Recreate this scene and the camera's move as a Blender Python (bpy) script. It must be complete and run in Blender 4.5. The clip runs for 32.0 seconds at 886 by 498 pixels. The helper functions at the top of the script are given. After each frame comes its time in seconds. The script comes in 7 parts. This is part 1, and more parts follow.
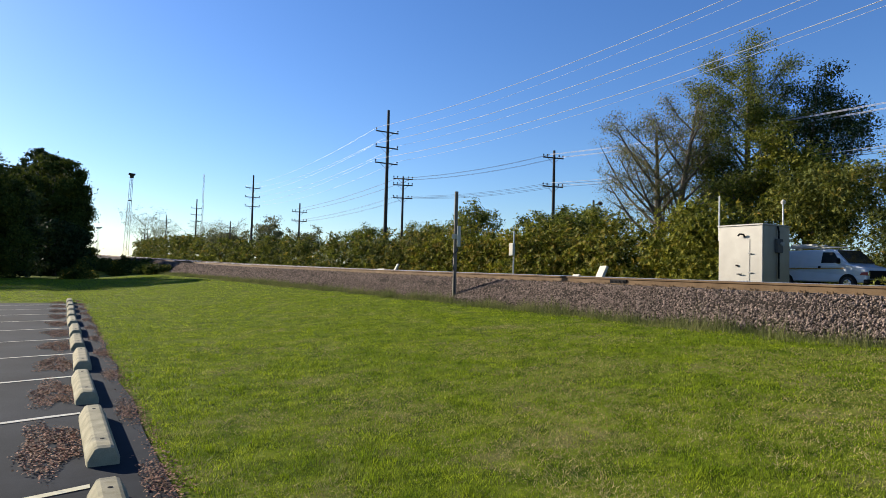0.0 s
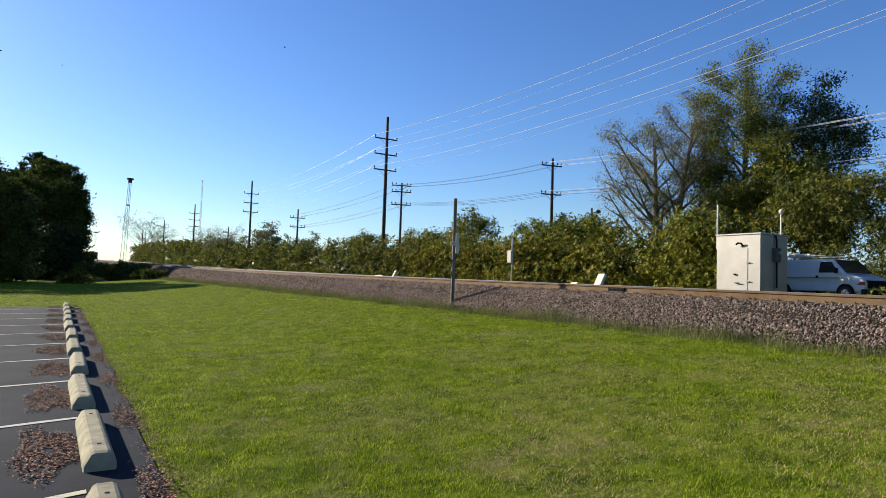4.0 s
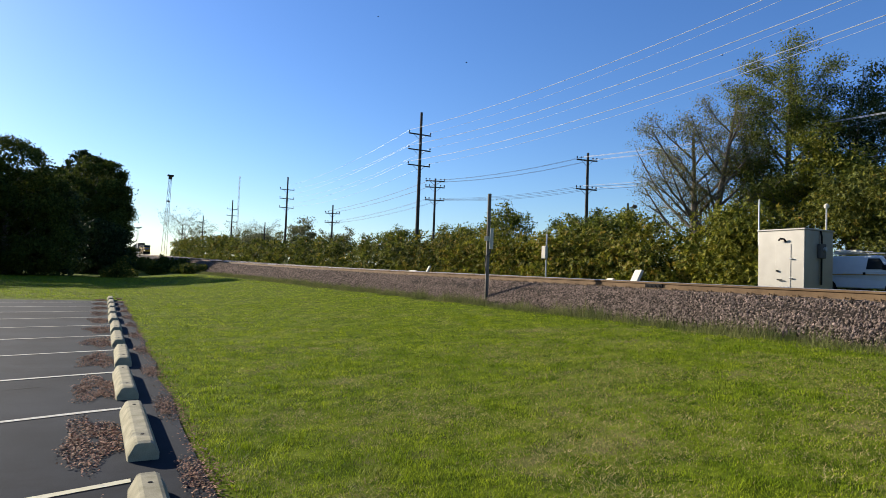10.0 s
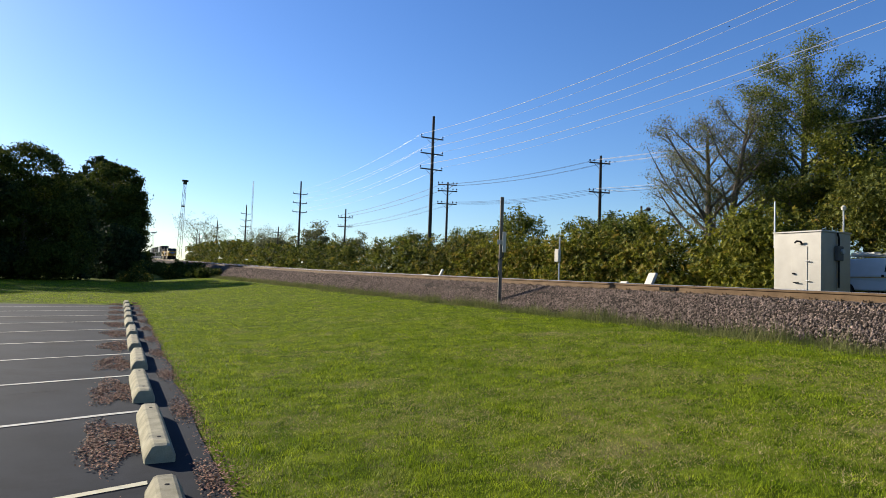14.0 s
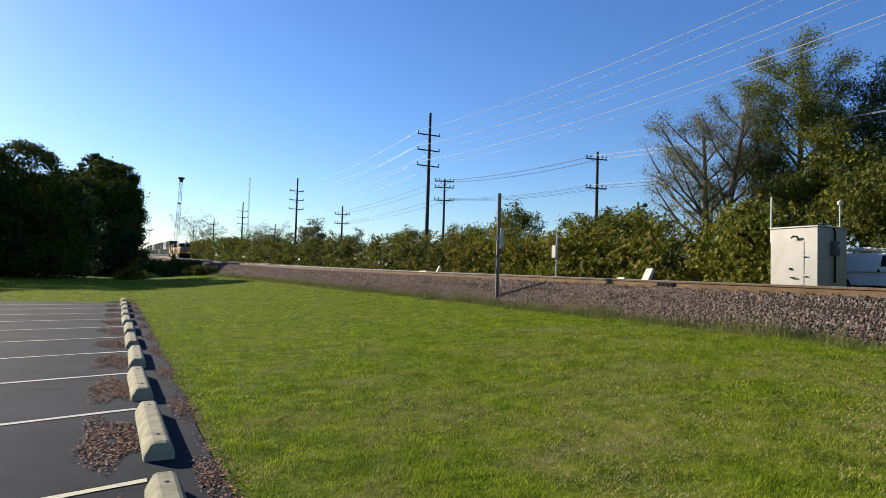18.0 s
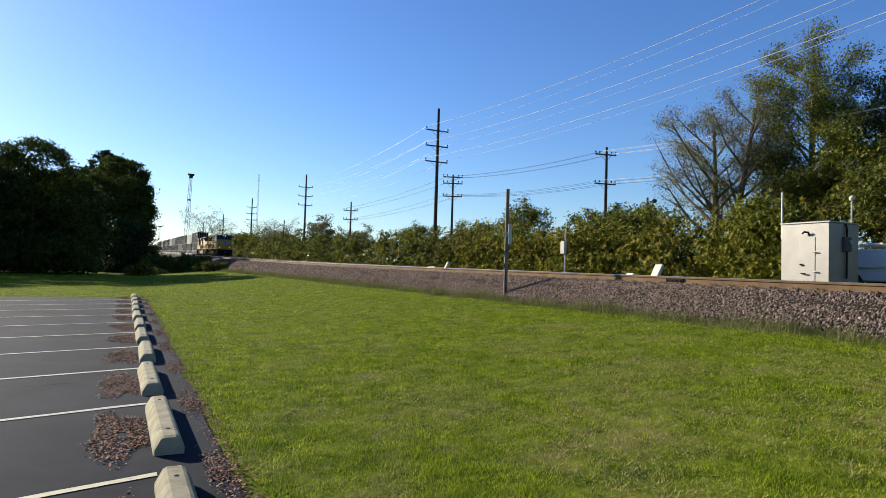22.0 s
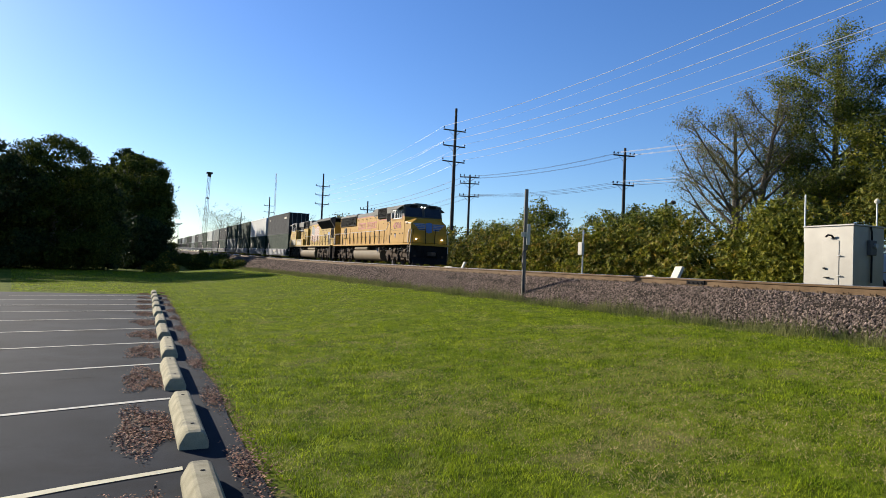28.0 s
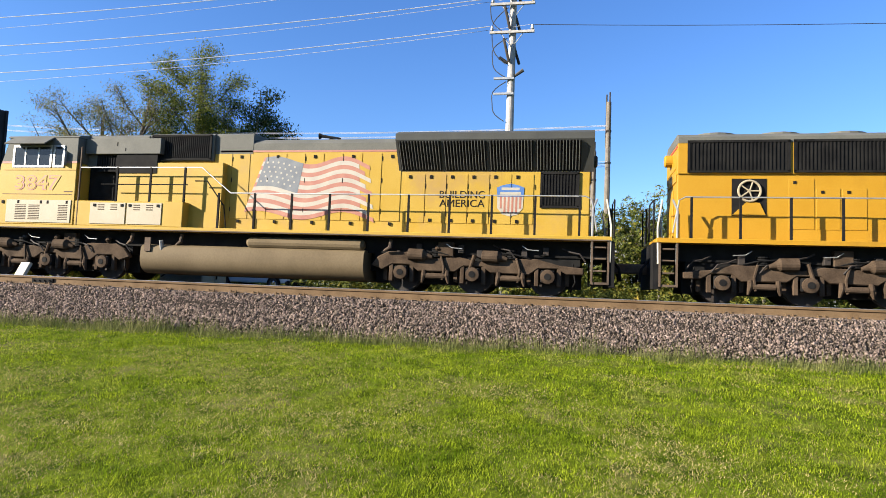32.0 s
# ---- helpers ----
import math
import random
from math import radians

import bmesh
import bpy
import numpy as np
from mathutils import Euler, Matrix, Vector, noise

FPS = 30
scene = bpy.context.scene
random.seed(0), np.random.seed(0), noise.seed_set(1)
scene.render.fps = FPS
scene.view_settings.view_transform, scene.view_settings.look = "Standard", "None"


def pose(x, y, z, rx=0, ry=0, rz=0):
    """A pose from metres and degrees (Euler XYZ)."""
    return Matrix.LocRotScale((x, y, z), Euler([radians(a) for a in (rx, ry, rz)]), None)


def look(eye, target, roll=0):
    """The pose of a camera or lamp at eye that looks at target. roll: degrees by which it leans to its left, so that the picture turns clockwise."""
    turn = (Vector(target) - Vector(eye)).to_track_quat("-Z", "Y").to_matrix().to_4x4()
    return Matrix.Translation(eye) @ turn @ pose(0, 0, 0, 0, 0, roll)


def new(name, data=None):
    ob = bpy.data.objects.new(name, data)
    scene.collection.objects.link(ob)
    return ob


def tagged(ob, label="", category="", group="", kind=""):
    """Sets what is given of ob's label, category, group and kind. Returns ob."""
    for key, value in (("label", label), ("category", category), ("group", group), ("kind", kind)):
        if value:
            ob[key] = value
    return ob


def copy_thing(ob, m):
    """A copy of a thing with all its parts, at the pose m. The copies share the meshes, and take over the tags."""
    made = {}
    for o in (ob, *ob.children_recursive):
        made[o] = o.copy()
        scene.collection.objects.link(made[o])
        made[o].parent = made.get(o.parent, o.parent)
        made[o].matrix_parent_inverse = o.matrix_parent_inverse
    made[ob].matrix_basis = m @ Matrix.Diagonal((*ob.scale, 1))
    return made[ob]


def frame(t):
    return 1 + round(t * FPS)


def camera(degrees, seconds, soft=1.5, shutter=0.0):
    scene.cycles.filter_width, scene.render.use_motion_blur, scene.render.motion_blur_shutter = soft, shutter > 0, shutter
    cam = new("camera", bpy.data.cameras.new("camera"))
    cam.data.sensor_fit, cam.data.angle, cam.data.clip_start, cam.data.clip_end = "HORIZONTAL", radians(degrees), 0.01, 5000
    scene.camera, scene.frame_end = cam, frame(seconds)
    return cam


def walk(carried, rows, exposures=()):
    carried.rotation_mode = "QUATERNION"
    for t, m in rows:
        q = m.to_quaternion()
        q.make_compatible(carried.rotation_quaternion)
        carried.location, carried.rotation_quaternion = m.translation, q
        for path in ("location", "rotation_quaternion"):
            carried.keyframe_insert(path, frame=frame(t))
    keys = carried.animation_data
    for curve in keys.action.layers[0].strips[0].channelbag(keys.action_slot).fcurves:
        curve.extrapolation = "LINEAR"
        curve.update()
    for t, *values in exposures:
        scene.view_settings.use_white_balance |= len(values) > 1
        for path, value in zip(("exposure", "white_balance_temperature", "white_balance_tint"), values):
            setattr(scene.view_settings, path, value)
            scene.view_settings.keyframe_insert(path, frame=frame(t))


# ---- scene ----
cam = camera(70.0, 32.0, 0.7)

# seconds, eye x, y, z, yaw (to the left of +y), pitch (up), roll. +y runs along the track, +x across it.
PATH = [
    (0, 0.037, -0.048, 1.711, -31.07, 2.45, 1.50),
    (0.5, 0.032, -0.046, 1.711, -30.94, 2.65, 1.56),
    (1, 0.022, -0.045, 1.714, -30.87, 2.90, 1.54),
    (1.5, 0.015, -0.040, 1.708, -30.80, 3.28, 1.77),
    (2, 0.021, -0.040, 1.711, -30.79, 3.40, 1.73),
    (2.5, 0.025, -0.038, 1.710, -31.08, 3.34, 1.98),
    (3, 0.020, -0.041, 1.712, -31.22, 3.28, 1.99),
    (3.5, 0.022, -0.034, 1.705, -31.26, 3.08, 1.91),
    (5.5, 0.022, -0.032, 1.704, -31.17, 3.16, 1.93),
    (6, 0.023, -0.026, 1.707, -31.18, 3.12, 1.98),
    (6.5, 0.018, -0.022, 1.704, -31.01, 3.07, 1.88),
    (7, 0.011, -0.019, 1.702, -30.38, 2.92, 1.89),
    (7.5, 0.010, -0.016, 1.704, -29.88, 2.81, 2.07),
    (8, 0.011, -0.017, 1.700, -29.52, 2.84, 1.93),
    (8.5, 0.012, -0.005, 1.701, -29.24, 2.77, 1.80),
    (9, 0.018, -0.005, 1.701, -28.90, 2.74, 1.69),
    (9.5, 0.018, 0.005, 1.703, -28.53, 2.78, 1.84),
    (10, 0.016, 0.006, 1.704, -28.24, 2.57, 2.14),
    (10.5, 0.016, 0.002, 1.700, -27.85, 2.57, 2.00),
    (11, 0.020, 0.011, 1.700, -27.60, 2.56, 1.93),
    (11.5, 0.017, 0.009, 1.700, -27.45, 2.70, 1.95),
    (12, 0.013, -0.003, 1.702, -27.30, 2.70, 2.02),
    (12.5, 0.011, -0.001, 1.703, -27.18, 2.73, 2.16),
    (13, 0.011, -0.004, 1.702, -27.11, 2.77, 2.09),
    (13.5, 0.003, -0.004, 1.702, -27.03, 2.86, 2.22),
    (14, 0.007, -0.001, 1.701, -27.09, 2.86, 2.00),
    (14.5, 0.011, -0.011, 1.710, -27.30, 2.72, 1.82),
    (16.5, 0.002, 0.002, 1.701, -27.22, 2.40, 1.78),
    (17, -0.008, 0.005, 1.698, -27.18, 2.56, 2.06),
    (17.5, -0.007, 0.006, 1.698, -27.33, 2.66, 1.84),
    (18, -0.006, 0.008, 1.697, -27.37, 2.56, 1.78),
    (18.5, -0.002, 0.020, 1.692, -27.23, 2.50, 1.89),
    (19, 0.000, 0.000, 1.700, -27.00, 2.40, 1.90),
    (19.5, 0.009, 0.017, 1.695, -26.85, 2.40, 1.75),
    (20, 0.006, 0.017, 1.696, -26.75, 2.33, 1.86),
    (20.5, 0.011, 0.018, 1.693, -26.69, 2.19, 1.79),
    (21, 0.012, 0.013, 1.698, -26.65, 2.01, 1.81),
    (21.5, 0.011, 0.014, 1.695, -26.61, 2.09, 1.70),
    (22, 0.002, 0.003, 1.696, -26.61, 2.17, 1.78),
    (22.5, 0.004, 0.001, 1.694, -26.63, 2.27, 1.81),
    (23, -0.000, 0.001, 1.698, -26.58, 2.31, 1.93),
    (23.5, -0.007, 0.005, 1.695, -26.50, 2.38, 1.95),
    (24, -0.007, 0.010, 1.695, -26.38, 2.45, 2.16),
    (24.5, -0.012, 0.008, 1.696, -26.26, 2.47, 2.06),
    (25, -0.021, 0.024, 1.691, -26.09, 2.46, 2.09),
    (25.5, -0.036, 0.032, 1.687, -25.94, 2.51, 1.86),
    (27.5, -0.052, 0.070, 1.682, -24.40, 1.82, 2.58),
    (28, -0.063, 0.070, 1.677, -25.22, 2.13, 2.40),
    (28.5, -0.044, 0.013, 1.689, -25.69, 2.34, 3.20),
    (29, -0.003, -0.017, 1.699, -30.38, 1.01, 3.06),
    (29.5, -0.072, 0.043, 1.689, -42.45, 1.76, 2.34),
    (30, -0.076, -0.001, 1.706, -50.50, 2.83, 3.13),
    (30.5, 0.053, -0.097, 1.702, -65.08, 3.83, 3.27),
    (31, 0.073, -0.145, 1.708, -76.83, 4.13, 2.36),
    (31.5, 0.083, -0.151, 1.703, -77.84, 4.31, 1.58),
    (32, 0.101, -0.157, 1.710, -78.38, 3.96, 1.89),
]


def camera_rows():
    out = []
    for t, x, y, z, yaw, pitch, roll in PATH:
        a, b = radians(yaw), radians(pitch)
        way = Vector((-math.sin(a) * math.cos(b), math.cos(a) * math.cos(b), math.sin(b)))
        eye = Vector((x, y, z))
        out.append((t, look(eye, eye + 2 * way, roll)))
    return out


walk(cam, camera_rows(), [(0, 1.09), (28, 1.07), (29.5, 1.13), (30, 1.22), (31, 1.55), (32, 1.60)])

# ---- world and sun ----
SUN_AZ, SUN_EL = 31.0, 22.0          # degrees to the left of +y, degrees up
world = bpy.data.worlds.new("world")
scene.world = world
world.use_nodes = True
wn = world.node_tree.nodes
sky = wn.new("ShaderNodeTexSky")
sky.sky_type = "NISHITA"
sky.sun_disc = False
sky.sun_elevation = radians(SUN_EL)
sky.sun_rotation = radians(-SUN_AZ)
sky.altitude = 200
sky.air_density, sky.dust_density, sky.ozone_density = 1.15, 0.38, 5.6
wn["Background"].inputs["Strength"].default_value = 0.081
tone = wn.new("ShaderNodeHueSaturation")
tone.inputs["Hue"].default_value, tone.inputs["Saturation"].default_value, tone.inputs["Value"].default_value = 0.511, 1.12, 1.0
world.node_tree.links.new(sky.outputs["Color"], tone.inputs["Color"])
world.node_tree.links.new(tone.outputs["Color"], wn["Background"].inputs["Color"])
sun_data = bpy.data.lights.new("sun", "SUN")
sun_data.energy, sun_data.angle, sun_data.color = 5.0, radians(0.53), (1.0, 0.91, 0.78)
sun = new("sun", sun_data)
a, b = radians(SUN_AZ), radians(SUN_EL)
SUN_DIR = Vector((-math.sin(a) * math.cos(b), math.cos(a) * math.cos(b), math.sin(b)))
sun.matrix_world = look(SUN_DIR * 60, (0, 0, 0))


# ---- materials ----
def mat(name, c1, c2, scale=6.0, rough=0.8, metal=0.0, bump=0.2, fine=60.0, vary="", amount=0.35, c3=None, spot=0.62, trans=0.0, spec=0.5, bumpd=0.01, hue=0.02, span=(0.5, 1.0)):
    """A surface of two mixed colours at two scales, with relief; vary: 'object' or 'island' for piece to piece change; c3: stain colour."""
    m = bpy.data.materials.new(name)
    m.use_nodes = True
    nt = m.node_tree
    n, l = nt.nodes, nt.links
    bs = n["Principled BSDF"]
    bs.inputs["Roughness"].default_value = rough
    bs.inputs["Metallic"].default_value = metal
    bs.inputs["Specular IOR Level"].default_value = spec
    co = n.new("ShaderNodeTexCoord")
    n1 = n.new("ShaderNodeTexNoise")
    n1.inputs["Scale"].default_value = scale
    n1.inputs["Detail"].default_value = 6
    n2 = n.new("ShaderNodeTexNoise")
    n2.inputs["Scale"].default_value = fine
    n2.inputs["Detail"].default_value = 3
    l.new(co.outputs["Object"], n1.inputs["Vector"])
    l.new(co.outputs["Object"], n2.inputs["Vector"])
    add = n.new("ShaderNodeMath")
    add.operation = "MULTIPLY_ADD"
    l.new(n2.outputs["Fac"], add.inputs[0])
    add.inputs[1].default_value = 0.5
    l.new(n1.outputs["Fac"], add.inputs[2])
    ramp = n.new("ShaderNodeValToRGB")
    ramp.color_ramp.elements[0].position, ramp.color_ramp.elements[1].position = span
    ramp.color_ramp.elements[0].color, ramp.color_ramp.elements[1].color = (*c1, 1), (*c2, 1)
    l.new(add.outputs[0], ramp.inputs["Fac"])
    out = ramp.outputs["Color"]
    if c3:
        n3 = n.new("ShaderNodeTexNoise")
        n3.inputs["Scale"].default_value = scale * 0.37
        n3.inputs["Detail"].default_value = 8
        n3.inputs["Roughness"].default_value = 0.7
        l.new(co.outputs["Object"], n3.inputs["Vector"])
        r3 = n.new("ShaderNodeValToRGB")
        r3.color_ramp.elements[0].position, r3.color_ramp.elements[1].position = spot - 0.06, spot + 0.1
        l.new(n3.outputs["Fac"], r3.inputs["Fac"])
        mx = n.new("ShaderNodeMix")
        mx.data_type = "RGBA"
        l.new(r3.outputs["Color"], mx.inputs["Factor"])
        l.new(out, mx.inputs["A"])
        mx.inputs["B"].default_value = (*c3, 1)
        out = mx.outputs["Result"]
    if vary:
        if vary == "object":
            r = n.new("ShaderNodeObjectInfo").outputs["Random"]
        else:
            r = n.new("ShaderNodeNewGeometry").outputs["Random Per Island"]
        mr = n.new("ShaderNodeMapRange")
        mr.inputs["To Min"].default_value, mr.inputs["To Max"].default_value = 1 - amount, 1 + amount
        l.new(r, mr.inputs["Value"])
        hs = n.new("ShaderNodeHueSaturation")
        l.new(out, hs.inputs["Color"])
        l.new(mr.outputs["Result"], hs.inputs["Value"])
        if vary == "island":
            hr = n.new("ShaderNodeMapRange")
            hr.inputs["To Min"].default_value, hr.inputs["To Max"].default_value = 0.5 + 0.35 * hue, 0.5 - hue
            l.new(r, hr.inputs["Value"])
            l.new(hr.outputs["Result"], hs.inputs["Hue"])
        out = hs.outputs["Color"]
    l.new(out, bs.inputs["Base Color"])
    if bump:
        bp = n.new("ShaderNodeBump")
        bp.inputs["Strength"].default_value = bump
        bp.inputs["Distance"].default_value = bumpd
        l.new(add.outputs[0], bp.inputs["Height"])
        l.new(bp.outputs["Normal"], bs.inputs["Normal"])
    if trans:
        tr = n.new("ShaderNodeBsdfTranslucent")
        l.new(out, tr.inputs["Color"])
        ms = n.new("ShaderNodeMixShader")
        ms.inputs["Fac"].default_value = trans
        l.new(bs.outputs["BSDF"], ms.inputs[1])
        l.new(tr.outputs["BSDF"], ms.inputs[2])
        l.new(ms.outputs["Shader"], n["Material Output"].inputs["Surface"])
    return m


def glow(name, colour, strength):
    m = bpy.data.materials.new(name)
    m.use_nodes = True
    bs = m.node_tree.nodes["Principled BSDF"]
    bs.inputs["Base Color"].default_value = (*colour, 1)
    bs.inputs["Emission Color"].default_value = (*colour, 1)
    bs.inputs["Emission Strength"].default_value = strength
    return m


M_GRASS_SOIL = mat("lawn_soil", (0.034, 0.054, 0.004), (0.125, 0.152, 0.014), 3.2, 0.95, bump=0.8, fine=14, c3=(0.15, 0.13, 0.05), spot=0.60, spec=0.02, bumpd=0.03, span=(0.57, 0.95))
M_BLADE = mat("grass_blade", (0.108, 0.178, 0.005), (0.252, 0.322, 0.016), 2.2, 0.55, bump=0, fine=9, vary="island", amount=0.75, trans=0.40, c3=(0.28, 0.265, 0.085), spot=0.60, spec=0.08, hue=0.018, span=(0.57, 0.95))
M_WEED = mat("weed_blade", (0.06, 0.085, 0.020), (0.20, 0.20, 0.07), 1.2, 0.8, bump=0, vary="island", amount=0.4, trans=0.3, spec=0.1)
M_ASPHALT = mat("asphalt", (0.0135, 0.0158, 0.0190), (0.029, 0.033, 0.039), 0.8, 0.95, bump=0.6, fine=160, c3=(0.012, 0.012, 0.013), spot=0.58, bumpd=0.004, spec=0.08)
M_LINE = mat("worn_line_paint", (0.322, 0.302, 0.242), (0.429, 0.409, 0.349), 12, 0.8, bump=0.3, fine=150, c3=(0.168, 0.168, 0.161), spot=0.66)
M_YLINE = mat("yellowed_line_paint", (0.416, 0.369, 0.215), (0.503, 0.47, 0.335), 12, 0.8, bump=0.3, fine=150, c3=(0.148, 0.148, 0.134), spot=0.62)
M_CONCRETE = mat("precast_concrete", (0.20, 0.18, 0.115), (0.34, 0.31, 0.215), 7, 0.95, bump=0.6, fine=110, c3=(0.13, 0.125, 0.10), spot=0.60, vary="object", amount=0.10, bumpd=0.006, spec=0.1)
M_LEAF_LITTER = mat("leaf_litter", (0.125, 0.062, 0.030), (0.31, 0.18, 0.095), 20, 0.8, bump=0, vary="island", amount=0.65, spec=0.2)
# Bed under the stones: near-black, the shade between stones put into its colour.
M_BALLAST_SHADE = mat("ballast_bed_shade", (0.010, 0.008, 0.006), (0.060, 0.047, 0.036), 25, 0.95, bump=1.0, fine=30, bumpd=0.05, spec=0.05)
M_STONE = mat("ballast_stone", (0.092, 0.070, 0.053), (0.200, 0.158, 0.122), 14, 0.95, bump=0.2, vary="island", amount=0.75, spec=0.06)
M_RAIL = mat("rusty_rail", (0.088, 0.054, 0.026), (0.155, 0.100, 0.052), 3, 0.85, bump=0.3, fine=50, spec=0.2)
M_RAIL_TOP = mat("polished_rail_head", (0.50, 0.47, 0.42), (0.70, 0.67, 0.62), 2, 0.35, metal=0.8, bump=0.05)
M_TIE = mat("weathered_tie", (0.0402, 0.0302, 0.0235), (0.107, 0.0805, 0.0604), 7, 0.95, bump=0.5, vary="object", amount=0.3)
M_BARK = mat("grey_bark", (0.0671, 0.057, 0.0436), (0.161, 0.134, 0.107), 4, 0.95, bump=0.8, fine=25, bumpd=0.03)
M_POLE = mat("dark_utility_pole", (0.0211, 0.0169, 0.0132), (0.0512, 0.0421, 0.0331), 3, 0.95, bump=0.5, fine=30)
M_POLE_PALE = mat("pale_weathered_pole", (0.255, 0.242, 0.221), (0.389, 0.369, 0.342), 3, 0.85, bump=0.4, fine=30)
M_POST = mat("greyed_timber_post", (0.101, 0.0839, 0.0637), (0.187, 0.161, 0.127), 4, 0.95, bump=0.4, fine=40)
M_STEEL = mat("galvanised_steel", (0.26, 0.26, 0.25), (0.42, 0.42, 0.41), 5, 0.5, metal=0.6, bump=0.1)
M_WIRE = mat("aluminium_wire", (0.36, 0.36, 0.37), (0.46, 0.46, 0.48), 2, 0.5, metal=0.2, bump=0)
M_WIRE_DARK = mat("black_cable", (0.012, 0.012, 0.0132), (0.0301, 0.0301, 0.0301), 2, 0.6, bump=0)
M_WHITE = mat("white_enamel", (0.40, 0.37, 0.30), (0.47, 0.44, 0.36), 2.2, 0.75, bump=0.08, c3=(0.37, 0.34, 0.28), spot=0.66, spec=0.12)
# White van paint, greyed and blued so the colour carries the van's shade.
M_WHITE_CAR = mat("shade_toned_white_paint", (0.43, 0.45, 0.48), (0.49, 0.51, 0.54), 2, 0.25, bump=0.02)
M_GLASS = mat("dark_glass", (0.008, 0.011, 0.014), (0.02, 0.024, 0.028), 2, 0.12, bump=0, spec=0.35)
M_TYRE = mat("tyre_rubber", (0.012, 0.012, 0.012), (0.0302, 0.0288, 0.0268), 8, 0.9, bump=0.2)
M_CHROME = mat("bright_metal", (0.55, 0.55, 0.55), (0.75, 0.75, 0.75), 3, 0.25, metal=0.9, bump=0)
M_BLACK = mat("soot_and_shade_black", (0.0043, 0.0043, 0.00473), (0.0151, 0.0142, 0.0129), 3, 0.85, bump=0.2, spec=0.12)
M_TRUCK = mat("brown_brake_dust", (0.030, 0.020, 0.013), (0.086, 0.059, 0.038), 2.6, 0.9, bump=0.25, fine=30, spec=0.12)
M_PANEL = mat("dark_grey_brown_panel", (0.0731, 0.0671, 0.0602), (0.107, 0.0989, 0.0903), 2.0, 0.8, bump=0.1, spec=0.15)
M_STRAW = mat("dry_straw", (0.258, 0.215, 0.0731), (0.43, 0.37, 0.155), 6, 0.8, bump=0, vary="island", amount=0.35, trans=0.2, spec=0.1)
M_YELLOW = mat("armour_yellow", (0.325, 0.168, 0.010), (0.365, 0.198, 0.016), 1.1, 0.5, bump=0.05, fine=25, c3=(0.27, 0.138, 0.013), spot=0.58, spec=0.22)
M_YELLOW_FADED = mat("faded_armour_yellow", (0.325, 0.202, 0.020), (0.365, 0.24, 0.040), 1.1, 0.55, bump=0.05, fine=25, c3=(0.285, 0.18, 0.055), spot=0.58, spec=0.22)
M_CREAM = mat("primer_cream", (0.27, 0.225, 0.14), (0.32, 0.27, 0.18), 2, 0.6, bump=0.05)
M_HUT = mat("bare_aluminium_sheet", (0.29, 0.27, 0.23), (0.36, 0.335, 0.285), 1.6, 0.45, metal=0.55, bump=0.06, c3=(0.27, 0.25, 0.21), spot=0.64)
M_GREY = mat("harbour_grey", (0.0662, 0.0662, 0.0542), (0.105, 0.102, 0.0843), 1.3, 0.8, bump=0.08, fine=25, c3=(0.0722, 0.0722, 0.0662), spot=0.64)
M_RED = mat("signal_red", (0.25, 0.026, 0.014), (0.30, 0.045, 0.024), 3, 0.6, bump=0.05)
M_RED_FADED = mat("faded_red", (0.25, 0.080, 0.055), (0.31, 0.135, 0.085), 3, 0.6, bump=0.05)
M_WHITE_FADED = mat("faded_white", (0.28, 0.25, 0.20), (0.35, 0.32, 0.26), 3, 0.6, bump=0.05)
M_BLUE_FADED = mat("faded_blue", (0.070, 0.082, 0.098), (0.135, 0.145, 0.152), 3, 0.6, bump=0.05)
M_BLUE = mat("shield_blue", (0.0402, 0.107, 0.282), (0.0671, 0.148, 0.335), 3, 0.5, bump=0.05)
M_DIRT = mat("road_grime", (0.0302, 0.0201, 0.0134), (0.114, 0.0771, 0.047), 2.4, 0.9, bump=0.3, fine=30)
M_WHEEL = mat("dark_wheel_steel", (0.00946, 0.00688, 0.00516), (0.0258, 0.0181, 0.0129), 4, 0.8, bump=0.2)
M_ROOF = mat("sooty_grey_roof", (0.0271, 0.0283, 0.0253), (0.0512, 0.0524, 0.0451), 1.3, 0.85, bump=0.1)
M_TANK = mat("dusty_tank", (0.092, 0.066, 0.034), (0.135, 0.10, 0.055), 0.9, 0.75, bump=0.08, fine=20, spec=0.2)
M_CONT_DARK = mat("charcoal_container", (0.0134, 0.0161, 0.0187), (0.0268, 0.0309, 0.0349), 1.5, 0.85, bump=0.05, spec=0.15)
M_CONT_GREEN = mat("dark_green_container", (0.00805, 0.0235, 0.0134), (0.0148, 0.0335, 0.0201), 1.5, 0.85, bump=0.05, spec=0.15)
M_CONT_WHITE = mat("white_container", (0.369, 0.376, 0.355), (0.456, 0.463, 0.443), 1.5, 0.55, bump=0.05)
M_CONT_GREY = mat("grey_green_container", (0.0671, 0.0839, 0.0771), (0.101, 0.12, 0.111), 1.5, 0.8, bump=0.05)
M_WELL = mat("grey_well_car_steel", (0.148, 0.154, 0.161), (0.242, 0.249, 0.255), 2, 0.6, bump=0.1, c3=(0.107, 0.0738, 0.0537), spot=0.6)
M_BUILDING = mat("pale_metal_siding", (0.402, 0.402, 0.389), (0.483, 0.483, 0.47), 0.8, 0.6, bump=0.05)
M_LAMP_ON = glow("headlight_glow", (1.0, 0.95, 0.85), 3.0)


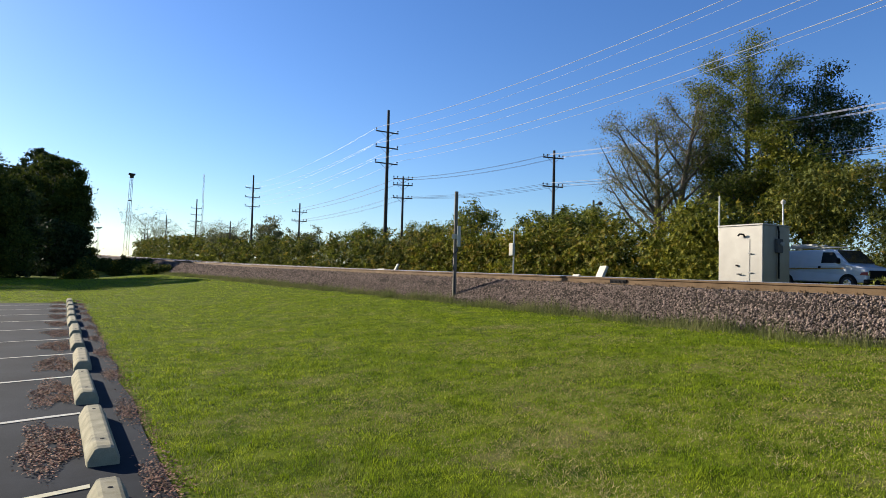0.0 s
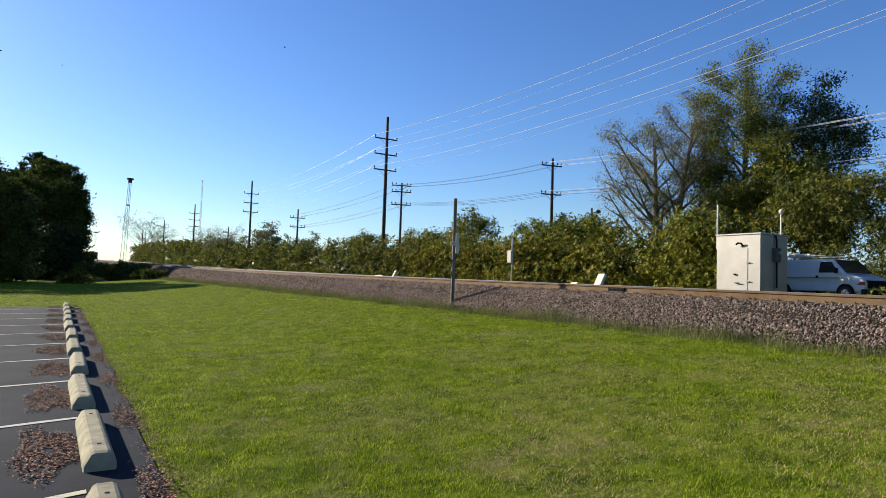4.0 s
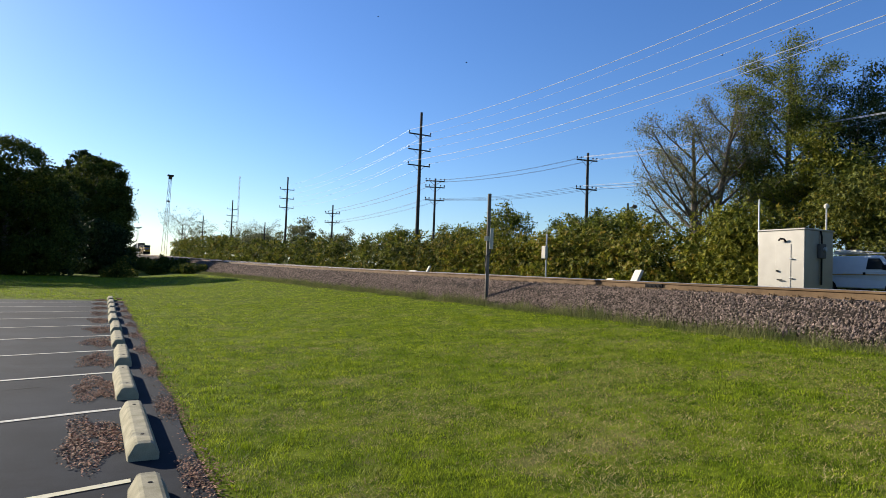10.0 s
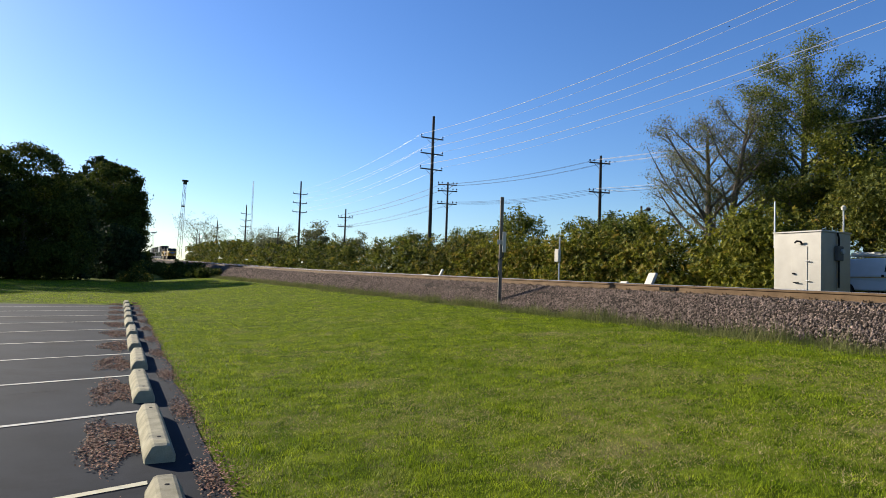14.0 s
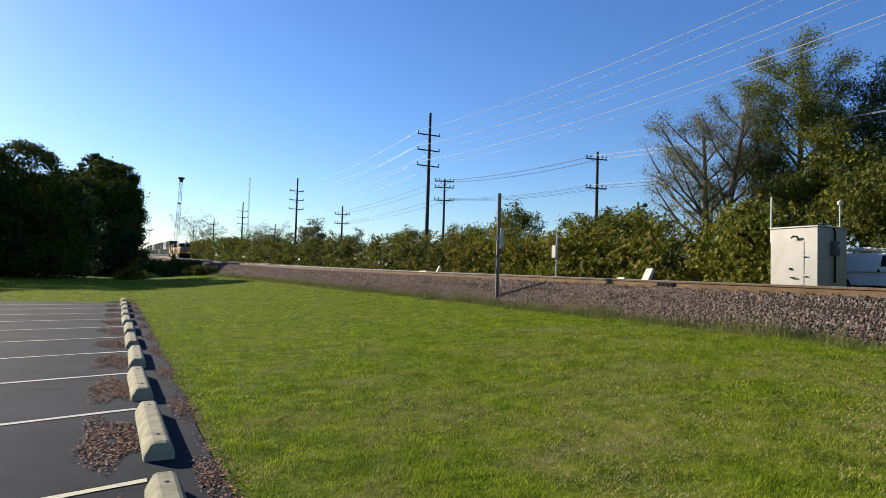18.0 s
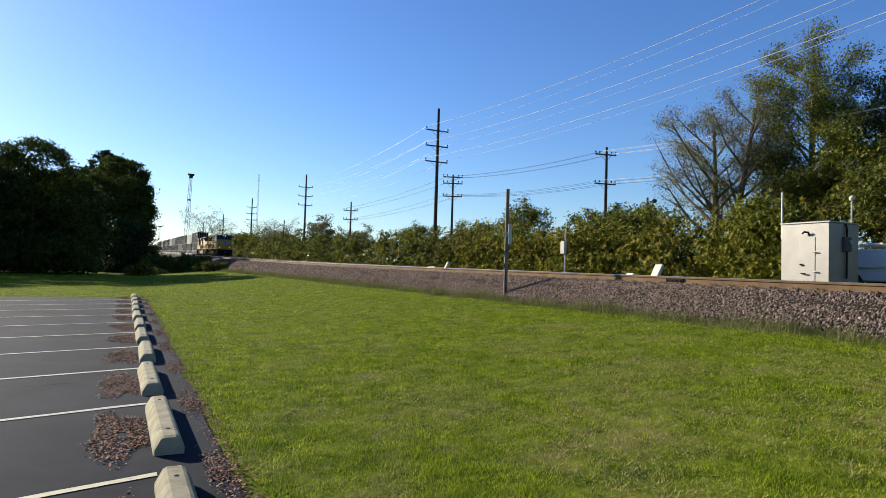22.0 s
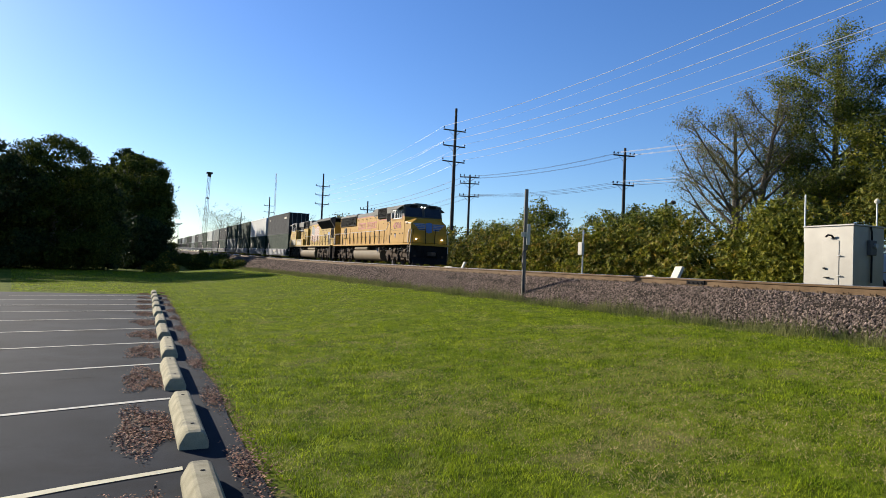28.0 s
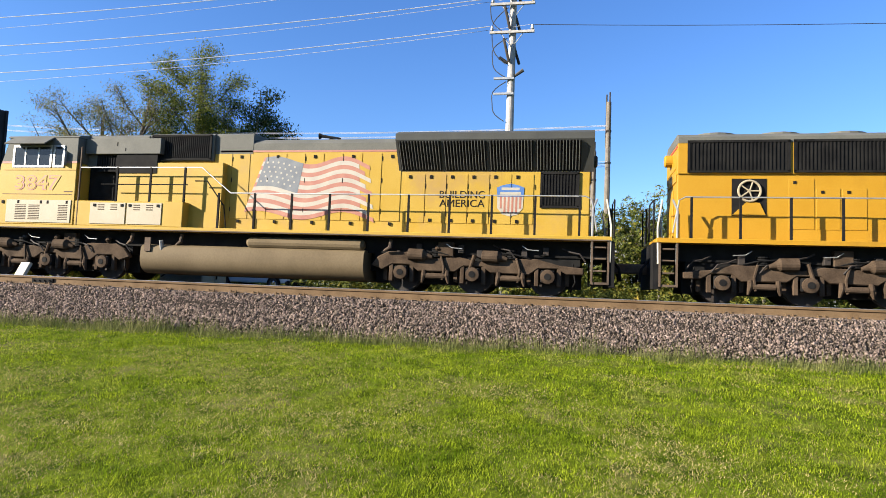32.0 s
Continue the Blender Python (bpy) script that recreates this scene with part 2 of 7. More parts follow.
def foliage(name, c1, c2, amount=0.45, trans=0.35, scale=0.35, spec=0.2):
    return mat(name, c1, c2, scale, 0.7, bump=0, vary="island", amount=amount, trans=trans, spec=spec, hue=0.05)


M_LEAF = foliage("hedge_leaves", (0.083, 0.110, 0.010), (0.216, 0.232, 0.026), amount=0.7)
M_LEAF_YEL = foliage("yellowing_leaves", (0.16, 0.16, 0.016), (0.28, 0.235, 0.035), amount=0.5)
M_LEAF_TREE = foliage("tree_leaves", (0.054, 0.084, 0.009), (0.136, 0.166, 0.024), amount=0.65)
M_LEAF_SCRUB = foliage("scrub_leaves", (0.049, 0.072, 0.010), (0.134, 0.158, 0.026), amount=0.7)
M_LEAF_DRY = foliage("thin_dry_leaves", (0.110, 0.112, 0.045), (0.215, 0.190, 0.085))
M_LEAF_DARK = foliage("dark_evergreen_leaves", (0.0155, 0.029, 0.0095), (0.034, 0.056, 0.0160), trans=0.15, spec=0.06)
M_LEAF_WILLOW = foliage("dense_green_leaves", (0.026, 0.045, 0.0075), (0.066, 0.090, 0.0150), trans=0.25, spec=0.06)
M_LEAF_FAR = foliage("distant_leaves", (0.0688, 0.086, 0.0344), (0.129, 0.138, 0.0602))


# ---- mesh helpers ----
class Geo:
    """Collects vertices and faces of one mesh."""

    def __init__(self):
        self.v, self.f = [], []

    def add(self, verts, faces):
        k = len(self.v)
        self.v += [tuple(p) for p in verts]
        self.f += [tuple(i + k for i in f) for f in faces]
        return self

    def box(self, x0, x1, y0, y1, z0, z1):
        return self.add([(x0, y0, z0), (x1, y0, z0), (x1, y1, z0), (x0, y1, z0), (x0, y0, z1), (x1, y0, z1), (x1, y1, z1), (x0, y1, z1)],
                        [(0, 3, 2, 1), (4, 5, 6, 7), (0, 1, 5, 4), (1, 2, 6, 5), (2, 3, 7, 6), (3, 0, 4, 7)])

    def tube(self, pts, radii, seg=8, cap=True):
        """A round bar along points, with a radius for each."""
        pts = [Vector(p) for p in pts]
        if not isinstance(radii, (list, tuple)):
            radii = [radii] * len(pts)
        k, up = len(self.v), None
        for i, p in enumerate(pts):
            d = (pts[min(i + 1, len(pts) - 1)] - pts[max(i - 1, 0)]).normalized()
            if up is None or abs(up.dot(d)) > 0.95:
                up = Vector((0, 0, 1)) if abs(d.z) < 0.9 else Vector((1, 0, 0))
            s = d.cross(up).normalized()
            up = s.cross(d).normalized()
            for j in range(seg):
                w = 2 * math.pi * j / seg
                self.v.append(tuple(p + radii[i] * (math.cos(w) * s + math.sin(w) * up)))
        for i in range(len(pts) - 1):
            for j in range(seg):
                a, b = k + i * seg + j, k + i * seg + (j + 1) % seg
                self.f.append((a, b, b + seg, a + seg))
        if cap:
            self.f.append(tuple(k + j for j in range(seg))[::-1])
            self.f.append(tuple(k + (len(pts) - 1) * seg + j for j in range(seg)))
        return self

    def prism(self, poly, axis, lo, hi):
        """A polygon of two coordinates swept along an axis ('x': poly is y, z; 'y': x, z; 'z': x, y)."""
        def put(p, t):
            return {"x": (t, p[0], p[1]), "y": (p[0], t, p[1]), "z": (p[0], p[1], t)}[axis]
        n = len(poly)
        return self.add([put(p, lo) for p in poly] + [put(p, hi) for p in poly],
                        [tuple(range(n))[::-1], tuple(range(n, 2 * n))] + [(i, (i + 1) % n, n + (i + 1) % n, n + i) for i in range(n)])

    def mesh(self, name, bevel=0.0, smooth=False, seg=1):
        me = bpy.data.meshes.new(name)
        me.from_pydata(self.v, [], self.f)
        bm = bmesh.new()
        bm.from_mesh(me)
        bmesh.ops.recalc_face_normals(bm, faces=bm.faces)
        if bevel:
            edges = [e for e in bm.edges if len(e.link_faces) == 2 and e.calc_face_angle(0) > 0.5]
            bmesh.ops.bevel(bm, geom=edges, offset=bevel, segments=seg, affect="EDGES", clamp_overlap=True)
        bm.to_mesh(me)
        bm.free()
        if smooth:
            me.shade_smooth()
        return me


def part(name, geo, material, parent=None, label="", bevel=0.0, smooth=False, m=None):
    me = geo if isinstance(geo, bpy.types.Mesh) else geo.mesh(name, bevel, smooth)
    if not me.materials:
        me.materials.append(material)
    ob = new(name, me)
    if parent:
        ob.parent = parent
    if m is not None:
        ob.matrix_basis = m
    if label:
        ob["label"] = label
    return ob


def thing(name, label, category, m=None, group="", kind=""):
    ob = new(name)
    ob.empty_display_size = 0.2
    if m is not None:
        ob.matrix_basis = m
    return tagged(ob, label, category, group, kind)


def raw_mesh(name, verts, tris, material, smooth=False):
    """A large mesh of triangles straight from arrays."""
    me = bpy.data.meshes.new(name)
    me.vertices.add(len(verts))
    me.vertices.foreach_set("co", np.asarray(verts, np.float32).ravel())
    n = len(tris)
    me.loops.add(3 * n)
    me.loops.foreach_set("vertex_index", np.asarray(tris, np.int32).ravel())
    me.polygons.add(n)
    me.polygons.foreach_set("loop_start", np.arange(0, 3 * n, 3, dtype=np.int32))
    me.polygons.foreach_set("loop_total", np.full(n, 3, np.int32))
    me.update(calc_edges=True)
    me.materials.append(material)
    return me


def leaf_cloud(rng, blobs, count, size, flat=0.0, shell=0.55, spray=0):
    """Leaves as bent four-sided blades, scattered through ellipsoids (x, y, z, rx, ry, rz). Returns vertices and triangles."""
    blobs = np.asarray(blobs, float)
    vol = (blobs[:, 3] * blobs[:, 4] * blobs[:, 5]) ** (2 / 3)
    pick = rng.choice(len(blobs), count, p=vol / vol.sum())
    d = rng.normal(size=(count, 3))
    d /= np.linalg.norm(d, axis=1)[:, None]
    r = shell + (1 - shell) * rng.random(count) ** 0.6 + (0.10 if shell > 0.5 else 0.26) * rng.normal(size=count)
    c = blobs[pick, :3] + d * r[:, None] * blobs[pick, 3:]
    n = d + 0.9 * rng.normal(size=(count, 3)) + (0, 0, 0.4 + flat)
    n /= np.linalg.norm(n, axis=1)[:, None]
    t = np.cross(n, rng.normal(size=(count, 3)))
    t /= np.linalg.norm(t, axis=1)[:, None]
    wide = 0.42
    if spray:
        # leaves in whorls that fan out from shared twig tips
        k = (np.arange(count) // spray) * spray
        c, ax = c[k], (d + (0, 0, 0.5) + 0.5 * rng.normal(size=(count, 3)))[k]
        ax /= np.linalg.norm(ax, axis=1)[:, None]
        t = rng.normal(size=(count, 3))
        t -= ax * (t * ax).sum(1)[:, None]
        t = t / np.linalg.norm(t, axis=1)[:, None] + ax * 0.45
        t /= np.linalg.norm(t, axis=1)[:, None]
        n = ax - t * (t * ax).sum(1)[:, None]
        n /= np.linalg.norm(n, axis=1)[:, None]
        c = c + t * size * 1.1
        wide = 0.30
    b = np.cross(n, t)
    s = size * (0.6 + 0.8 * rng.random(count))[:, None]
    v = np.stack([c - t * s, c + b * s * wide + n * s * 0.15, c + t * s, c - b * s * wide + n * s * 0.15], 1).reshape(-1, 3)
    k = 4 * np.arange(count)[:, None]
    tris = np.concatenate([k + [0, 1, 2], k + [0, 2, 3]])
    return v, tris


# ---- levels of the land ----
def rail_z(y):
    """Height of the rail tops along the line, which climbs away."""
    if y < 95:
        return 1.70 + 0.0068 * y + 0.000064 * y * y if y > -40 else 1.53
    return 2.924 + 0.0185 * (min(y, 420) - 95)


def smooth(t):
    t = min(max(t, 0.0), 1.0)
    return t * t * (3 - 2 * t)


def lawn_z(x, y):
    base = 0.004 * min(max(y, -40), 90)
    return base + (0.80 + 0.0015 * min(max(y, 0), 60)) * smooth((x - 1.2) / 11.5)


TRACK_1, TRACK_2 = 14.3, 18.6          # centre lines of the two tracks


def shoulder_z(y):
    return rail_z(y) - 0.24


def toe_x(y):
    return 12.35 - 1.45 * max(0.3, shoulder_z(y) - lawn_z(11.5, y))


def ground_z(x, y):
    far = rail_z(y) - 0.75 + 0.4 * smooth((x - 24) / 8)
    return lawn_z(x, y) * (1 - smooth((x - 21.0) / 1.6)) + far * smooth((x - 21.0) / 1.6) - (0.25 if 13 < x < 20.5 else 0)


def ground():
    xs = [-3000, -1200, -500, -250, -140, -90, -60, -40, -28, -20, -14, -9, -5, -2, -1, -0.4, 0, 0.4, 0.8] + [1.2 + 0.5 * i for i in range(23)] + [13, 14, 16, 18, 20, 21, 21.4, 21.8, 22.2, 22.6, 23, 24, 26, 29, 32, 36, 42, 55, 75, 110, 180, 350, 800, 3000]
    ys = [-3000, -1000, -400, -150, -80, -50, -35, -25] + [-20 + 2.0 * i for i in range(60)] + [102, 108, 115, 125, 140, 160, 190, 230, 290, 360, 420, 600, 1000, 3000]
    g = Geo()
    g.v = [(x, y, ground_z(x, y)) for y in ys for x in xs]
    k = len(xs)
    g.f = [(j * k + i, j * k + i + 1, (j + 1) * k + i + 1, (j + 1) * k + i) for j in range(len(ys) - 1) for i in range(k - 1)]
    ob = part("ground", g, M_GRASS_SOIL, smooth=True)
    return tagged(ob, "mown green lawn rising to a railway embankment", "ground", kind="structure")


ground()


# ---- car park ----
def lot_z(x, y):
    return lawn_z(min(x, 1.2), y)


def car_park():
    g = Geo()
    xs = [-16, -12, -8, -5, -3, -2, -1, -0.5, 0, 0.45, 0.88]
    ys = [-12 + 1.6 * i for i in range(28)]
    rng = random.Random(3)
    for y in ys:
        for x in xs:
            e = 0.05 * math.sin(y * 1.7) + 0.035 * math.sin(y * 4.1 + 1) if x > 0.8 else 0
            g.v.append((x + e, y, lot_z(x, y) + 0.02))
    k = len(xs)
    g.f = [(j * k + i, j * k + i + 1, (j + 1) * k + i + 1, (j + 1) * k + i) for j in range(len(ys) - 1) for i in range(k - 1)]
    n = len(g.v)
    rim = [j * k + k - 1 for j in range(len(ys))]
    for i in rim:
        x, y, z = g.v[i]
        g.v.append((x + 0.03, y, z - 0.08))
    g.f += [(rim[j], n + j, n + j + 1, rim[j + 1]) for j in range(len(rim) - 1)]
    end = [(len(ys) - 1) * k + i for i in range(k)]
    m = len(g.v)
    for i in end:
        x, y, z = g.v[i]
        g.v.append((x, y + 0.03, z - 0.08))
    g.f += [(end[j], end[j + 1], m + j + 1, m + j) for j in range(k - 1)]
    lot = tagged(part("pavement", g, M_ASPHALT), "dark grey worn asphalt car park", "pavement", kind="structure")
    for i in range(11):
        y = 2.76 + 2.74 * i
        q = Geo()
        n = 14
        for j in range(n + 1):
            x = 0.30 - 4.9 * j / n
            yy = y - 0.31 * (0.30 - x) + rng.uniform(-0.008, 0.008)
            for s in (-0.045, 0.045):
                q.v.append((x, yy + s + rng.uniform(-0.01, 0.01), lot_z(x, yy) + 0.026))
        q.f = [(2 * j, 2 * j + 1, 2 * j + 3, 2 * j + 2) for j in range(n)]
        part("stall_line", q, M_YLINE if i < 2 else M_LINE, lot, "yellowed painted stall line" if i < 2 else "white painted stall line")
    for i in range(9):
        x, y = rng.uniform(-7, -1), rng.uniform(4, 30)
        a = rng.uniform(0, 6.28)
        q = Geo()
        n = 16
        for j in range(n + 1):
            w = 0.004 + 0.010 * math.sin(math.pi * j / n)
            for s in (-w, w):
                q.v.append((x - s * math.sin(a), y + s * math.cos(a), lot_z(x, y) + 0.0235))
            a += rng.uniform(-0.5, 0.5)
            x, y = x + 0.16 * math.cos(a), y + 0.16 * math.sin(a)
            if x > -0.6:
                break
        q.f = [(2 * j, 2 * j + 1, 2 * j + 3, 2 * j + 2) for j in range(len(q.v) // 2 - 1)]
        part("crack", q, M_BLACK, lot, "dark crack in the asphalt")
    return lot


def parking_stop(y):
    t = thing("parking_stop", "cream precast concrete wheel stop on asphalt, chamfered sides", "wheel stop", pose(0.40, y, lot_z(0.4, y) + 0.02, 0.23), "wheel stops along the car park edge")
    g = Geo()
    half, top, h = 0.128, 0.062, 0.16
    prof = [(-half, 0), (-half, 0.05), (-top - 0.015, h - 0.012), (-top + 0.01, h), (top - 0.01, h), (top + 0.015, h - 0.012), (half, 0.05), (half, 0)]
    n = len(prof)
    ends = [(0.0, 1.0, 0.0), (0.05, 1.0, 0.0), (0.95, 1.0, 0), (1.85, 1.0, 0.0), (1.90, 1.0, 0.0)]
    for i, (yy, s, _) in enumerate(ends):
        for x, z in prof:
            c = 0.93 if i in (0, len(ends) - 1) else 1.0
            g.v.append((x * c, yy, z * c))
    g.f = [(i * n + j, i * n + (j + 1) % n, (i + 1) * n + (j + 1) % n, (i + 1) * n + j) for i in range(len(ends) - 1) for j in range(n)]
    g.f += [tuple(range(n)), tuple(range((len(ends) - 1) * n, len(ends) * n))[::-1]]
    part("block", g, M_CONCRETE, t)
    for yy in (0.28, 1.62):
        p = Geo().tube([(0, yy, h - 0.01), (0, yy, h + 0.004)], 0.017, 8)
        part("anchor_pin", p, M_BLACK, t, "dark recessed steel anchor pin")
    return t


car_park()
first_stop = parking_stop(0.52)
STOP_RNG = random.Random(5)
for i in range(1, 12):
    y = 0.52 + 2.74 * i
    copy_thing(first_stop, pose(0.40 + STOP_RNG.uniform(-0.02, 0.02), y + STOP_RNG.uniform(-0.04, 0.04), lot_z(0.4, y) + 0.02, 0.23, 0, STOP_RNG.uniform(-0.6, 0.6)))


# ---- railway ----
def ballast():
    ys = [-260, -180, -120, -80, -55] + [-40 + 1.0 * i for i in range(130)] + [90 + 5 * i for i in range(12)] + [160, 180, 210, 250, 300, 360, 420, 520]
    g = Geo()
    rng = random.Random(8)
    k = 0
    for y in ys:
        s = shoulder_z(y)
        tx = toe_x(y)
        row = [(tx - 0.5, lawn_z(tx, y) - 0.15), (tx, lawn_z(tx, y) + 0.02)]
        row += [(tx + (12.35 - tx) * f, lawn_z(tx, y) + (s - lawn_z(tx, y)) * (f ** 0.92)) for f in (0.25, 0.5, 0.75)]
        row += [(12.45, s), (12.9, s + 0.01), (13.6, s - 0.03), (14.3, s - 0.03), (15.0, s - 0.03), (15.9, s), (16.45, s - 0.10), (17.0, s), (17.9, s - 0.03), (18.6, s - 0.03), (19.3, s - 0.03), (20.3, s), (20.9, s - 0.02), (22.0, ground_z(22.6, y) - 0.05), (22.6, ground_z(22.6, y) - 0.3)]
        k = len(row)
        for i, (x, z) in enumerate(row):
            j = 0.012 if 0 < i < k - 1 else 0
            g.v.append((x + rng.uniform(-j, j), y, z + rng.uniform(-j, j)))
    g.f = [(j * k + i, j * k + i + 1, (j + 1) * k + i + 1, (j + 1) * k + i) for j in range(len(ys) - 1) for i in range(k - 1)]
    ob = part("ballast_bank", g, M_BALLAST_SHADE)
    return tagged(ob, "crushed stone railway ballast bank, near-black for the shade between stones", "ballast", kind="structure")


def stones():
    """Loose ballast stones over the near slope and shoulder."""
    rng = np.random.default_rng(11)
    ico = np.array([(1, 0, 0.1), (-0.5, 0.87, -0.1), (-0.5, -0.87, 0.1), (0.2, 0, 1), (-0.2, 0, -1)]) * 1.2
    tri = np.array([(0, 1, 3), (1, 2, 3), (2, 0, 3), (1, 0, 4), (2, 1, 4), (0, 2, 4)])
    spots = []
    for y0, y1, dens, size in ((-22, -9, 300, 0.03), (-9, 30, 1350, 0.0185), (30, 60, 400, 0.030), (60, 120, 100, 0.052)):
        y = y0
        while y < y1:
            s, tx = shoulder_z(y), toe_x(y)
            lz = lawn_z(tx, y)
            width = 12.75 - tx
            n = int(dens * width)
            f = rng.random(n) * 1.08 - 0.05
            x = tx + (12.45 - tx) * f
            z = np.where(f < 1, lz + (s - lz) * np.clip(f, 0, 1) ** 0.92, s)
            keep = rng.random(n) < np.where(f < 0.08, 0.5, 1.0)
            spots.append(np.stack([x, y + rng.random(n), z + 0.024 + 0.022 * rng.random(n), np.full(n, size)], 1)[keep])
            y += 1
    for y in range(-20, 40):
        n = 260
        x = np.where(rng.random(n) < 0.6, 12.4 + 0.75 * rng.random(n), 15.4 + 1.8 * rng.random(n))
        spots.append(np.stack([x, y + rng.random(n), np.full(n, shoulder_z(y) + 0.012), np.full(n, 0.024)], 1))
    p = np.concatenate(spots)
    n = len(p)
    s = p[:, 3][:, None, None] * (0.55 + 0.9 * rng.random((n, 1, 1)))
    shape = ico[None] * (0.65 + 0.7 * rng.random((n, 5, 1))) * s * (0.6 + 0.9 * rng.random((n, 1, 3)))
    w = rng.random((n, 1)) * 6.28
    c, d = np.cos(w), np.sin(w)
    v = np.stack([shape[..., 0] * c - shape[..., 1] * d, shape[..., 0] * d + shape[..., 1] * c, shape[..., 2]], -1) + p[:, None, :3]
    tris = (tri[None] + 5 * np.arange(n)[:, None, None]).reshape(-1, 3)
    ob = new("ballast_stones", raw_mesh("ballast_stones", v.reshape(-1, 3), tris, M_STONE))
    return tagged(ob, "loose crushed granite ballast stones, pinkish grey", "ballast", kind="stuff")


RAIL_YS = [-260, -160, -100, -60] + [-40 + 4 * i for i in range(34)] + [100 + 8 * i for i in range(16)] + [250, 300, 360, 420, 520]


def rail(x, ys):
    g, top = Geo(), Geo()
    prof = [(-0.075, -0.186), (0.075, -0.186), (0.07, -0.172), (0.014, -0.15), (0.010, -0.06), (0.036, -0.045), (0.037, -0.008), (0.028, 0.0), (-0.028, 0.0), (-0.037, -0.008), (-0.036, -0.045), (-0.010, -0.06), (-0.014, -0.15), (-0.07, -0.172)]
    n = len(prof)
    for y in ys:
        g.v += [(x + px, y, rail_z(y) + pz - 0.003) for px, pz in prof]
        top.v += [(x - 0.034, y, rail_z(y) - 0.002), (x - 0.027, y, rail_z(y) + 0.003), (x + 0.027, y, rail_z(y) + 0.003), (x + 0.034, y, rail_z(y) - 0.002)]
    g.f = [(i * n + j, i * n + (j + 1) % n, (i + 1) * n + (j + 1) % n, (i + 1) * n + j) for i in range(len(ys) - 1) for j in range(n)]
    top.f = [(4 * i + j, 4 * i + j + 1, 4 * i + j + 5, 4 * i + j + 4) for i in range(len(ys) - 1) for j in range(3)]
    return g, top


def tracks():
    for n, x in enumerate((TRACK_1, TRACK_2)):
        t = thing("railway_track", "rusty steel railway track with a worn bright head on timber ties", "railway track", kind="structure")
        for s in (-0.755, 0.755):
            g, top = rail(x + s, RAIL_YS)
            r = part("rail", g, M_RAIL, t, "brown rusted steel rail")
            part("rail_head", top, M_RAIL_TOP, r, "bright worn running surface")
        tie = Geo().box(-1.3, 1.3, -0.115, 0.115, -0.17, 0).mesh("tie", 0.01)
        tie.materials.append(M_TIE)
        rng = random.Random(20 + n)
        for i in range(150):
            y = -26 + 0.56 * i
            part("tie", tie, M_TIE, t, m=pose(x + rng.uniform(-0.05, 0.05), y, rail_z(y) - 0.20 + rng.uniform(-0.015, 0.01), 0.4, 0, rng.uniform(-1, 1)))
        plate = Geo().box(-0.17, 0.17, -0.10, 0.10, 0, 0.018)
        for s in (-0.06, 0.06):
            plate.box(-0.105, -0.075, s - 0.012, s + 0.012, 0.018, 0.06).box(0.075, 0.105, s - 0.012, s + 0.012, 0.018, 0.06)
        plate = plate.mesh("tie_plate")
        plate.materials.append(M_RAIL)
        if n == 0:
            for i in range(110):
                y = -20 + 0.56 * i - 26 + 26.04
                part("tie_plate", plate, M_RAIL, t, m=pose(x - 0.755, y, rail_z(y) - 0.204))
        if n == 0:
            for s in (-0.755,):
                y = 12.7
                z = rail_z(y)
                j = Geo().box(x + s - 0.055, x + s - 0.014, y - 0.3, y + 0.3, z - 0.16, z - 0.05)
                for i in range(4):
                    j.tube([(x + s - 0.085, y - 0.22 + 0.15 * i, z - 0.105), (x + s - 0.05, y - 0.22 + 0.15 * i, z - 0.105)], 0.02, 6)
                part("joint_bar", j, M_BLACK, t, "dark insulated rail joint bar")


ballast()
stones()
tracks()


# ---- poles and wires ----
def utility_pole(x, y, top, arms, arm_len, mat_, label, turn=0.0, r=0.16, lean=0.0, base=None, braces=True, pin_gap=0.0):
    """A pole with crossarms; arms: heights below the top; arm ends carry insulators."""
    z0 = ground_z(x, y) if base is None else base
    h = top - z0
    t = thing("utility_pole", label, "utility pole", pose(x, y, z0, lean, 0, turn), "utility poles along the line")
    part("pole", Geo().tube([(0, 0, -0.3), (0, 0, h * 0.5), (0, 0, h)], [r * 1.15, r, r * 0.72], 12), mat_, t)
    for d in arms:
        z = h - d
        part("crossarm", Geo().box(-arm_len / 2, arm_len / 2, r * 0.7, r * 0.7 + 0.10, z - 0.06, z + 0.07), mat_, t, bevel=0.01)
        if braces:
            for s in (-1, 1):
                part("brace", Geo().tube([(s * arm_len * 0.27, r * 0.9, z - 0.05), (0, r * 0.9, z - 0.65)], 0.02, 5), mat_, t)
        for s in ([-0.5, 0.5] if pin_gap == 0 else [-0.5, -0.5 + pin_gap, 0.5 - pin_gap, 0.5]):
            px = s * (arm_len - 0.12)
            part("insulator", Geo().tube([(px, r * 0.7 + 0.05, z + 0.05), (px, r * 0.7 + 0.05, z + 0.16), (px, r * 0.7 + 0.05, z + 0.18), (px, r * 0.7 + 0.05, z + 0.30), (px, r * 0.7 + 0.05, z + 0.36)], [0.02, 0.02, 0.07, 0.075, 0.03], 8), M_STEEL if mat_ is M_POLE_PALE else M_BLACK, t)
    return t


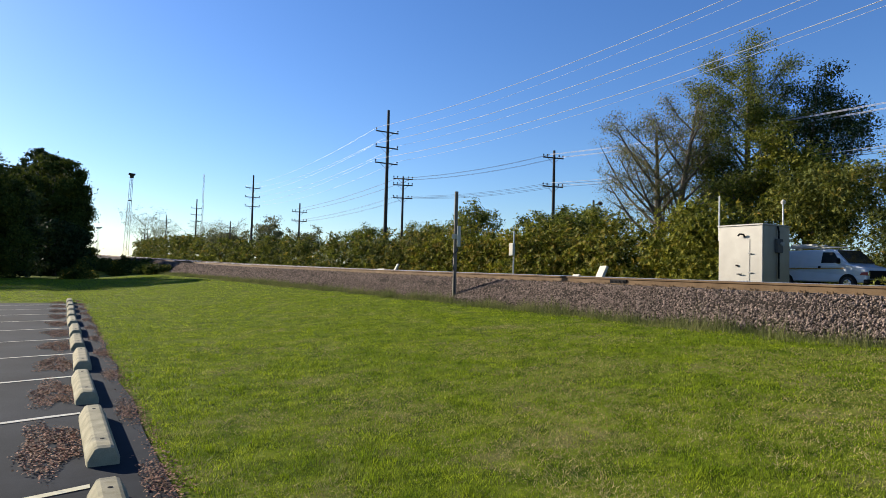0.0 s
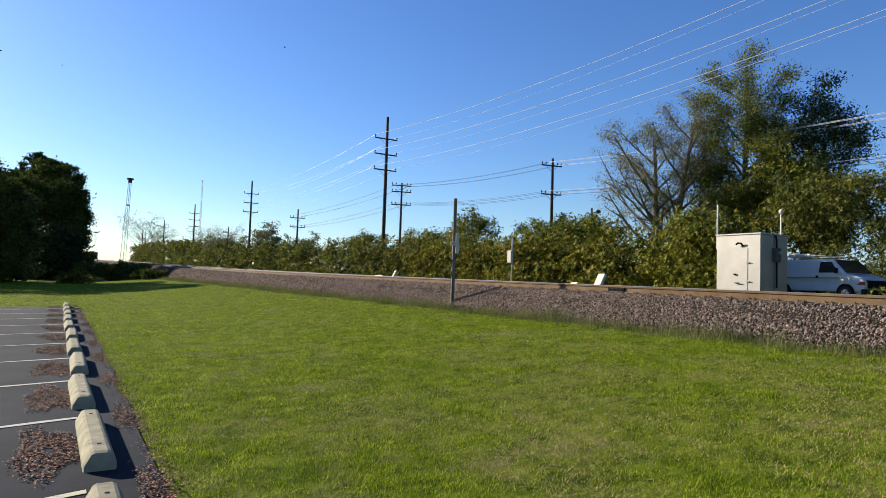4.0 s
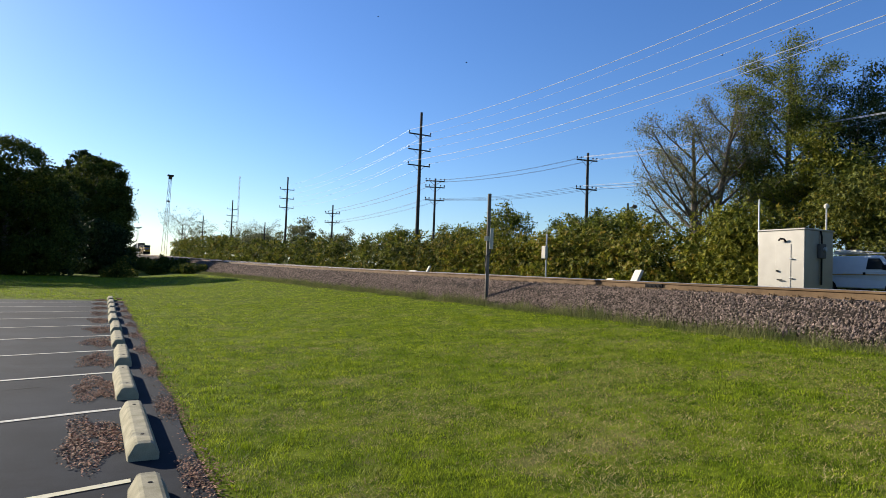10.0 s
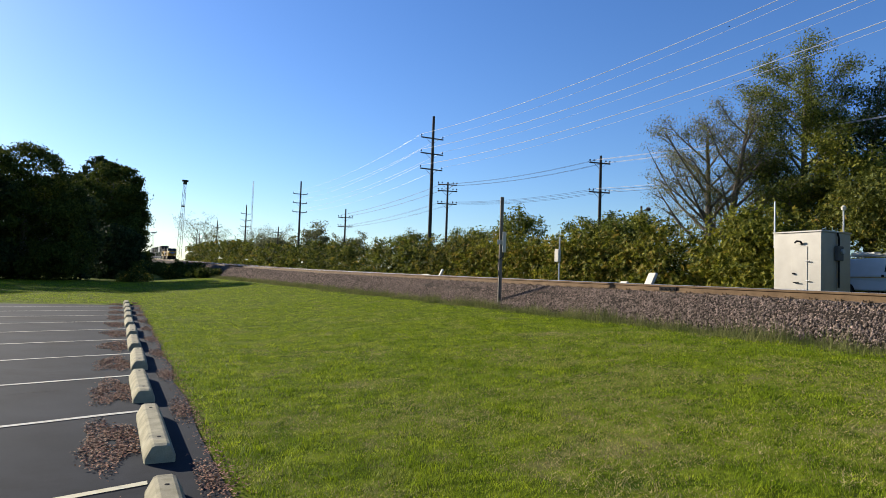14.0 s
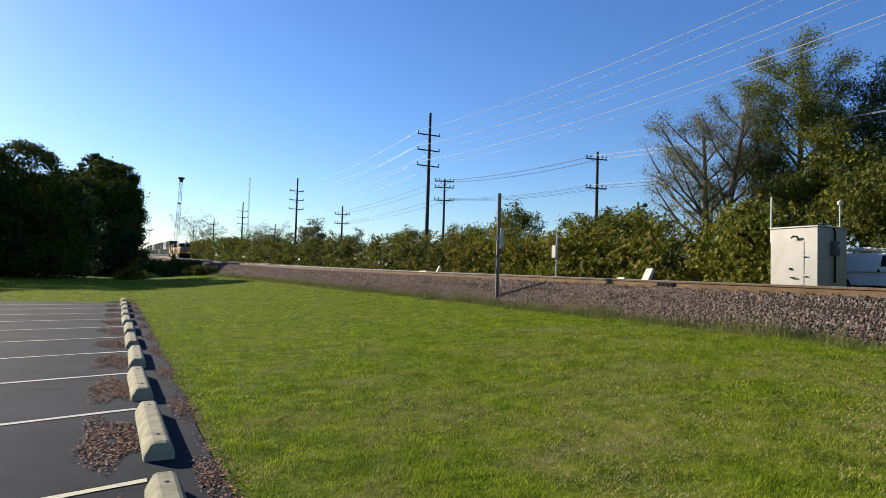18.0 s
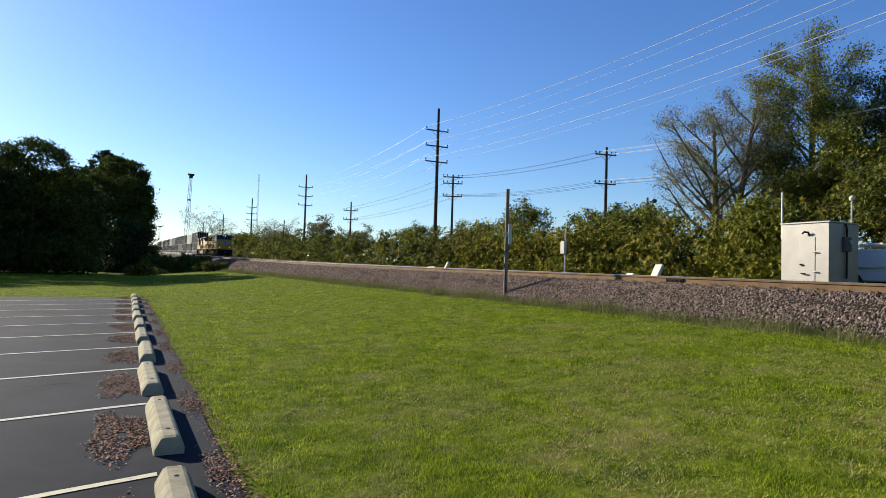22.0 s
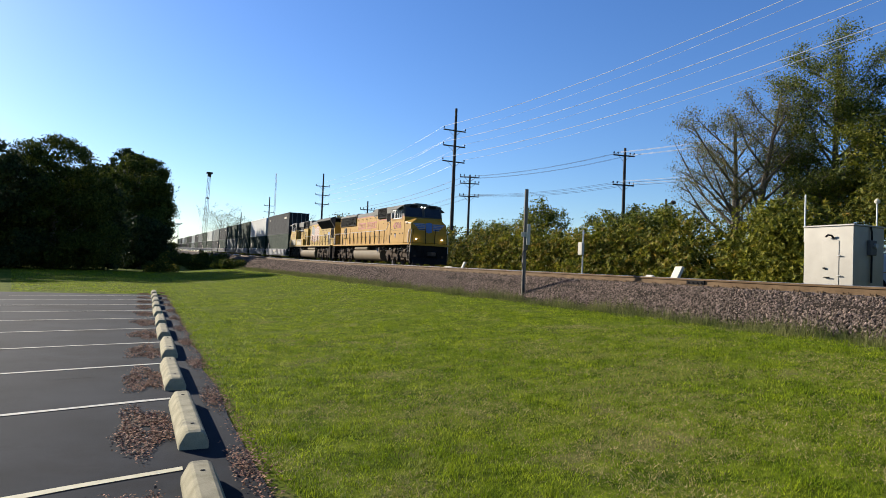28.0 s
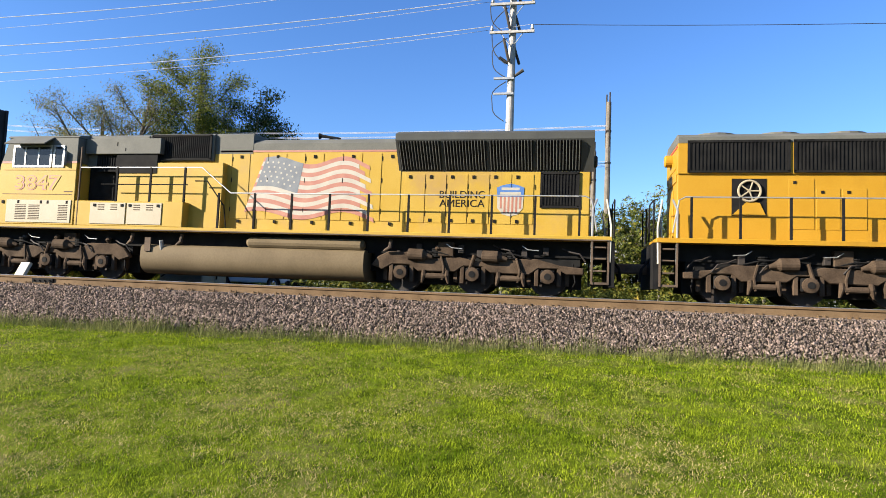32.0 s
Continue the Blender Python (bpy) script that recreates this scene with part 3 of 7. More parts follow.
DARK_POLE = "dark tarred wooden utility pole with three crossarms behind the hedge"
for x, y, top, ln in ((30.5, 63.0, 20.0, 0.6), (30.6, 121.0, 19.9, 1.6), (30.5, 179.0, 20.6, 0.5), (30.4, 235.0, 20.2, 0.5), (30.4, 300.0, 21.0, 0.0)):
    utility_pole(x, y, top, (2.45, 4.2, 5.95), 2.75, M_POLE, DARK_POLE, 0, 0.19, base=rail_z(y) - 0.4)
OLD_POLE = "dark old wooden pole with two short crossarms"
utility_pole(43.9, 50.6, 15.2, (0.75, 3.8), 2.4, M_POLE, OLD_POLE, -12, 0.17, base=rail_z(50) - 0.4, pin_gap=0.2)
utility_pole(36.7, 71.0, 14.2, (0.3, 1.1, 2.75), 2.5, M_POLE, OLD_POLE, -18, 0.15, base=rail_z(70) - 0.4, pin_gap=0.2)
utility_pole(32.8, 99.7, 12.9, (1.4, 2.9), 2.4, M_POLE, OLD_POLE, -12, 0.15, base=rail_z(100) - 0.4, pin_gap=0.2)
utility_pole(33.5, 152.0, 13.2, (1.4, 2.9), 2.4, M_POLE, OLD_POLE, 0, 0.15, base=rail_z(150) - 0.4, pin_gap=0.2)


def wire(name, label, a, b, sag, r, material, n=18):
    pts = []
    for i in range(n + 1):
        f = i / n
        p = Vector(a).lerp(Vector(b), f)
        p.z -= sag * 4 * f * (1 - f)
        pts.append(p)
    ob = part(name, Geo().tube(pts, r, 5), material)
    return tagged(ob, label, "power line", "overhead wires")


# the pale pole beside the track and its gear
PALE = (27.9, 2.77)
def pale_pole():
    x, y = PALE
    z0, top = ground_z(x, y), 17.6
    h = top - z0
    t = thing("utility_pole", "pale grey weathered utility pole carrying crossarms, cables and insulators", "utility pole", pose(x, y, z0, 0.4, 0, 0))
    part("pole", Geo().tube([(0, 0, -0.3), (0, 0, 6), (0, 0, h)], [0.22, 0.19, 0.14], 14), M_POLE_PALE, t)
    for z in (16.2, 14.75, 13.45):
        part("crossarm", Geo().box(-0.30, -0.20, -1.0, 1.0, z - z0 - 0.06, z - z0 + 0.06), M_POLE_PALE, t, bevel=0.01)
        for s in (-0.9, 0.9):
            part("insulator", Geo().tube([(-0.25, s, z - z0 + 0.05), (-0.25, s, z - z0 + 0.12), (-0.25, s, z - z0 + 0.30)], [0.03, 0.08, 0.05], 8), M_STEEL, t)
            part("brace", Geo().tube([(-0.2, s * 0.55, z - z0 - 0.04), (-0.17, 0, z - z0 - 0.7)], 0.02, 5), M_STEEL, t)
    for z in (15.45, 14.1, 12.6):
        for u0, u1 in ((-0.46, -0.14), (0.02, 0.44)):
            part("dead_end_arm", Geo().tube([(-0.12 + 0.67 * u0, -0.74 * u0, z + 0.5 - z0), (-0.12 + 0.67 * u1, -0.74 * u1, z - 0.5 - z0)], 0.062, 6), M_POLE, t, "dark slanting timber arm")
    for z, s in ((12.0, 1), (11.4, -1)):
        part("post_insulator", Geo().tube([(0, 0, z - z0), (-0.1, s * 0.55, z - z0 + 0.35)], [0.05, 0.09], 8), M_WIRE_DARK, t)
    for z in (11.3, 10.6):
        part("cable_bracket", Geo().box(-0.26, -0.16, -0.15, 0.75, z - z0, z - z0 + 0.09), M_STEEL, t)
    for k, (z1, z2, w) in enumerate(((15.6, 13.4, 0.9), (14.6, 12.0, 0.8), (13.2, 11.4, 0.75), (11.2, 9.4, 0.7))):
        pts = [(-0.2, 0.2 + w * math.sin(math.pi * f) + 0.1 * math.sin(9 * f), z1 + (z2 - z1) * f - z0) for f in [i / 12 for i in range(13)]]
        part("jumper_cable", Geo().tube(pts, 0.022, 5), M_WIRE_DARK, t)
    part("riser_conduit", Geo().tube([(-0.26, 0.1, 0), (-0.24, 0.1, 7.5)], 0.035, 6), M_STEEL, t)


pale_pole()
for za, zb, xa in ((17.9, 16.55, 0), (16.15, 15.05, 0), (14.4, 13.75, 0)):
    for s in (-1, 1):
        wire("overhead_wire", "thin bright aluminium power wire", (30.5 + s * 1.3, 63.1, za), (PALE[0] - 0.25, PALE[1] + 0.9 * (1 if s < 0 else -1), zb), 1.15, 0.019 if s < 0 else 0.010, M_WIRE)
        wire("overhead_wire", "thin aluminium power wire", (30.5 + s * 1.3, 63.1, za), (30.6 + s * 1.3, 121.1, za - 0.1), 1.0, 0.011, M_WIRE)
for zb in (15.05, 13.75):
    wire("overhead_wire", "thin dark power wire", (PALE[0] - 0.25, PALE[1] - 0.9, zb), (29.0, -57.0, zb + 0.6), 1.0, 0.014, M_WIRE_DARK)
# cables of the old line
for dz, m_, r in ((-0.55, M_WIRE, 0.018), (-0.62, M_WIRE, 0.014), (-3.55, M_WIRE, 0.016), (-3.7, M_WIRE_DARK, 0.016)):
    for s in (-1.0, 1.0):
        wire("overhead_cable", "old overhead cable of the dark pole line", (43.9 + s * 0.9, 50.6 + s * 0.4, 15.2 + dz), (40.0 + s * 0.5, -2.1, 12.7 + dz * 0.75), 0.7, r, m_)
        wire("overhead_cable", "old overhead cable of the dark pole line", (43.9 + s * 0.9, 50.6 + s * 0.4, 15.2 + dz), (36.7 + s * 0.9, 71.0, 14.3 + dz * 0.75), 0.45, 0.013, M_WIRE_DARK)
        wire("overhead_cable", "old overhead cable of the dark pole line", (36.7 + s * 0.9, 71.0, 14.3 + dz * 0.75), (32.8 + s * 0.8, 99.7, 12.2 + dz * 0.6), 0.4, 0.012, M_WIRE_DARK)
for dx, top in ((0.0, 13.9), (0.9, 11.0)):
    t = thing("utility_pole", "pale split wooden pole with cable attachments", "utility pole", pose(40.0 + dx, -2.1 + dx * 0.9, ground_z(40, 0), 0.5, 0, 20))
    part("pole", Geo().tube([(0, 0, -0.3), (0, 0, top - ground_z(40, 0))], [0.2, 0.15], 10), M_POST, t)
    for s in (-0.26, 0.24):
        part("standoff", Geo().tube([(s, 0.05, top - 4.2), (s, 0.05, top - 0.8)], 0.05, 6), M_POLE, t, "dark cable standoff")
    for zz in (top - 1.9, top - 3.9):
        part("pole_band", Geo().tube([(0, 0, zz - ground_z(40, 0)), (0, 0, zz + 0.12 - ground_z(40, 0))], 0.19, 10), M_POLE, t)


def street_lamp():
    t = thing("street_lamp", "small dark lamp pole with a round cobra head light", "street lamp", pose(42.0, 42.8, ground_z(42, 42)))
    h = 9.1 - ground_z(42, 42)
    part("pole", Geo().tube([(0, 0, -0.2), (0, 0, h)], [0.12, 0.09], 8), M_POLE, t)
    part("arm", Geo().tube([(0, 0, h - 0.5), (0.15, -0.25, h - 0.35), (0.25, -0.4, h - 0.36)], 0.03, 6), M_POLE, t)
    part("lamp_head", Geo().tube([(0.2, -0.35, h - 0.38), (0.26, -0.46, h - 0.32), (0.36, -0.62, h - 0.34), (0.42, -0.7, h - 0.42)], [0.08, 0.2, 0.2, 0.08], 8), M_POLE, t)


street_lamp()


def lattice_tower(x, y, top, w0, w1, label, heads, col, lean=0.0):
    t = thing("lattice_tower", label, "radio tower", pose(x, y, 6, 0, lean))
    h = top - 6
    legs = [(math.cos(a), math.sin(a)) for a in (0.5, 2.6, 4.7)]
    for c, s in legs:
        part("leg", Geo().tube([(c * w0, s * w0, 0), (c * w1, s * w1, h)], 0.10 if w0 > 1 else 0.07, 5), col, t)
    n = 18
    br = Geo()
    for i in range(n):
        f0, f1 = i / n, (i + 1) / n
        for k in range(3):
            (c0, s0), (c1, s1) = legs[k], legs[(k + 1) % 3]
            r0, r1 = w0 + (w1 - w0) * f0, w0 + (w1 - w0) * f1
            br.tube([(c0 * r0, s0 * r0, h * f0), (c1 * r1, s1 * r1, h * f1)], 0.05, 4)
    part("bracing", br, col, t)
    for z, r, hh in heads:
        part("antenna_panel", Geo().box(-r, r, -r, r, z - 6 - hh / 2, z - 6 + hh / 2), col, t, bevel=0.1)
    return t


lattice_tower(31.0, 399.0, 55.5, 1.7, 0.8, "tall dark lattice mast with panel antennas far off", ((55, 1.7, 0.8), (53.6, 1.0, 1.4), (40, 0.9, 0.6)), M_POLE, 1.6)
lattice_tower(88.0, 492.0, 72.5, 0.8, 0.5, "thin pale guyed radio mast far off", (), M_STEEL)
lattice_tower(22.0, 520.0, 30.0, 0.7, 0.7, "short distant lamp mast", ((30, 1.6, 1.0),), M_STEEL)


# ---- lineside things ----
def signal_post():
    x, y = 11.55, 18.25
    t = thing("signal_post", "weathered wooden post with a grey junction box by the ballast", "post", pose(x, y, ground_z(x, y), 0, 0, -20))
    z1 = 4.62 - ground_z(x, y)
    part("post", Geo().box(-0.055, 0.055, -0.05, 0.05, -0.3, z1), M_POST, t, bevel=0.008)
    part("junction_box", Geo().box(0.03, 0.15, -0.14, -0.05, 1.85, 2.55), M_WHITE, t, "grey white metal junction box", bevel=0.01)
    part("bracket", Geo().box(-0.14, 0.12, -0.06, -0.05, 2.12, 2.28), M_WHITE, t)
    part("conduit", Geo().tube([(0.09, -0.08, 1.9), (0.06, -0.09, 1.7), (-0.08, -0.1, 1.6), (-0.10, -0.09, 1.3), (-0.03, -0.07, 0.9), (0, -0.07, 0.0)], 0.016, 6), M_WIRE_DARK, t)


def meter_post():
    x, y = 22.6, 29.4
    t = thing("meter_post", "thin grey post with a white relay box beyond the track", "post", pose(x, y, ground_z(x, y)))
    h = 4.45 - ground_z(x, y)
    part("post", Geo().tube([(0, 0, -0.2), (0, 0, h)], 0.045, 8), M_STEEL, t)
    part("relay_box", Geo().box(-0.22, -0.04, -0.2, 0.2, h - 1.45, h - 0.72), M_WHITE, t, "white metal relay box", bevel=0.03)


def bungalow():
    x0, x1, y0, y1 = 23.0, 24.8, 14.36, 16.25
    z0 = ground_z(24, 15) - 0.02
    z1 = 4.05
    t = thing("signal_bungalow", "pale bare metal railway signal hut with a door, beside the track", "signal hut", pose(x0, y0, z0))
    w, d, h = x1 - x0, y1 - y0, z1 - z0
    part("plinth", Geo().box(-0.05, w + 0.05, -0.05, d + 0.05, 0, 0.22), M_CONCRETE, t)
    part("body", Geo().box(0, w, 0, d, 0.22, h - 0.05), M_HUT, t, bevel=0.012)
    part("roof", Geo().box(-0.04, w + 0.04, -0.04, d + 0.04, h - 0.05, h + 0.01), M_HUT, t, bevel=0.01)
    dr = part("door", Geo().box(-0.016, -0.003, 0.52, 1.14, 0.36, h - 0.58), M_HUT, t, bevel=0.006)
    part("door_handle", Geo().tube([(-0.05, 1.04, 1.05), (-0.08, 0.98, 1.05), (-0.08, 0.82, 1.05)], 0.022, 6), M_BLACK, dr, "black lever handle")
    part("lock_hasp", Geo().box(-0.07, -0.03, 1.00, 1.09, 1.36, 1.42), M_BLACK, dr)
    for z in (0.7, 1.12, 1.86):
        part("hinge", Geo().tube([(-0.05, 0.42, z), (-0.05, 0.56, z)], 0.022, 6), M_STEEL, dr)
    for i in range(3):
        part("vent_slot", Geo().box(-0.045, -0.03, 0.62 + 0.16 * i, 0.70 + 0.16 * i, 0.42, 0.80), M_STEEL, dr)
    part("vent_hood", Geo().tube([(-0.02, 0.72, h - 0.50), (-0.10, 0.74, h - 0.40), (-0.14, 0.86, h - 0.38), (-0.10, 0.96, h - 0.44)], 0.035, 6), M_BLACK, t, "black curved lamp bracket")
    part("side_panel", Geo().box(0.03, w * 0.5, -0.014, -0.002, 0.26, h - 0.08), M_HUT, t, "dull bare metal side panel")
    part("side_panel", Geo().box(w * 0.5 + 0.02, w - 0.03, -0.014, -0.002, 0.26, h - 0.08), M_HUT, t, "dull bare metal side panel")
    part("meter", Geo().tube([(w * 0.55, -0.16, h - 0.75), (w * 0.55, -0.24, h - 0.75)], 0.09, 12), M_STEEL, t, "round grey meter")
    part("conduit", Geo().tube([(w * 0.5, -0.05, h - 0.05), (w * 0.52, -0.08, h - 0.25), (w * 0.52, -0.08, 0.9)], 0.035, 8), M_BLACK, t, "dark conduit")
    # Meter cabinet, darker and browner than the hut sheet.
    part("side_cabinet", Geo().box(w * 0.42, w * 0.62, -0.16, -0.014, h - 1.1, h - 0.55), M_PANEL, t, "dark grey-brown meter cabinet", bevel=0.02)
    part("mast", Geo().tube([(0.1, d + 0.05, h - 0.6), (0.1, d + 0.05, h + 1.25)], 0.035, 6), M_STEEL, t)
    part("vent_pipe", Geo().tube([(w - 0.1, 0.2, h - 0.1), (w - 0.1, 0.2, h + 0.95)], 0.03, 8), M_STEEL, t)
    part("vent_cap", Geo().tube([(w - 0.1, 0.2, h + 0.9), (w - 0.1, 0.2, h + 1.0), (w - 0.1, 0.2, h + 1.08)], [0.08, 0.10, 0.03], 10), M_WHITE, t, "white mushroom cap")


def slab(x, y, w, d, h, tilt, turn):
    t = thing("concrete_marker", "pale tilted precast panel lying between the tracks", "track panel", pose(x, y, shoulder_z(y) - 0.05, 0, tilt, turn))
    part("panel", Geo().box(-0.05, 0.05, -w / 2, w / 2, 0, h), M_WHITE, t, bevel=0.012)
    part("foot", Geo().box(-0.2, 0.2, -w / 2 + 0.03, w / 2 - 0.03, -0.08, 0.03), M_CONCRETE, t, bevel=0.01)


signal_post()
meter_post()
bungalow()
slab(16.4, 16.45, 0.50, 0.3, 0.74, 24, -18)
slab(16.4, 17.85, 0.55, 0.3, 0.46, 44, -18)
slab(16.5, 32.8, 0.5, 0.3, 0.7, 24, -18)
slab(16.5, 35.0, 1.6, 0.3, 0.44, 44, -10)


def van():
    x, y = 33.3, 17.3
    z = ground_z(x, y)
    t = thing("van", "white panel van with a roof rack parked by the shrubs", "van", pose(x, y, z, 0, 0, 180 - 11))
    # local +y is forward
    W = 1.95
    side = [(-2.65, 0.45), (-2.68, 1.1), (-2.6, 1.85), (-2.5, 2.02), (0.75, 2.04), (1.05, 1.98), (1.75, 1.32), (2.45, 1.12), (2.6, 1.0), (2.66, 0.7), (2.6, 0.42)]
    g = Geo()
    def sect(k):
        out = []
        for yy, zz in side:
            w = W / 2 - (0.16 * max(0, (zz - 1.1) / 0.95)) - (0.08 if yy > 2.4 else 0)
            out.append((k * w, yy, zz))
        return out
    n = len(side)
    g.v = sect(-1) + sect(1)
    g.f = [tuple(range(n)), tuple(range(n, 2 * n))[::-1]] + [(i, i + n, (i + 1) % n + n, (i + 1) % n) for i in range(n)]
    part("body", g, M_WHITE_CAR, t, bevel=0.05)
    part("windscreen", Geo().add([(-0.78, 1.10, 1.95), (0.78, 1.10, 1.95), (0.86, 1.74, 1.36), (-0.86, 1.74, 1.36), (-0.78, 1.14, 1.99), (0.78, 1.14, 1.99), (0.86, 1.79, 1.38), (-0.86, 1.79, 1.38)], [(0, 1, 2, 3), (4, 5, 6, 7), (0, 1, 5, 4), (1, 2, 6, 5), (2, 3, 7, 6), (3, 0, 4, 7)]), M_GLASS, t)
    for s in (-1, 1):
        part("side_window", Geo().add([(s * 0.955, 0.35, 1.36), (s * 0.955, 1.40, 1.36), (s * 0.885, 0.98, 1.88), (s * 0.875, 0.40, 1.90), (s * 0.90, 0.35, 1.36), (s * 0.90, 1.40, 1.36), (s * 0.83, 0.98, 1.88), (s * 0.83, 0.40, 1.90)], [(0, 1, 2, 3), (4, 5, 6, 7), (0, 1, 5, 4), (1, 2, 6, 5), (2, 3, 7, 6), (3, 0, 4, 7)]), M_GLASS, t)
        part("stripe", Geo().box(s * 0.975 - 0.006, s * 0.975 + 0.006, -2.6, 1.6, 1.08, 1.12), M_YELLOW, t, "thin yellow side stripe")
        part("door_handle", Geo().box(s * 0.98 - 0.015, s * 0.98 + 0.015, 0.22, 0.34, 1.10, 1.22), M_BLACK, t)
        part("door_handle", Geo().box(s * 0.98 - 0.015, s * 0.98 + 0.015, -2.5, -2.42, 1.05, 1.30), M_BLACK, t)
        part("mirror", Geo().box(s * 1.0 - 0.1, s * 1.0 + 0.1, 1.25, 1.36, 1.32, 1.58), M_BLACK, t, bevel=0.03)
        part("headlight", Geo().box(s * 0.62 - 0.2, s * 0.62 + 0.2, 2.55, 2.67, 0.75, 0.95), M_CHROME, t, bevel=0.02)
        part("indicator", Geo().box(s * 0.86 - 0.05, s * 0.86 + 0.05, 2.3, 2.66, 0.76, 0.92), M_RED, t, "amber corner light", bevel=0.02)
        for yy in (-1.65, 1.75):
            wh = part("wheel", Geo().tube([(s * 0.78, yy, 0.36), (s * 0.99, yy, 0.36)], 0.36, 20), M_TYRE, t, bevel=0.03)
            part("rim", Geo().tube([(s * 0.985, yy, 0.36), (s * 1.0, yy, 0.36)], [0.21, 0.19], 16), M_CHROME, wh, "silver steel rim")
            part("wheel_arch", Geo().tube([(s * 0.9, yy, 0.40), (s * 0.987, yy, 0.40)], 0.43, 20), M_BLACK, t)
    part("grille", Geo().box(-0.7, 0.7, 2.6, 2.69, 0.62, 1.0), M_BLACK, t, "black front grille", bevel=0.02)
    part("bumper", Geo().box(-0.95, 0.95, 2.5, 2.76, 0.38, 0.58), M_BLACK, t, "black front bumper", bevel=0.04)
    for yy in (-2.2, -0.9, 0.4):
        part("rack_bar", Geo().tube([(-0.8, yy, 2.02), (-0.8, yy, 2.2), (0.8, yy, 2.2), (0.8, yy, 2.02)], 0.025, 6), M_WHITE, t)
    for s in (-0.7, 0.7):
        part("rack_rail", Geo().tube([(s, -2.45, 2.22), (s, 0.5, 2.22)], 0.03, 6), M_WHITE, t)
    part("rack_box", Geo().box(-0.75, -0.35, -2.5, -1.2, 2.22, 2.42), M_WHITE, t, "white tube carrier", bevel=0.03)


van()


def warehouse():
    x0, x1, y0, y1 = 62.0, 84.0, -24.0, 4.0
    z0 = ground_z(60, 0)
    t = thing("warehouse", "long low pale metal-clad building behind young trees", "building", pose(x0, y0, z0))
    w, d, h = x1 - x0, y1 - y0, 6.6
    part("wall", Geo().box(0, w, 0, d, 0, h), M_BUILDING, t)
    part("roof", Geo().prism([(-0.4, h), (w + 0.4, h), (w + 0.4, h + 0.25), (w / 2, h + 0.9), (-0.4, h + 0.25)], "y", -0.3, d + 0.3), M_GREY, t)
    for i in range(28):
        part("panel_rib", Geo().box(-0.05, 0, 0.3 + i, 0.42 + i, 0.1, h - 0.05), M_BUILDING, t)
    part("dock_door", Geo().box(-0.06, 0.02, 6, 9, 0.1, 3.6), M_GREY, t)
    part("dock_door", Geo().box(-0.06, 0.02, 14, 17, 0.1, 3.6), M_GREY, t)


warehouse()


# ---- shrubs and trees ----
def leaves_thing(name, label, category, rng, blobs, count, size, material, group="", trunk=None, shell=0.55, extra=None, flat=0.0, spray=0):
    t = thing(name, label, category, pose(blobs[0][0], blobs[0][1], ground_z(blobs[0][0], blobs[0][1])), group)
    off = np.array([blobs[0][0], blobs[0][1], ground_z(blobs[0][0], blobs[0][1])])
    v, f = leaf_cloud(rng, blobs, count, size, flat, shell, spray)
    part("crown", raw_mesh("crown", v - off, f, material), material, t)
    if extra:
        c2, m2, bl = extra
        v, f = leaf_cloud(rng, bl or blobs, c2, size, flat, shell, spray)
        part("autumn_leaves", raw_mesh("autumn_leaves", v - off, f, m2), m2, t, "yellowing leaves")
    if trunk:
        for i, (pts, radii) in enumerate(trunk):
            if len(pts) > 2:
                part("trunk" if i == 0 else "limb", Geo().tube([tuple(Vector(p) - Vector(off)) for p in pts], radii, 8), M_BARK, t)
        twigs = Geo()
        for pts, radii in trunk:
            if len(pts) == 2:
                twigs.tube([tuple(Vector(p) - Vector(off)) for p in pts], radii, 5)
        tagged(part("twig_cluster", twigs, M_BARK, t), kind="stuff")
    return t


def shrub_blobs(rng, x, y, w, top, n, depth):
    """Many small leaf clumps heaped into a shrub, with sprays rising from the top."""
    z0 = ground_z(x, y)
    out = []
    for i in range(2 * n):
        f = rng.random()
        zz = z0 + 0.3 + (top - z0 - 0.55) * f
        sp = 1.0 - 0.30 * f
        r = 0.32 + 0.42 * rng.random()
        out.append((x + rng.normal() * depth * 0.35 * sp, y + rng.normal() * w * 0.36 * sp, zz, r * 1.1, r * 1.2, r))
    for i in range(6):
        out.append((x + rng.normal() * depth * 0.3, y + rng.normal() * w * 0.33, z0 + 0.35, 0.55, 0.6, 0.5))
    for i in range(5):
        out.append((x + rng.normal() * depth * 0.25, y + rng.normal() * w * 0.3, top - 0.2 + 0.3 * rng.random(), 0.2, 0.2, 0.45))
    return out


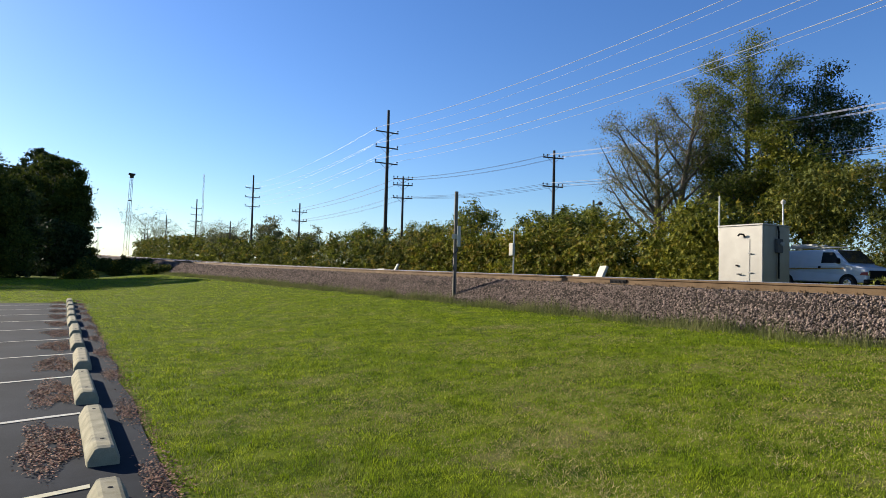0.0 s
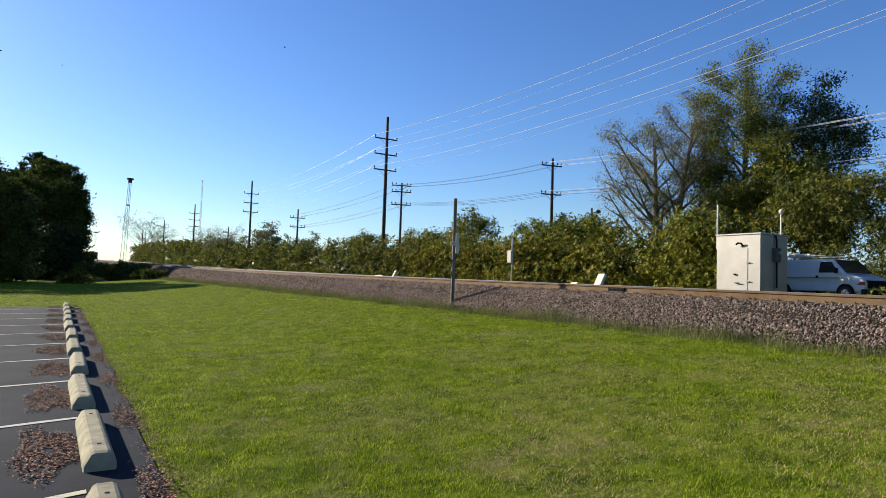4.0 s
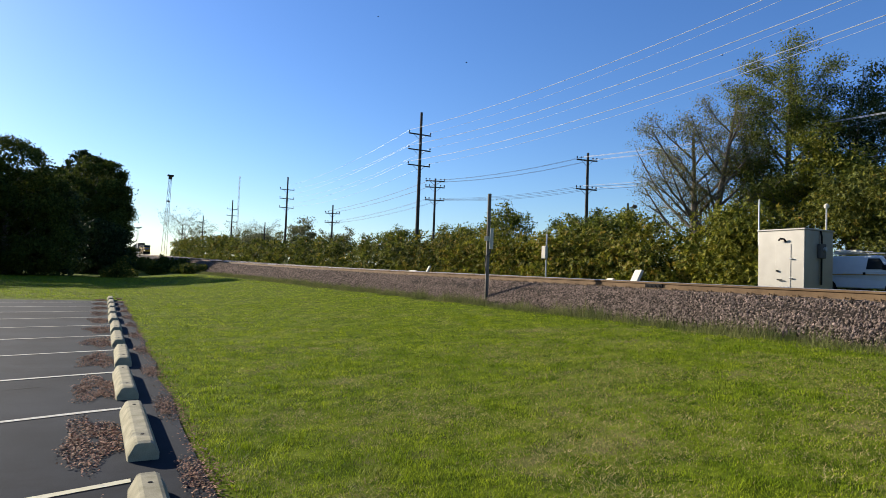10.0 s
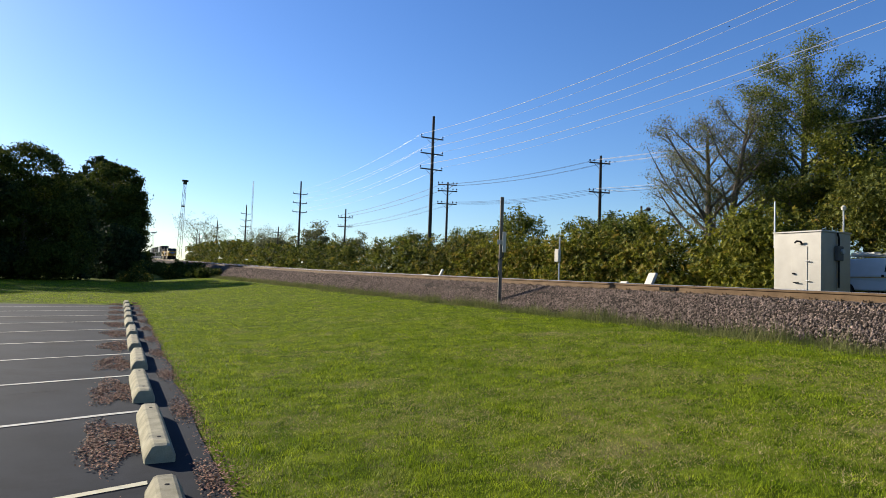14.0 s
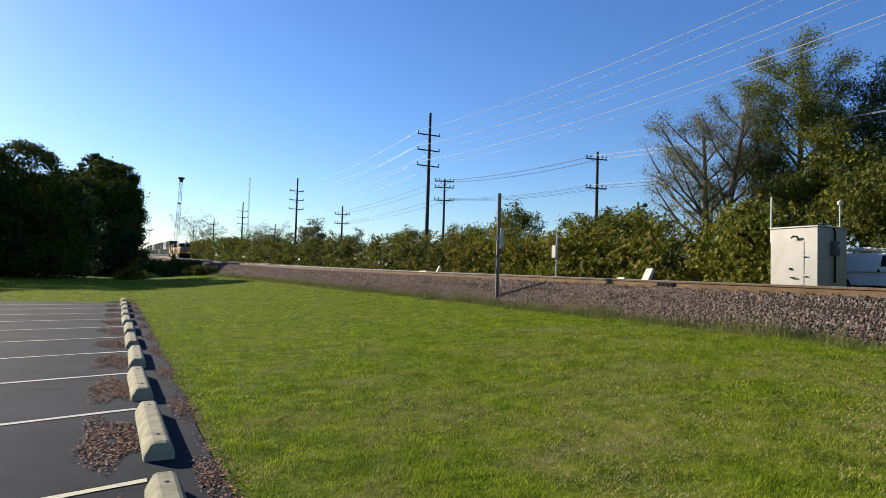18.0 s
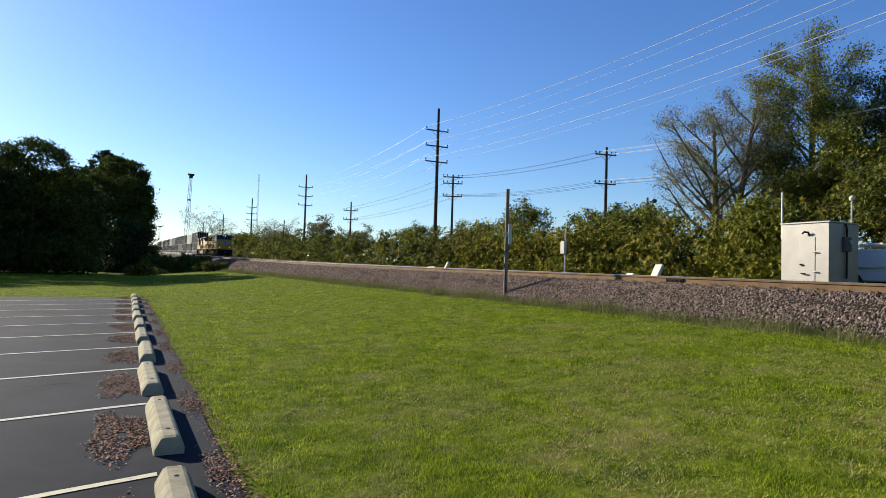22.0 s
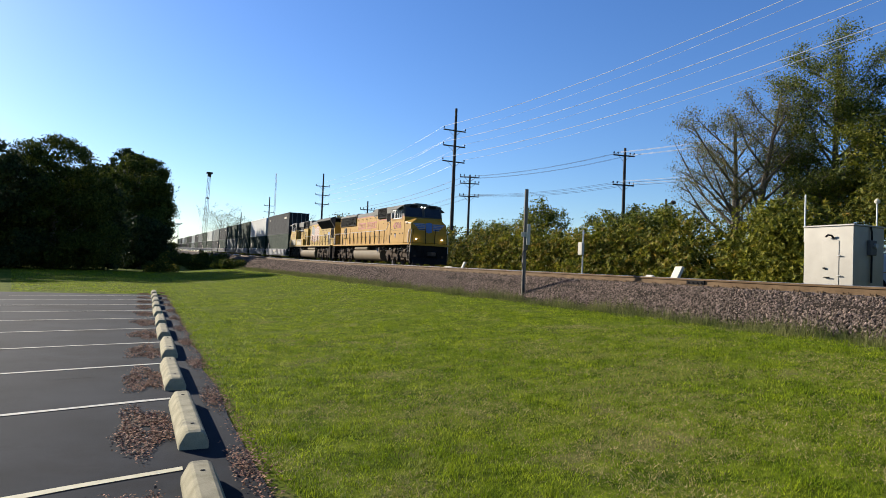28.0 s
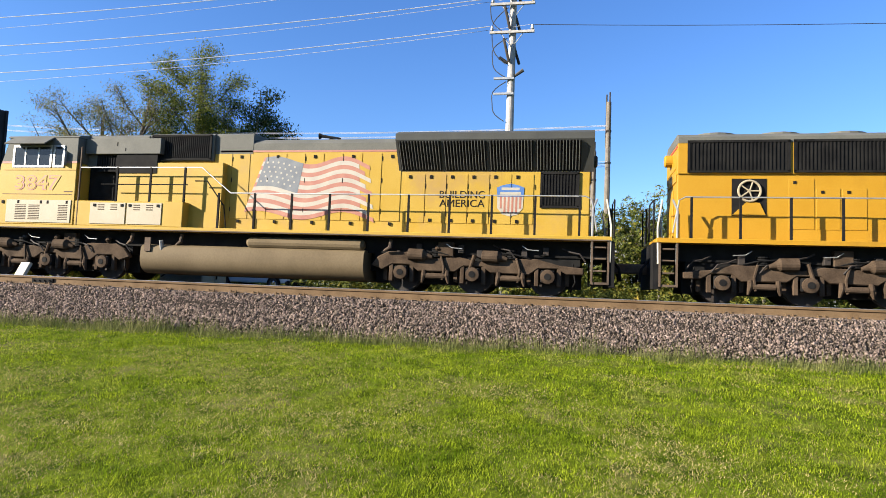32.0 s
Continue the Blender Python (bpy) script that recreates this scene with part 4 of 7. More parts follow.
def hedge():
    rng = np.random.default_rng(31)
    # near scrub along the far side of the tracks: y, distance, height of the top
    y = 22.4
    while y < 320:
        near = y < 60
        step = 1.8 if near else (3.0 if y < 110 else 6)
        x = 29.5 + rng.uniform(-1, 1) if y > 26 else 31.0
        top = rail_z(y) + (3.3 if y < 60 else 3.3 + 0.006 * (y - 60)) + rng.uniform(-0.5, 0.6) + (0.5 if y < 27 else 0)
        if y > 170:
            top += 2.0
        n = 15 if near else 13
        bl = shrub_blobs(rng, x, y, step * 1.7, top, n, 3.4)
        cnt = 4300 if y < 60 else (2200 if y < 110 else 1500)
        size = 0.125 if y < 60 else (0.19 if y < 110 else 0.32)
        yel = 0.26 if 26 < y < 62 else 0.1
        leaves_thing("shrub", "leafy green lineside shrub, tinged yellow" if yel > 0.2 else "dense dark green lineside shrub", "shrub", rng, bl, int(cnt * (1 - yel)), size, M_LEAF if y < 50 else M_LEAF_SCRUB, "lineside shrubs", shell=0.75, extra=(int(cnt * yel), M_LEAF_YEL, None), spray=9)
        y += step
    # a darker, lower row behind it
    y = 25.0
    while y < 75:
        bl = shrub_blobs(rng, 34.0 + rng.uniform(-0.6, 0.6), y, 5.0, rail_z(y) + 2.6, 12, 2.4)
        leaves_thing("shrub", "dense dark green lineside shrub", "shrub", rng, bl, 1700, 0.24, M_LEAF_WILLOW, "lineside shrubs", shell=0.6, spray=6)
        y += 3.2
    y = -18.0
    while y < 12:
        bl = shrub_blobs(rng, 43.5 + rng.uniform(-0.6, 0.6), y, 5.0, 5.2, 12, 2.4)
        leaves_thing("shrub", "dense dark green shrub deep in the scrub", "shrub", rng, bl, 1800, 0.24, M_LEAF_WILLOW, "tall shrubs", shell=0.6, spray=6)
        y += 2.6
    for y in (7.5, 10.0, 12.5, 15.0, 17.5, 20.5):
        bl = shrub_blobs(rng, 38.2, y, 4.0, 7.6 + rng.uniform(-0.5, 0.5), 16, 2.4)
        leaves_thing("shrub", "tall dense green shrub behind the parked van", "shrub", rng, bl, 3600, 0.11, M_LEAF_SCRUB, "tall shrubs", shell=0.5, spray=5)
    for x, y, top in ((29.6, 20.9, 5.5), (29.8, 21.6, 5.6), (29.4, 22.8, 5.7), (30.6, 23.4, 5.9)):
        bl = shrub_blobs(rng, x, y, 2.2, top, 18, 2.2)
        leaves_thing("shrub", "tall dense green shrub shading the parked van", "shrub", rng, bl, 6500, 0.11, M_LEAF, "tall shrubs", shell=0.5, spray=6)
    # deeper, taller scrub behind the hut and van and on towards the pale pole
    y = -16.0
    while y < 27:
        x = 39.5 + rng.uniform(-1, 1.5)
        top = 8.6 + rng.uniform(-0.6, 0.7) - (2.0 if y < 1 else 0) - (1.2 if y < -6 else 0)
        bl = shrub_blobs(rng, x, y, 4.0, top, 20, 4.6)
        leaves_thing("shrub", "tall dense green shrub behind the parked van", "shrub", rng, bl, 6800, 0.11, M_LEAF_SCRUB, "tall shrubs", shell=0.6, extra=(500, M_LEAF_YEL, None), spray=5)
        y += 2.0
    for x, y, top in ((26.8, 4.2, 4.2), (26.5, 1.4, 3.4), (27.5, 7.0, 4.6), (29.5, -2.0, 4.6), (28.5, -5.5, 4.0), (30.0, -9.0, 4.8), (29.0, 10.0, 3.6), (27.5, -13.0, 4.2)):
        bl = shrub_blobs(rng, x, y, 3.0, top, 9, 2.4)
        leaves_thing("shrub", "low green shrub at the foot of the bank", "shrub", rng, bl, 4200, 0.085, M_LEAF_SCRUB, "low shrubs", extra=(500, M_LEAF_YEL, None), spray=8)


def limbs(rng, base, height, spread, n, r0, lean=(0, 0)):
    """A trunk and limbs that rise from it; returns the bars and the limb ends."""
    bx, by, bz = base
    top = Vector((bx + lean[0], by + lean[1], bz + height))
    trunk = [Vector((bx, by, bz - 0.2)), Vector((bx + lean[0] * 0.2, by + lean[1] * 0.2, bz + height * 0.3)), Vector((bx + lean[0] * 0.6, by + lean[1] * 0.6, bz + height * 0.65)), top]
    bars = [(trunk, [r0, r0 * 0.8, r0 * 0.45, r0 * 0.12])]
    ends = [top]
    for i in range(n):
        f = 0.22 + 0.62 * (i + rng.random()) / n
        k = f * 3
        a = trunk[int(min(k, 2))].lerp(trunk[int(min(k, 2)) + 1], k - int(min(k, 2)))
        w = i * 2.4 + rng.random()
        ln = spread * (1.15 - 0.6 * f) * (0.7 + 0.5 * rng.random())
        b = a + Vector((math.cos(w) * ln * 0.55, math.sin(w) * ln * 0.55, ln * 0.5))
        c = a + Vector((math.cos(w) * ln, math.sin(w) * ln, ln * (0.9 + 0.4 * rng.random())))
        rr = r0 * (0.5 - 0.35 * f)
        bars.append(([a, b, c], [rr, rr * 0.6, rr * 0.2]))
        ends += [b.lerp(c, 0.4), c]
        for q in range(6):
            p = a.lerp(b, 0.55 + 0.45 * q / 2) if q < 2 else b.lerp(c, (q - 2) / 4)
            w2 = w + rng.normal() * 1.3
            l2 = ln * (0.25 + 0.25 * rng.random())
            d = p + Vector((math.cos(w2) * l2, math.sin(w2) * l2, l2 * (0.15 + 0.8 * rng.random())))
            bars.append(([p, d], [rr * 0.4, rr * 0.1]))
            ends += [p.lerp(d, 0.6), d]
    return bars, ends


def tree(label, rng, x, y, top, spread, n, r0, count, size, material, blob=(1.0, 1.6), lean=(0, 0), extra=None, group="", shell=0.35, base=None):
    z0 = ground_z(x, y) if base is None else base
    bars, ends = limbs(rng, (x, y, z0), (top - z0) * 0.90, spread, n, r0, lean)
    tip = ends[0]
    ends += [tip + Vector((rng.normal() * spread * 0.16, rng.normal() * spread * 0.16, rng.uniform(-0.9, 1.1))) for _ in range(9)]
    bl = [(x, y, z0, 0.01, 0.01, 0.01)] + [(e.x, e.y, e.z, *(0.62 * rng.uniform(*blob, 2)), rng.uniform(*blob) * 0.45) for e in ends]
    return leaves_thing("tree", label, "tree", rng, bl, count, size, material, group, bars, shell, extra)


def trees():
    rng = np.random.default_rng(77)
    thin = "tall thin-crowned tree with grey limbs and sparse dry leaves"
    tree(thin, rng, 37.6, 31.6, 14.6, 4.6, 15, 0.38, 17000, 0.055, M_LEAF_DRY, (0.8, 1.6), (0.4, 0.6), (9000, M_LEAF_TREE, None), "big trees by the hut")
    tree(thin, rng, 38.2, 31.0, 17.0, 3.6, 15, 0.36, 16000, 0.055, M_LEAF_DRY, (0.8, 1.5), (1.0, -1.6), (11000, M_LEAF_TREE, None), "big trees by the hut")
    tree("tall full green broadleaf tree above the shrubs", rng, 41.5, 27.2, 19.9, 3.9, 20, 0.34, 56000, 0.076, M_LEAF_TREE, (1.0, 1.9), (0.2, 0.0), None, "big trees by the hut")
    tree("dark dense evergreen tree with a ragged top", rng, 45.5, 25.2, 16.6, 4.2, 18, 0.34, 30000, 0.10, M_LEAF_DARK, (0.9, 1.7), (0, -0.6), None, "big trees by the hut")
    tree("green understorey tree below the tall ones", rng, 41.5, 22.5, 10.5, 3.4, 10, 0.22, 12000, 0.13, M_LEAF, (1.2, 1.9), (0, 0), None, "big trees by the hut")
    tree("green understorey tree below the tall ones", rng, 42.5, 29.0, 9.5, 3.4, 10, 0.22, 8000, 0.13, M_LEAF_TREE, (1.2, 1.8), (0, 0), None, "big trees by the hut")
    for y, top in ((17.0, 10.2), (14.2, 10.0), (11.6, 10.6), (8.6, 10.4), (6.0, 10.2), (3.2, 9.4)):
        tree("slender young tree with airy light green leaves", rng, 42.0 + rng.uniform(-1, 1), y, top, 2.6, 9, 0.12, 6500, 0.10, M_LEAF, (0.6, 1.2), (0, 0), (2200, M_LEAF_DRY, None), "young lineside trees")
    for x, y, top in ((38.0, -5.0, 7.6), (41.0, -8.5, 7.4), (36.0, -10.0, 6.2), (43.0, -13.0, 7.0), (39.0, -16.5, 6.8), (45.0, -19.0, 7.4), (40.0, -24, 7.0)):
        tree("slender young tree with airy light green leaves", rng, x, y, top, 2.2, 8, 0.09, 3600, 0.09, M_LEAF_TREE, (0.5, 1.0), (0, 0), (900, M_LEAF_DRY, None), "young trees before the warehouse")
    # small tree tops over the hedge
    for x, y, top, c in ((38, 57.5, 9.6, 2600), (37.5, 55.5, 9.0, 3500), (40, 47.5, 7.4, 5000), (37, 42.0, 6.9, 6000), (37, 38.5, 6.9, 6000), (38, 66, 7.6, 5000), (40, 72, 7.6, 5000), (36, 80, 7.8, 6000)):
        tree("small broadleaf tree showing above the hedge", rng, x, y, top, 2.6, 8, 0.14, c, 0.14, M_LEAF_TREE, (0.8, 1.4), (0, 0), None, "trees behind the hedge")
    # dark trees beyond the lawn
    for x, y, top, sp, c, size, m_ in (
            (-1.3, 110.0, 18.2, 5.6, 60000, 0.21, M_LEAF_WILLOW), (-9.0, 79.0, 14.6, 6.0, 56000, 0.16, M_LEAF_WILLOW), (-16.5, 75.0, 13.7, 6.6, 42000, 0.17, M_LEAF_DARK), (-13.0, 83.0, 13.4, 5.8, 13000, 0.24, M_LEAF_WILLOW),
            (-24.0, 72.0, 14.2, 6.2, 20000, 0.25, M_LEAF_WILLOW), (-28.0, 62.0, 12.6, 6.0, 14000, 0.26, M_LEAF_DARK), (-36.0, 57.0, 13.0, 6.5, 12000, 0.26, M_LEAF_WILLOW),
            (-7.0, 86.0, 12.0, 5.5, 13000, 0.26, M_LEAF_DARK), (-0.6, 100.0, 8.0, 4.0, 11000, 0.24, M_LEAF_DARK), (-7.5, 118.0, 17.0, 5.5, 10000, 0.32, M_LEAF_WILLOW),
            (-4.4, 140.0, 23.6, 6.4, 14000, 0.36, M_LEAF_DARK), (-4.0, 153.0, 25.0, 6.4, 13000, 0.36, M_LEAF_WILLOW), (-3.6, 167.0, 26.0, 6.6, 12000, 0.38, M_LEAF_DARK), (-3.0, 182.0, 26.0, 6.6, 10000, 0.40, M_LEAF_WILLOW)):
        z0 = ground_z(x, y)
        bars, ends = limbs(rng, (x, y, z0), top - z0 - 2.5, sp * 0.55, 10, 0.4)
        bl = [(x, y, z0 + 2, 2.5, 2.5, 2.0), (x, y, z0 + 0.48 * (top - z0), 0.72 * sp, 0.72 * sp, 0.36 * (top - z0)), (x, y, z0 + 1.2, 0.75 * sp, 0.75 * sp, 1.2)]
        n = 210
        for i in range(n):
            w = rng.random() * 6.28
            zz = (i + 0.5) / n
            rr = sp * max(0.02, 1 - abs((zz - 0.34) / (0.66 if zz > 0.34 else 0.55)) ** 3.2) ** 0.5 * rng.uniform(0.62, 1.0)
            rr *= 1 + 0.13 * math.sin(3 * w + x) + 0.09 * math.sin(9 * zz + w)
            r = (0.55 + 0.75 * rng.random()) * (0.75 if zz > 0.8 else 1.0)
            bl.append((x + math.cos(w) * rr, y + math.sin(w) * rr, z0 + 0.5 + (top - z0 - 1.0) * zz, r, r, 0.75 * r))
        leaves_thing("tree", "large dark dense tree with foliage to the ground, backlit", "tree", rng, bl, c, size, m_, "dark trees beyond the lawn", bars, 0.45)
    y = 84.0
    while y < 185:
        bl = shrub_blobs(rng, toe_x(y) - 1.2 + rng.uniform(-0.5, 0.5), y, 6.5, shoulder_z(y) + rng.uniform(-1.0, -0.25), 9, 1.8)
        leaves_thing("shrub", "dark green bush at the foot of the far bank", "shrub", rng, bl, 2400, 0.15, M_LEAF_WILLOW, "bushes by the embankment", shell=0.6)
        y += 5.5
    # bare trees far down the line
    for x, y, top, sp in ((31.5, 300.0, 25.0, 10.0), (41.0, 330.0, 21.5, 9.0), (57.0, 300.0, 20.5, 9.0), (68.0, 310.0, 23.0, 10.0)):
        tree("distant bare tree with a fine twiggy crown", rng, x, y, top, sp, 16, 0.28, 2600, 0.22, M_LEAF_FAR, (1.6, 3.0), (0, 0), None, "distant bare trees", base=rail_z(y) - 1)
    for x, y, top in ((1.5, 80.0, 1.6), (6.0, 88.0, 2.2), (2.5, 92.0, 2.8), (9.5, 96.0, 2.8), (8.0, 104.0, 3.2), (10.4, 81.0, 1.9)):
        bl = shrub_blobs(rng, x, y, 2.6, top, 7, 2.0)
        leaves_thing("shrub", "small green bush at the embankment foot", "shrub", rng, bl, 2600, 0.13, M_LEAF_WILLOW, "bushes by the embankment", extra=(300, M_LEAF_YEL, None))
    # far tree line
    for i in range(16):
        y = 190 + 17 * i + rng.uniform(-5, 5)
        x = 40 + rng.uniform(-6, 22) + 0.06 * y
        top = rail_z(y) + 7.5 + rng.uniform(-1.5, 3.5)
        tree("distant hazy deciduous tree with thin crown", rng, x, y, top, 6.0, 9, 0.3, 3000, 0.34, M_LEAF_FAR, (1.6, 2.8), (0, 0), None, "distant trees", base=rail_z(y) - 1)


hedge()
trees()


# ---- grass ----
def blades(rng, x, y, size, width, lean=0.6):
    n = len(x)
    z = np.array([ground_z(a, b) for a, b in zip(x, y)])
    w = rng.random(n) * 6.28
    h = size * (0.5 + 0.8 * rng.random(n))
    dx, dy = np.cos(w), np.sin(w)
    k = lean * h * rng.random(n)
    p = np.stack([x, y, z], 1)
    side = np.stack([-dy, dx, 0 * dx], 1) * (width * (0.6 + 0.8 * rng.random(n)))[:, None]
    tip = p + np.stack([dx * k, dy * k, h], 1)
    v = np.stack([p - side, p + side, tip], 1).reshape(-1, 3)
    return v, np.arange(3 * n).reshape(-1, 3)


def patchy(x, y, cell, seed):
    """Smooth random values between 0 and 1 over the ground."""
    g = np.random.default_rng(seed).random((128, 128))
    u, w = x / cell + 40, y / cell + 40
    i, j = np.floor(u).astype(int), np.floor(w).astype(int)
    fu, fw = u - i, w - j
    fu, fw = fu * fu * (3 - 2 * fu), fw * fw * (3 - 2 * fw)
    i, j, i1, j1 = i % 128, j % 128, (i + 1) % 128, (j + 1) % 128
    return (g[i, j] * (1 - fu) + g[i1, j] * fu) * (1 - fw) + (g[i, j1] * (1 - fu) + g[i1, j1] * fu) * fw


def worn(x, y):
    """Where the sward is thin and strawy: mostly in the middle of the lawn."""
    mid = np.exp(-((x - 6.0) / 4.0) ** 2 - ((y - 4.0) / 5.5) ** 2)
    return np.clip(0.75 * mid + 1.3 * patchy(x, y, 0.9, 3) + 0.7 * patchy(x, y, 0.28, 4) - 1.10, 0, 1)


def grass():
    rng = np.random.default_rng(5)
    xs, ys, ss, ww = [], [], [], []
    for r0, r1, dens, size, width in ((2.5, 5, 6500, 0.036, 0.0022), (5, 8, 4300, 0.036, 0.0028), (8, 12, 1900, 0.038, 0.0044), (12, 18, 1150, 0.034, 0.0055), (18, 28, 430, 0.030, 0.010), (28, 45, 150, 0.028, 0.018), (45, 80, 44, 0.03, 0.036)):
        a0, a1 = -math.radians(118), math.radians(9)
        n = int(dens * 0.5 * (r1 * r1 - r0 * r0) * (a1 - a0))
        r = np.sqrt(r0 * r0 + (r1 * r1 - r0 * r0) * rng.random(n))
        a = a0 + (a1 - a0) * rng.random(n)
        x, y = -np.sin(a) * r, np.cos(a) * r
        edge = 0.93 + 0.05 * np.sin(y * 1.7) + 0.04 * np.sin(y * 4.1 + 1)
        toe = 11.3 - 0.012 * np.clip(y, 0, 100) * 2
        ok = (((x > edge) & (x < toe)) | ((y > 32.6) & (x < toe)))
        xs.append(x[ok]); ys.append(y[ok]); ss.append(np.full(ok.sum(), size)); ww.append(np.full(ok.sum(), width))
    x, y, s, w = (np.concatenate(q) for q in (xs, ys, ss, ww))
    tuft = 0.62 * patchy(x, y, 0.13, 1) + 0.38 * patchy(x, y, 0.45, 2)
    ok = rng.random(len(x)) > 0.75 * worn(x, y)
    s = s * (0.32 + 1.75 * tuft ** 1.7) * (1 - 0.45 * worn(x, y))
    x, y, s, w = x[ok], y[ok], s[ok], w[ok]
    v, t = blades(rng, x, y, s, w, 1.5)
    tagged(new("lawn_grass", raw_mesh("lawn_grass", v, t, M_BLADE)), "short mown green grass with straw patches", "grass", kind="stuff")
    n = 280000
    r, a = 2.4 + 12 * rng.random(n) ** 1.3, -math.radians(118) + math.radians(126) * rng.random(n)
    x, y = -np.sin(a) * r, np.cos(a) * r
    ok = (x > 1.0) & (x < 11) & (rng.random(n) < 0.05 + 1.3 * worn(x, y))
    x, y, r = x[ok], y[ok], r[ok]
    v, t = blades(rng, x, y, 0.012 + 0.014 * rng.random(len(x)), 0.0012 + 0.0004 * r, 3.2)
    tagged(new("straw_thatch", raw_mesh("straw_thatch", v, t, M_STRAW)), "dry tan straw thatch lying in the lawn", "straw", kind="stuff")
    # rank growth along the foot of the ballast
    n = 100000
    y = -22 + 105 * rng.random(n) ** 1.4
    tx = np.array([toe_x(b) for b in y])
    x = tx + rng.normal(size=n) * 0.26 - 0.20 + 0.5 * (patchy(y, 0 * y, 0.8, 6) - 0.5)
    v, t = blades(rng, x, y, (0.05 + 0.30 * rng.random(n) ** 2) * (0.35 + patchy(x, y, 0.45, 7)), 0.004 + 0.00012 * np.clip(y, 0, 80), 0.8)
    tagged(new("verge_weeds", raw_mesh("verge_weeds", v, t, M_WEED)), "rank dry weeds along the ballast foot", "weeds", kind="stuff")


def litter():
    """Fallen leaves in drifts by the wheel stops and along the lawn edge."""
    rng = np.random.default_rng(9)
    px, py = [], []
    for k in range(12):
        y0 = 0.52 + 2.74 * k
        n = int(5600 / (1 + 0.25 * k))
        r, w = np.sqrt(rng.random(n)) * (1 + 0.12 * rng.normal(size=n)), rng.random(n) * 6.283
        wob = 1 + 0.20 * np.sin(3 * w + k) + 0.14 * np.sin(5 * w + 2 * k) + 0.07 * np.sin(11 * w + k)
        px.append(0.03 + 0.26 * r * wob * np.cos(w) - 0.05 * np.sin(w))
        py.append(y0 + 0.85 + 0.84 * r * wob * np.sin(w) + 0.10 * np.cos(w))
        n = 800
        px.append(0.76 + 0.07 * rng.normal(size=n)); py.append(y0 + 2.15 + 0.30 * rng.normal(size=n))
    n = 4600
    py.append(1 + 30 * rng.random(n) ** 1.6); px.append(0.88 + 0.06 * rng.normal(size=n))
    x, y = np.concatenate(px), np.concatenate(py)
    ok = (x < 0.27) | (x > 0.63)
    x, y = x[ok], y[ok]
    n = len(x)
    z = np.array([lot_z(a, b) for a, b in zip(x, y)]) + 0.026 + 0.02 * rng.random(n)
    d = rng.normal(size=(n, 3)) * (0.35, 0.35, 0.0) + (0, 0, 1)
    d /= np.linalg.norm(d, axis=1)[:, None]
    t = np.cross(d, rng.normal(size=(n, 3)))
    t /= np.linalg.norm(t, axis=1)[:, None]
    b = np.cross(d, t)
    s = (0.008 + 0.009 * rng.random(n))[:, None]
    c = np.stack([x, y, z], 1)
    v = np.stack([c - t * s, c + b * s * 0.6, c + t * s, c - b * s * 0.6], 1).reshape(-1, 3)
    k = 4 * np.arange(n)[:, None]
    tagged(new("fallen_leaves", raw_mesh("fallen_leaves", v, np.concatenate([k + [0, 1, 2], k + [0, 2, 3]]), M_LEAF_LITTER)), "drifts of small brown fallen leaves on asphalt", "fallen leaves", kind="stuff")


grass()
litter()


# ---- train ----
LOCO_LEN, CAR_LEN = 22.2, 17.9
SPEED, FRONT_31 = 16.3, -7.7          # metres a second; place of the leading coupler at 31 s


def text_mesh(body, size, depth=0.004, bold=0.0):
    cu = bpy.data.curves.new("lettering", "FONT")
    cu.body, cu.size, cu.extrude, cu.offset, cu.resolution_u = body, size, depth, bold, 3
    tmp = new("lettering", cu)
    me = bpy.data.meshes.new_from_object(tmp.evaluated_get(bpy.context.evaluated_depsgraph_get()))
    bpy.data.objects.remove(tmp)
    return me


def on_side(side, x, y, z):
    """The pose of flat writing on a vehicle's side; side is 1 for the right (+x), -1 for the left."""
    return Matrix(((0, 0, side, side * x), (side, 0, 0, y), (0, 1, 0, z), (0, 0, 0, 1)))


def lettering(name, body, size, side, x, y0, y1, z, material, parent, label, bold=0.0, depth=0.004):
    """Writing stretched to span from y0 to y1 along the side."""
    me = text_mesh(body, size, depth, bold)
    xs = [v.co.x for v in me.vertices]
    k = abs(y1 - y0) / (max(xs) - min(xs))
    lo = min(xs)
    for v in me.vertices:
        v.co.x = (v.co.x - lo) * k
    start = min(y0, y1) if side > 0 else max(y0, y1)
    return part(name, me, material, parent, label, m=on_side(side, x, start, z))


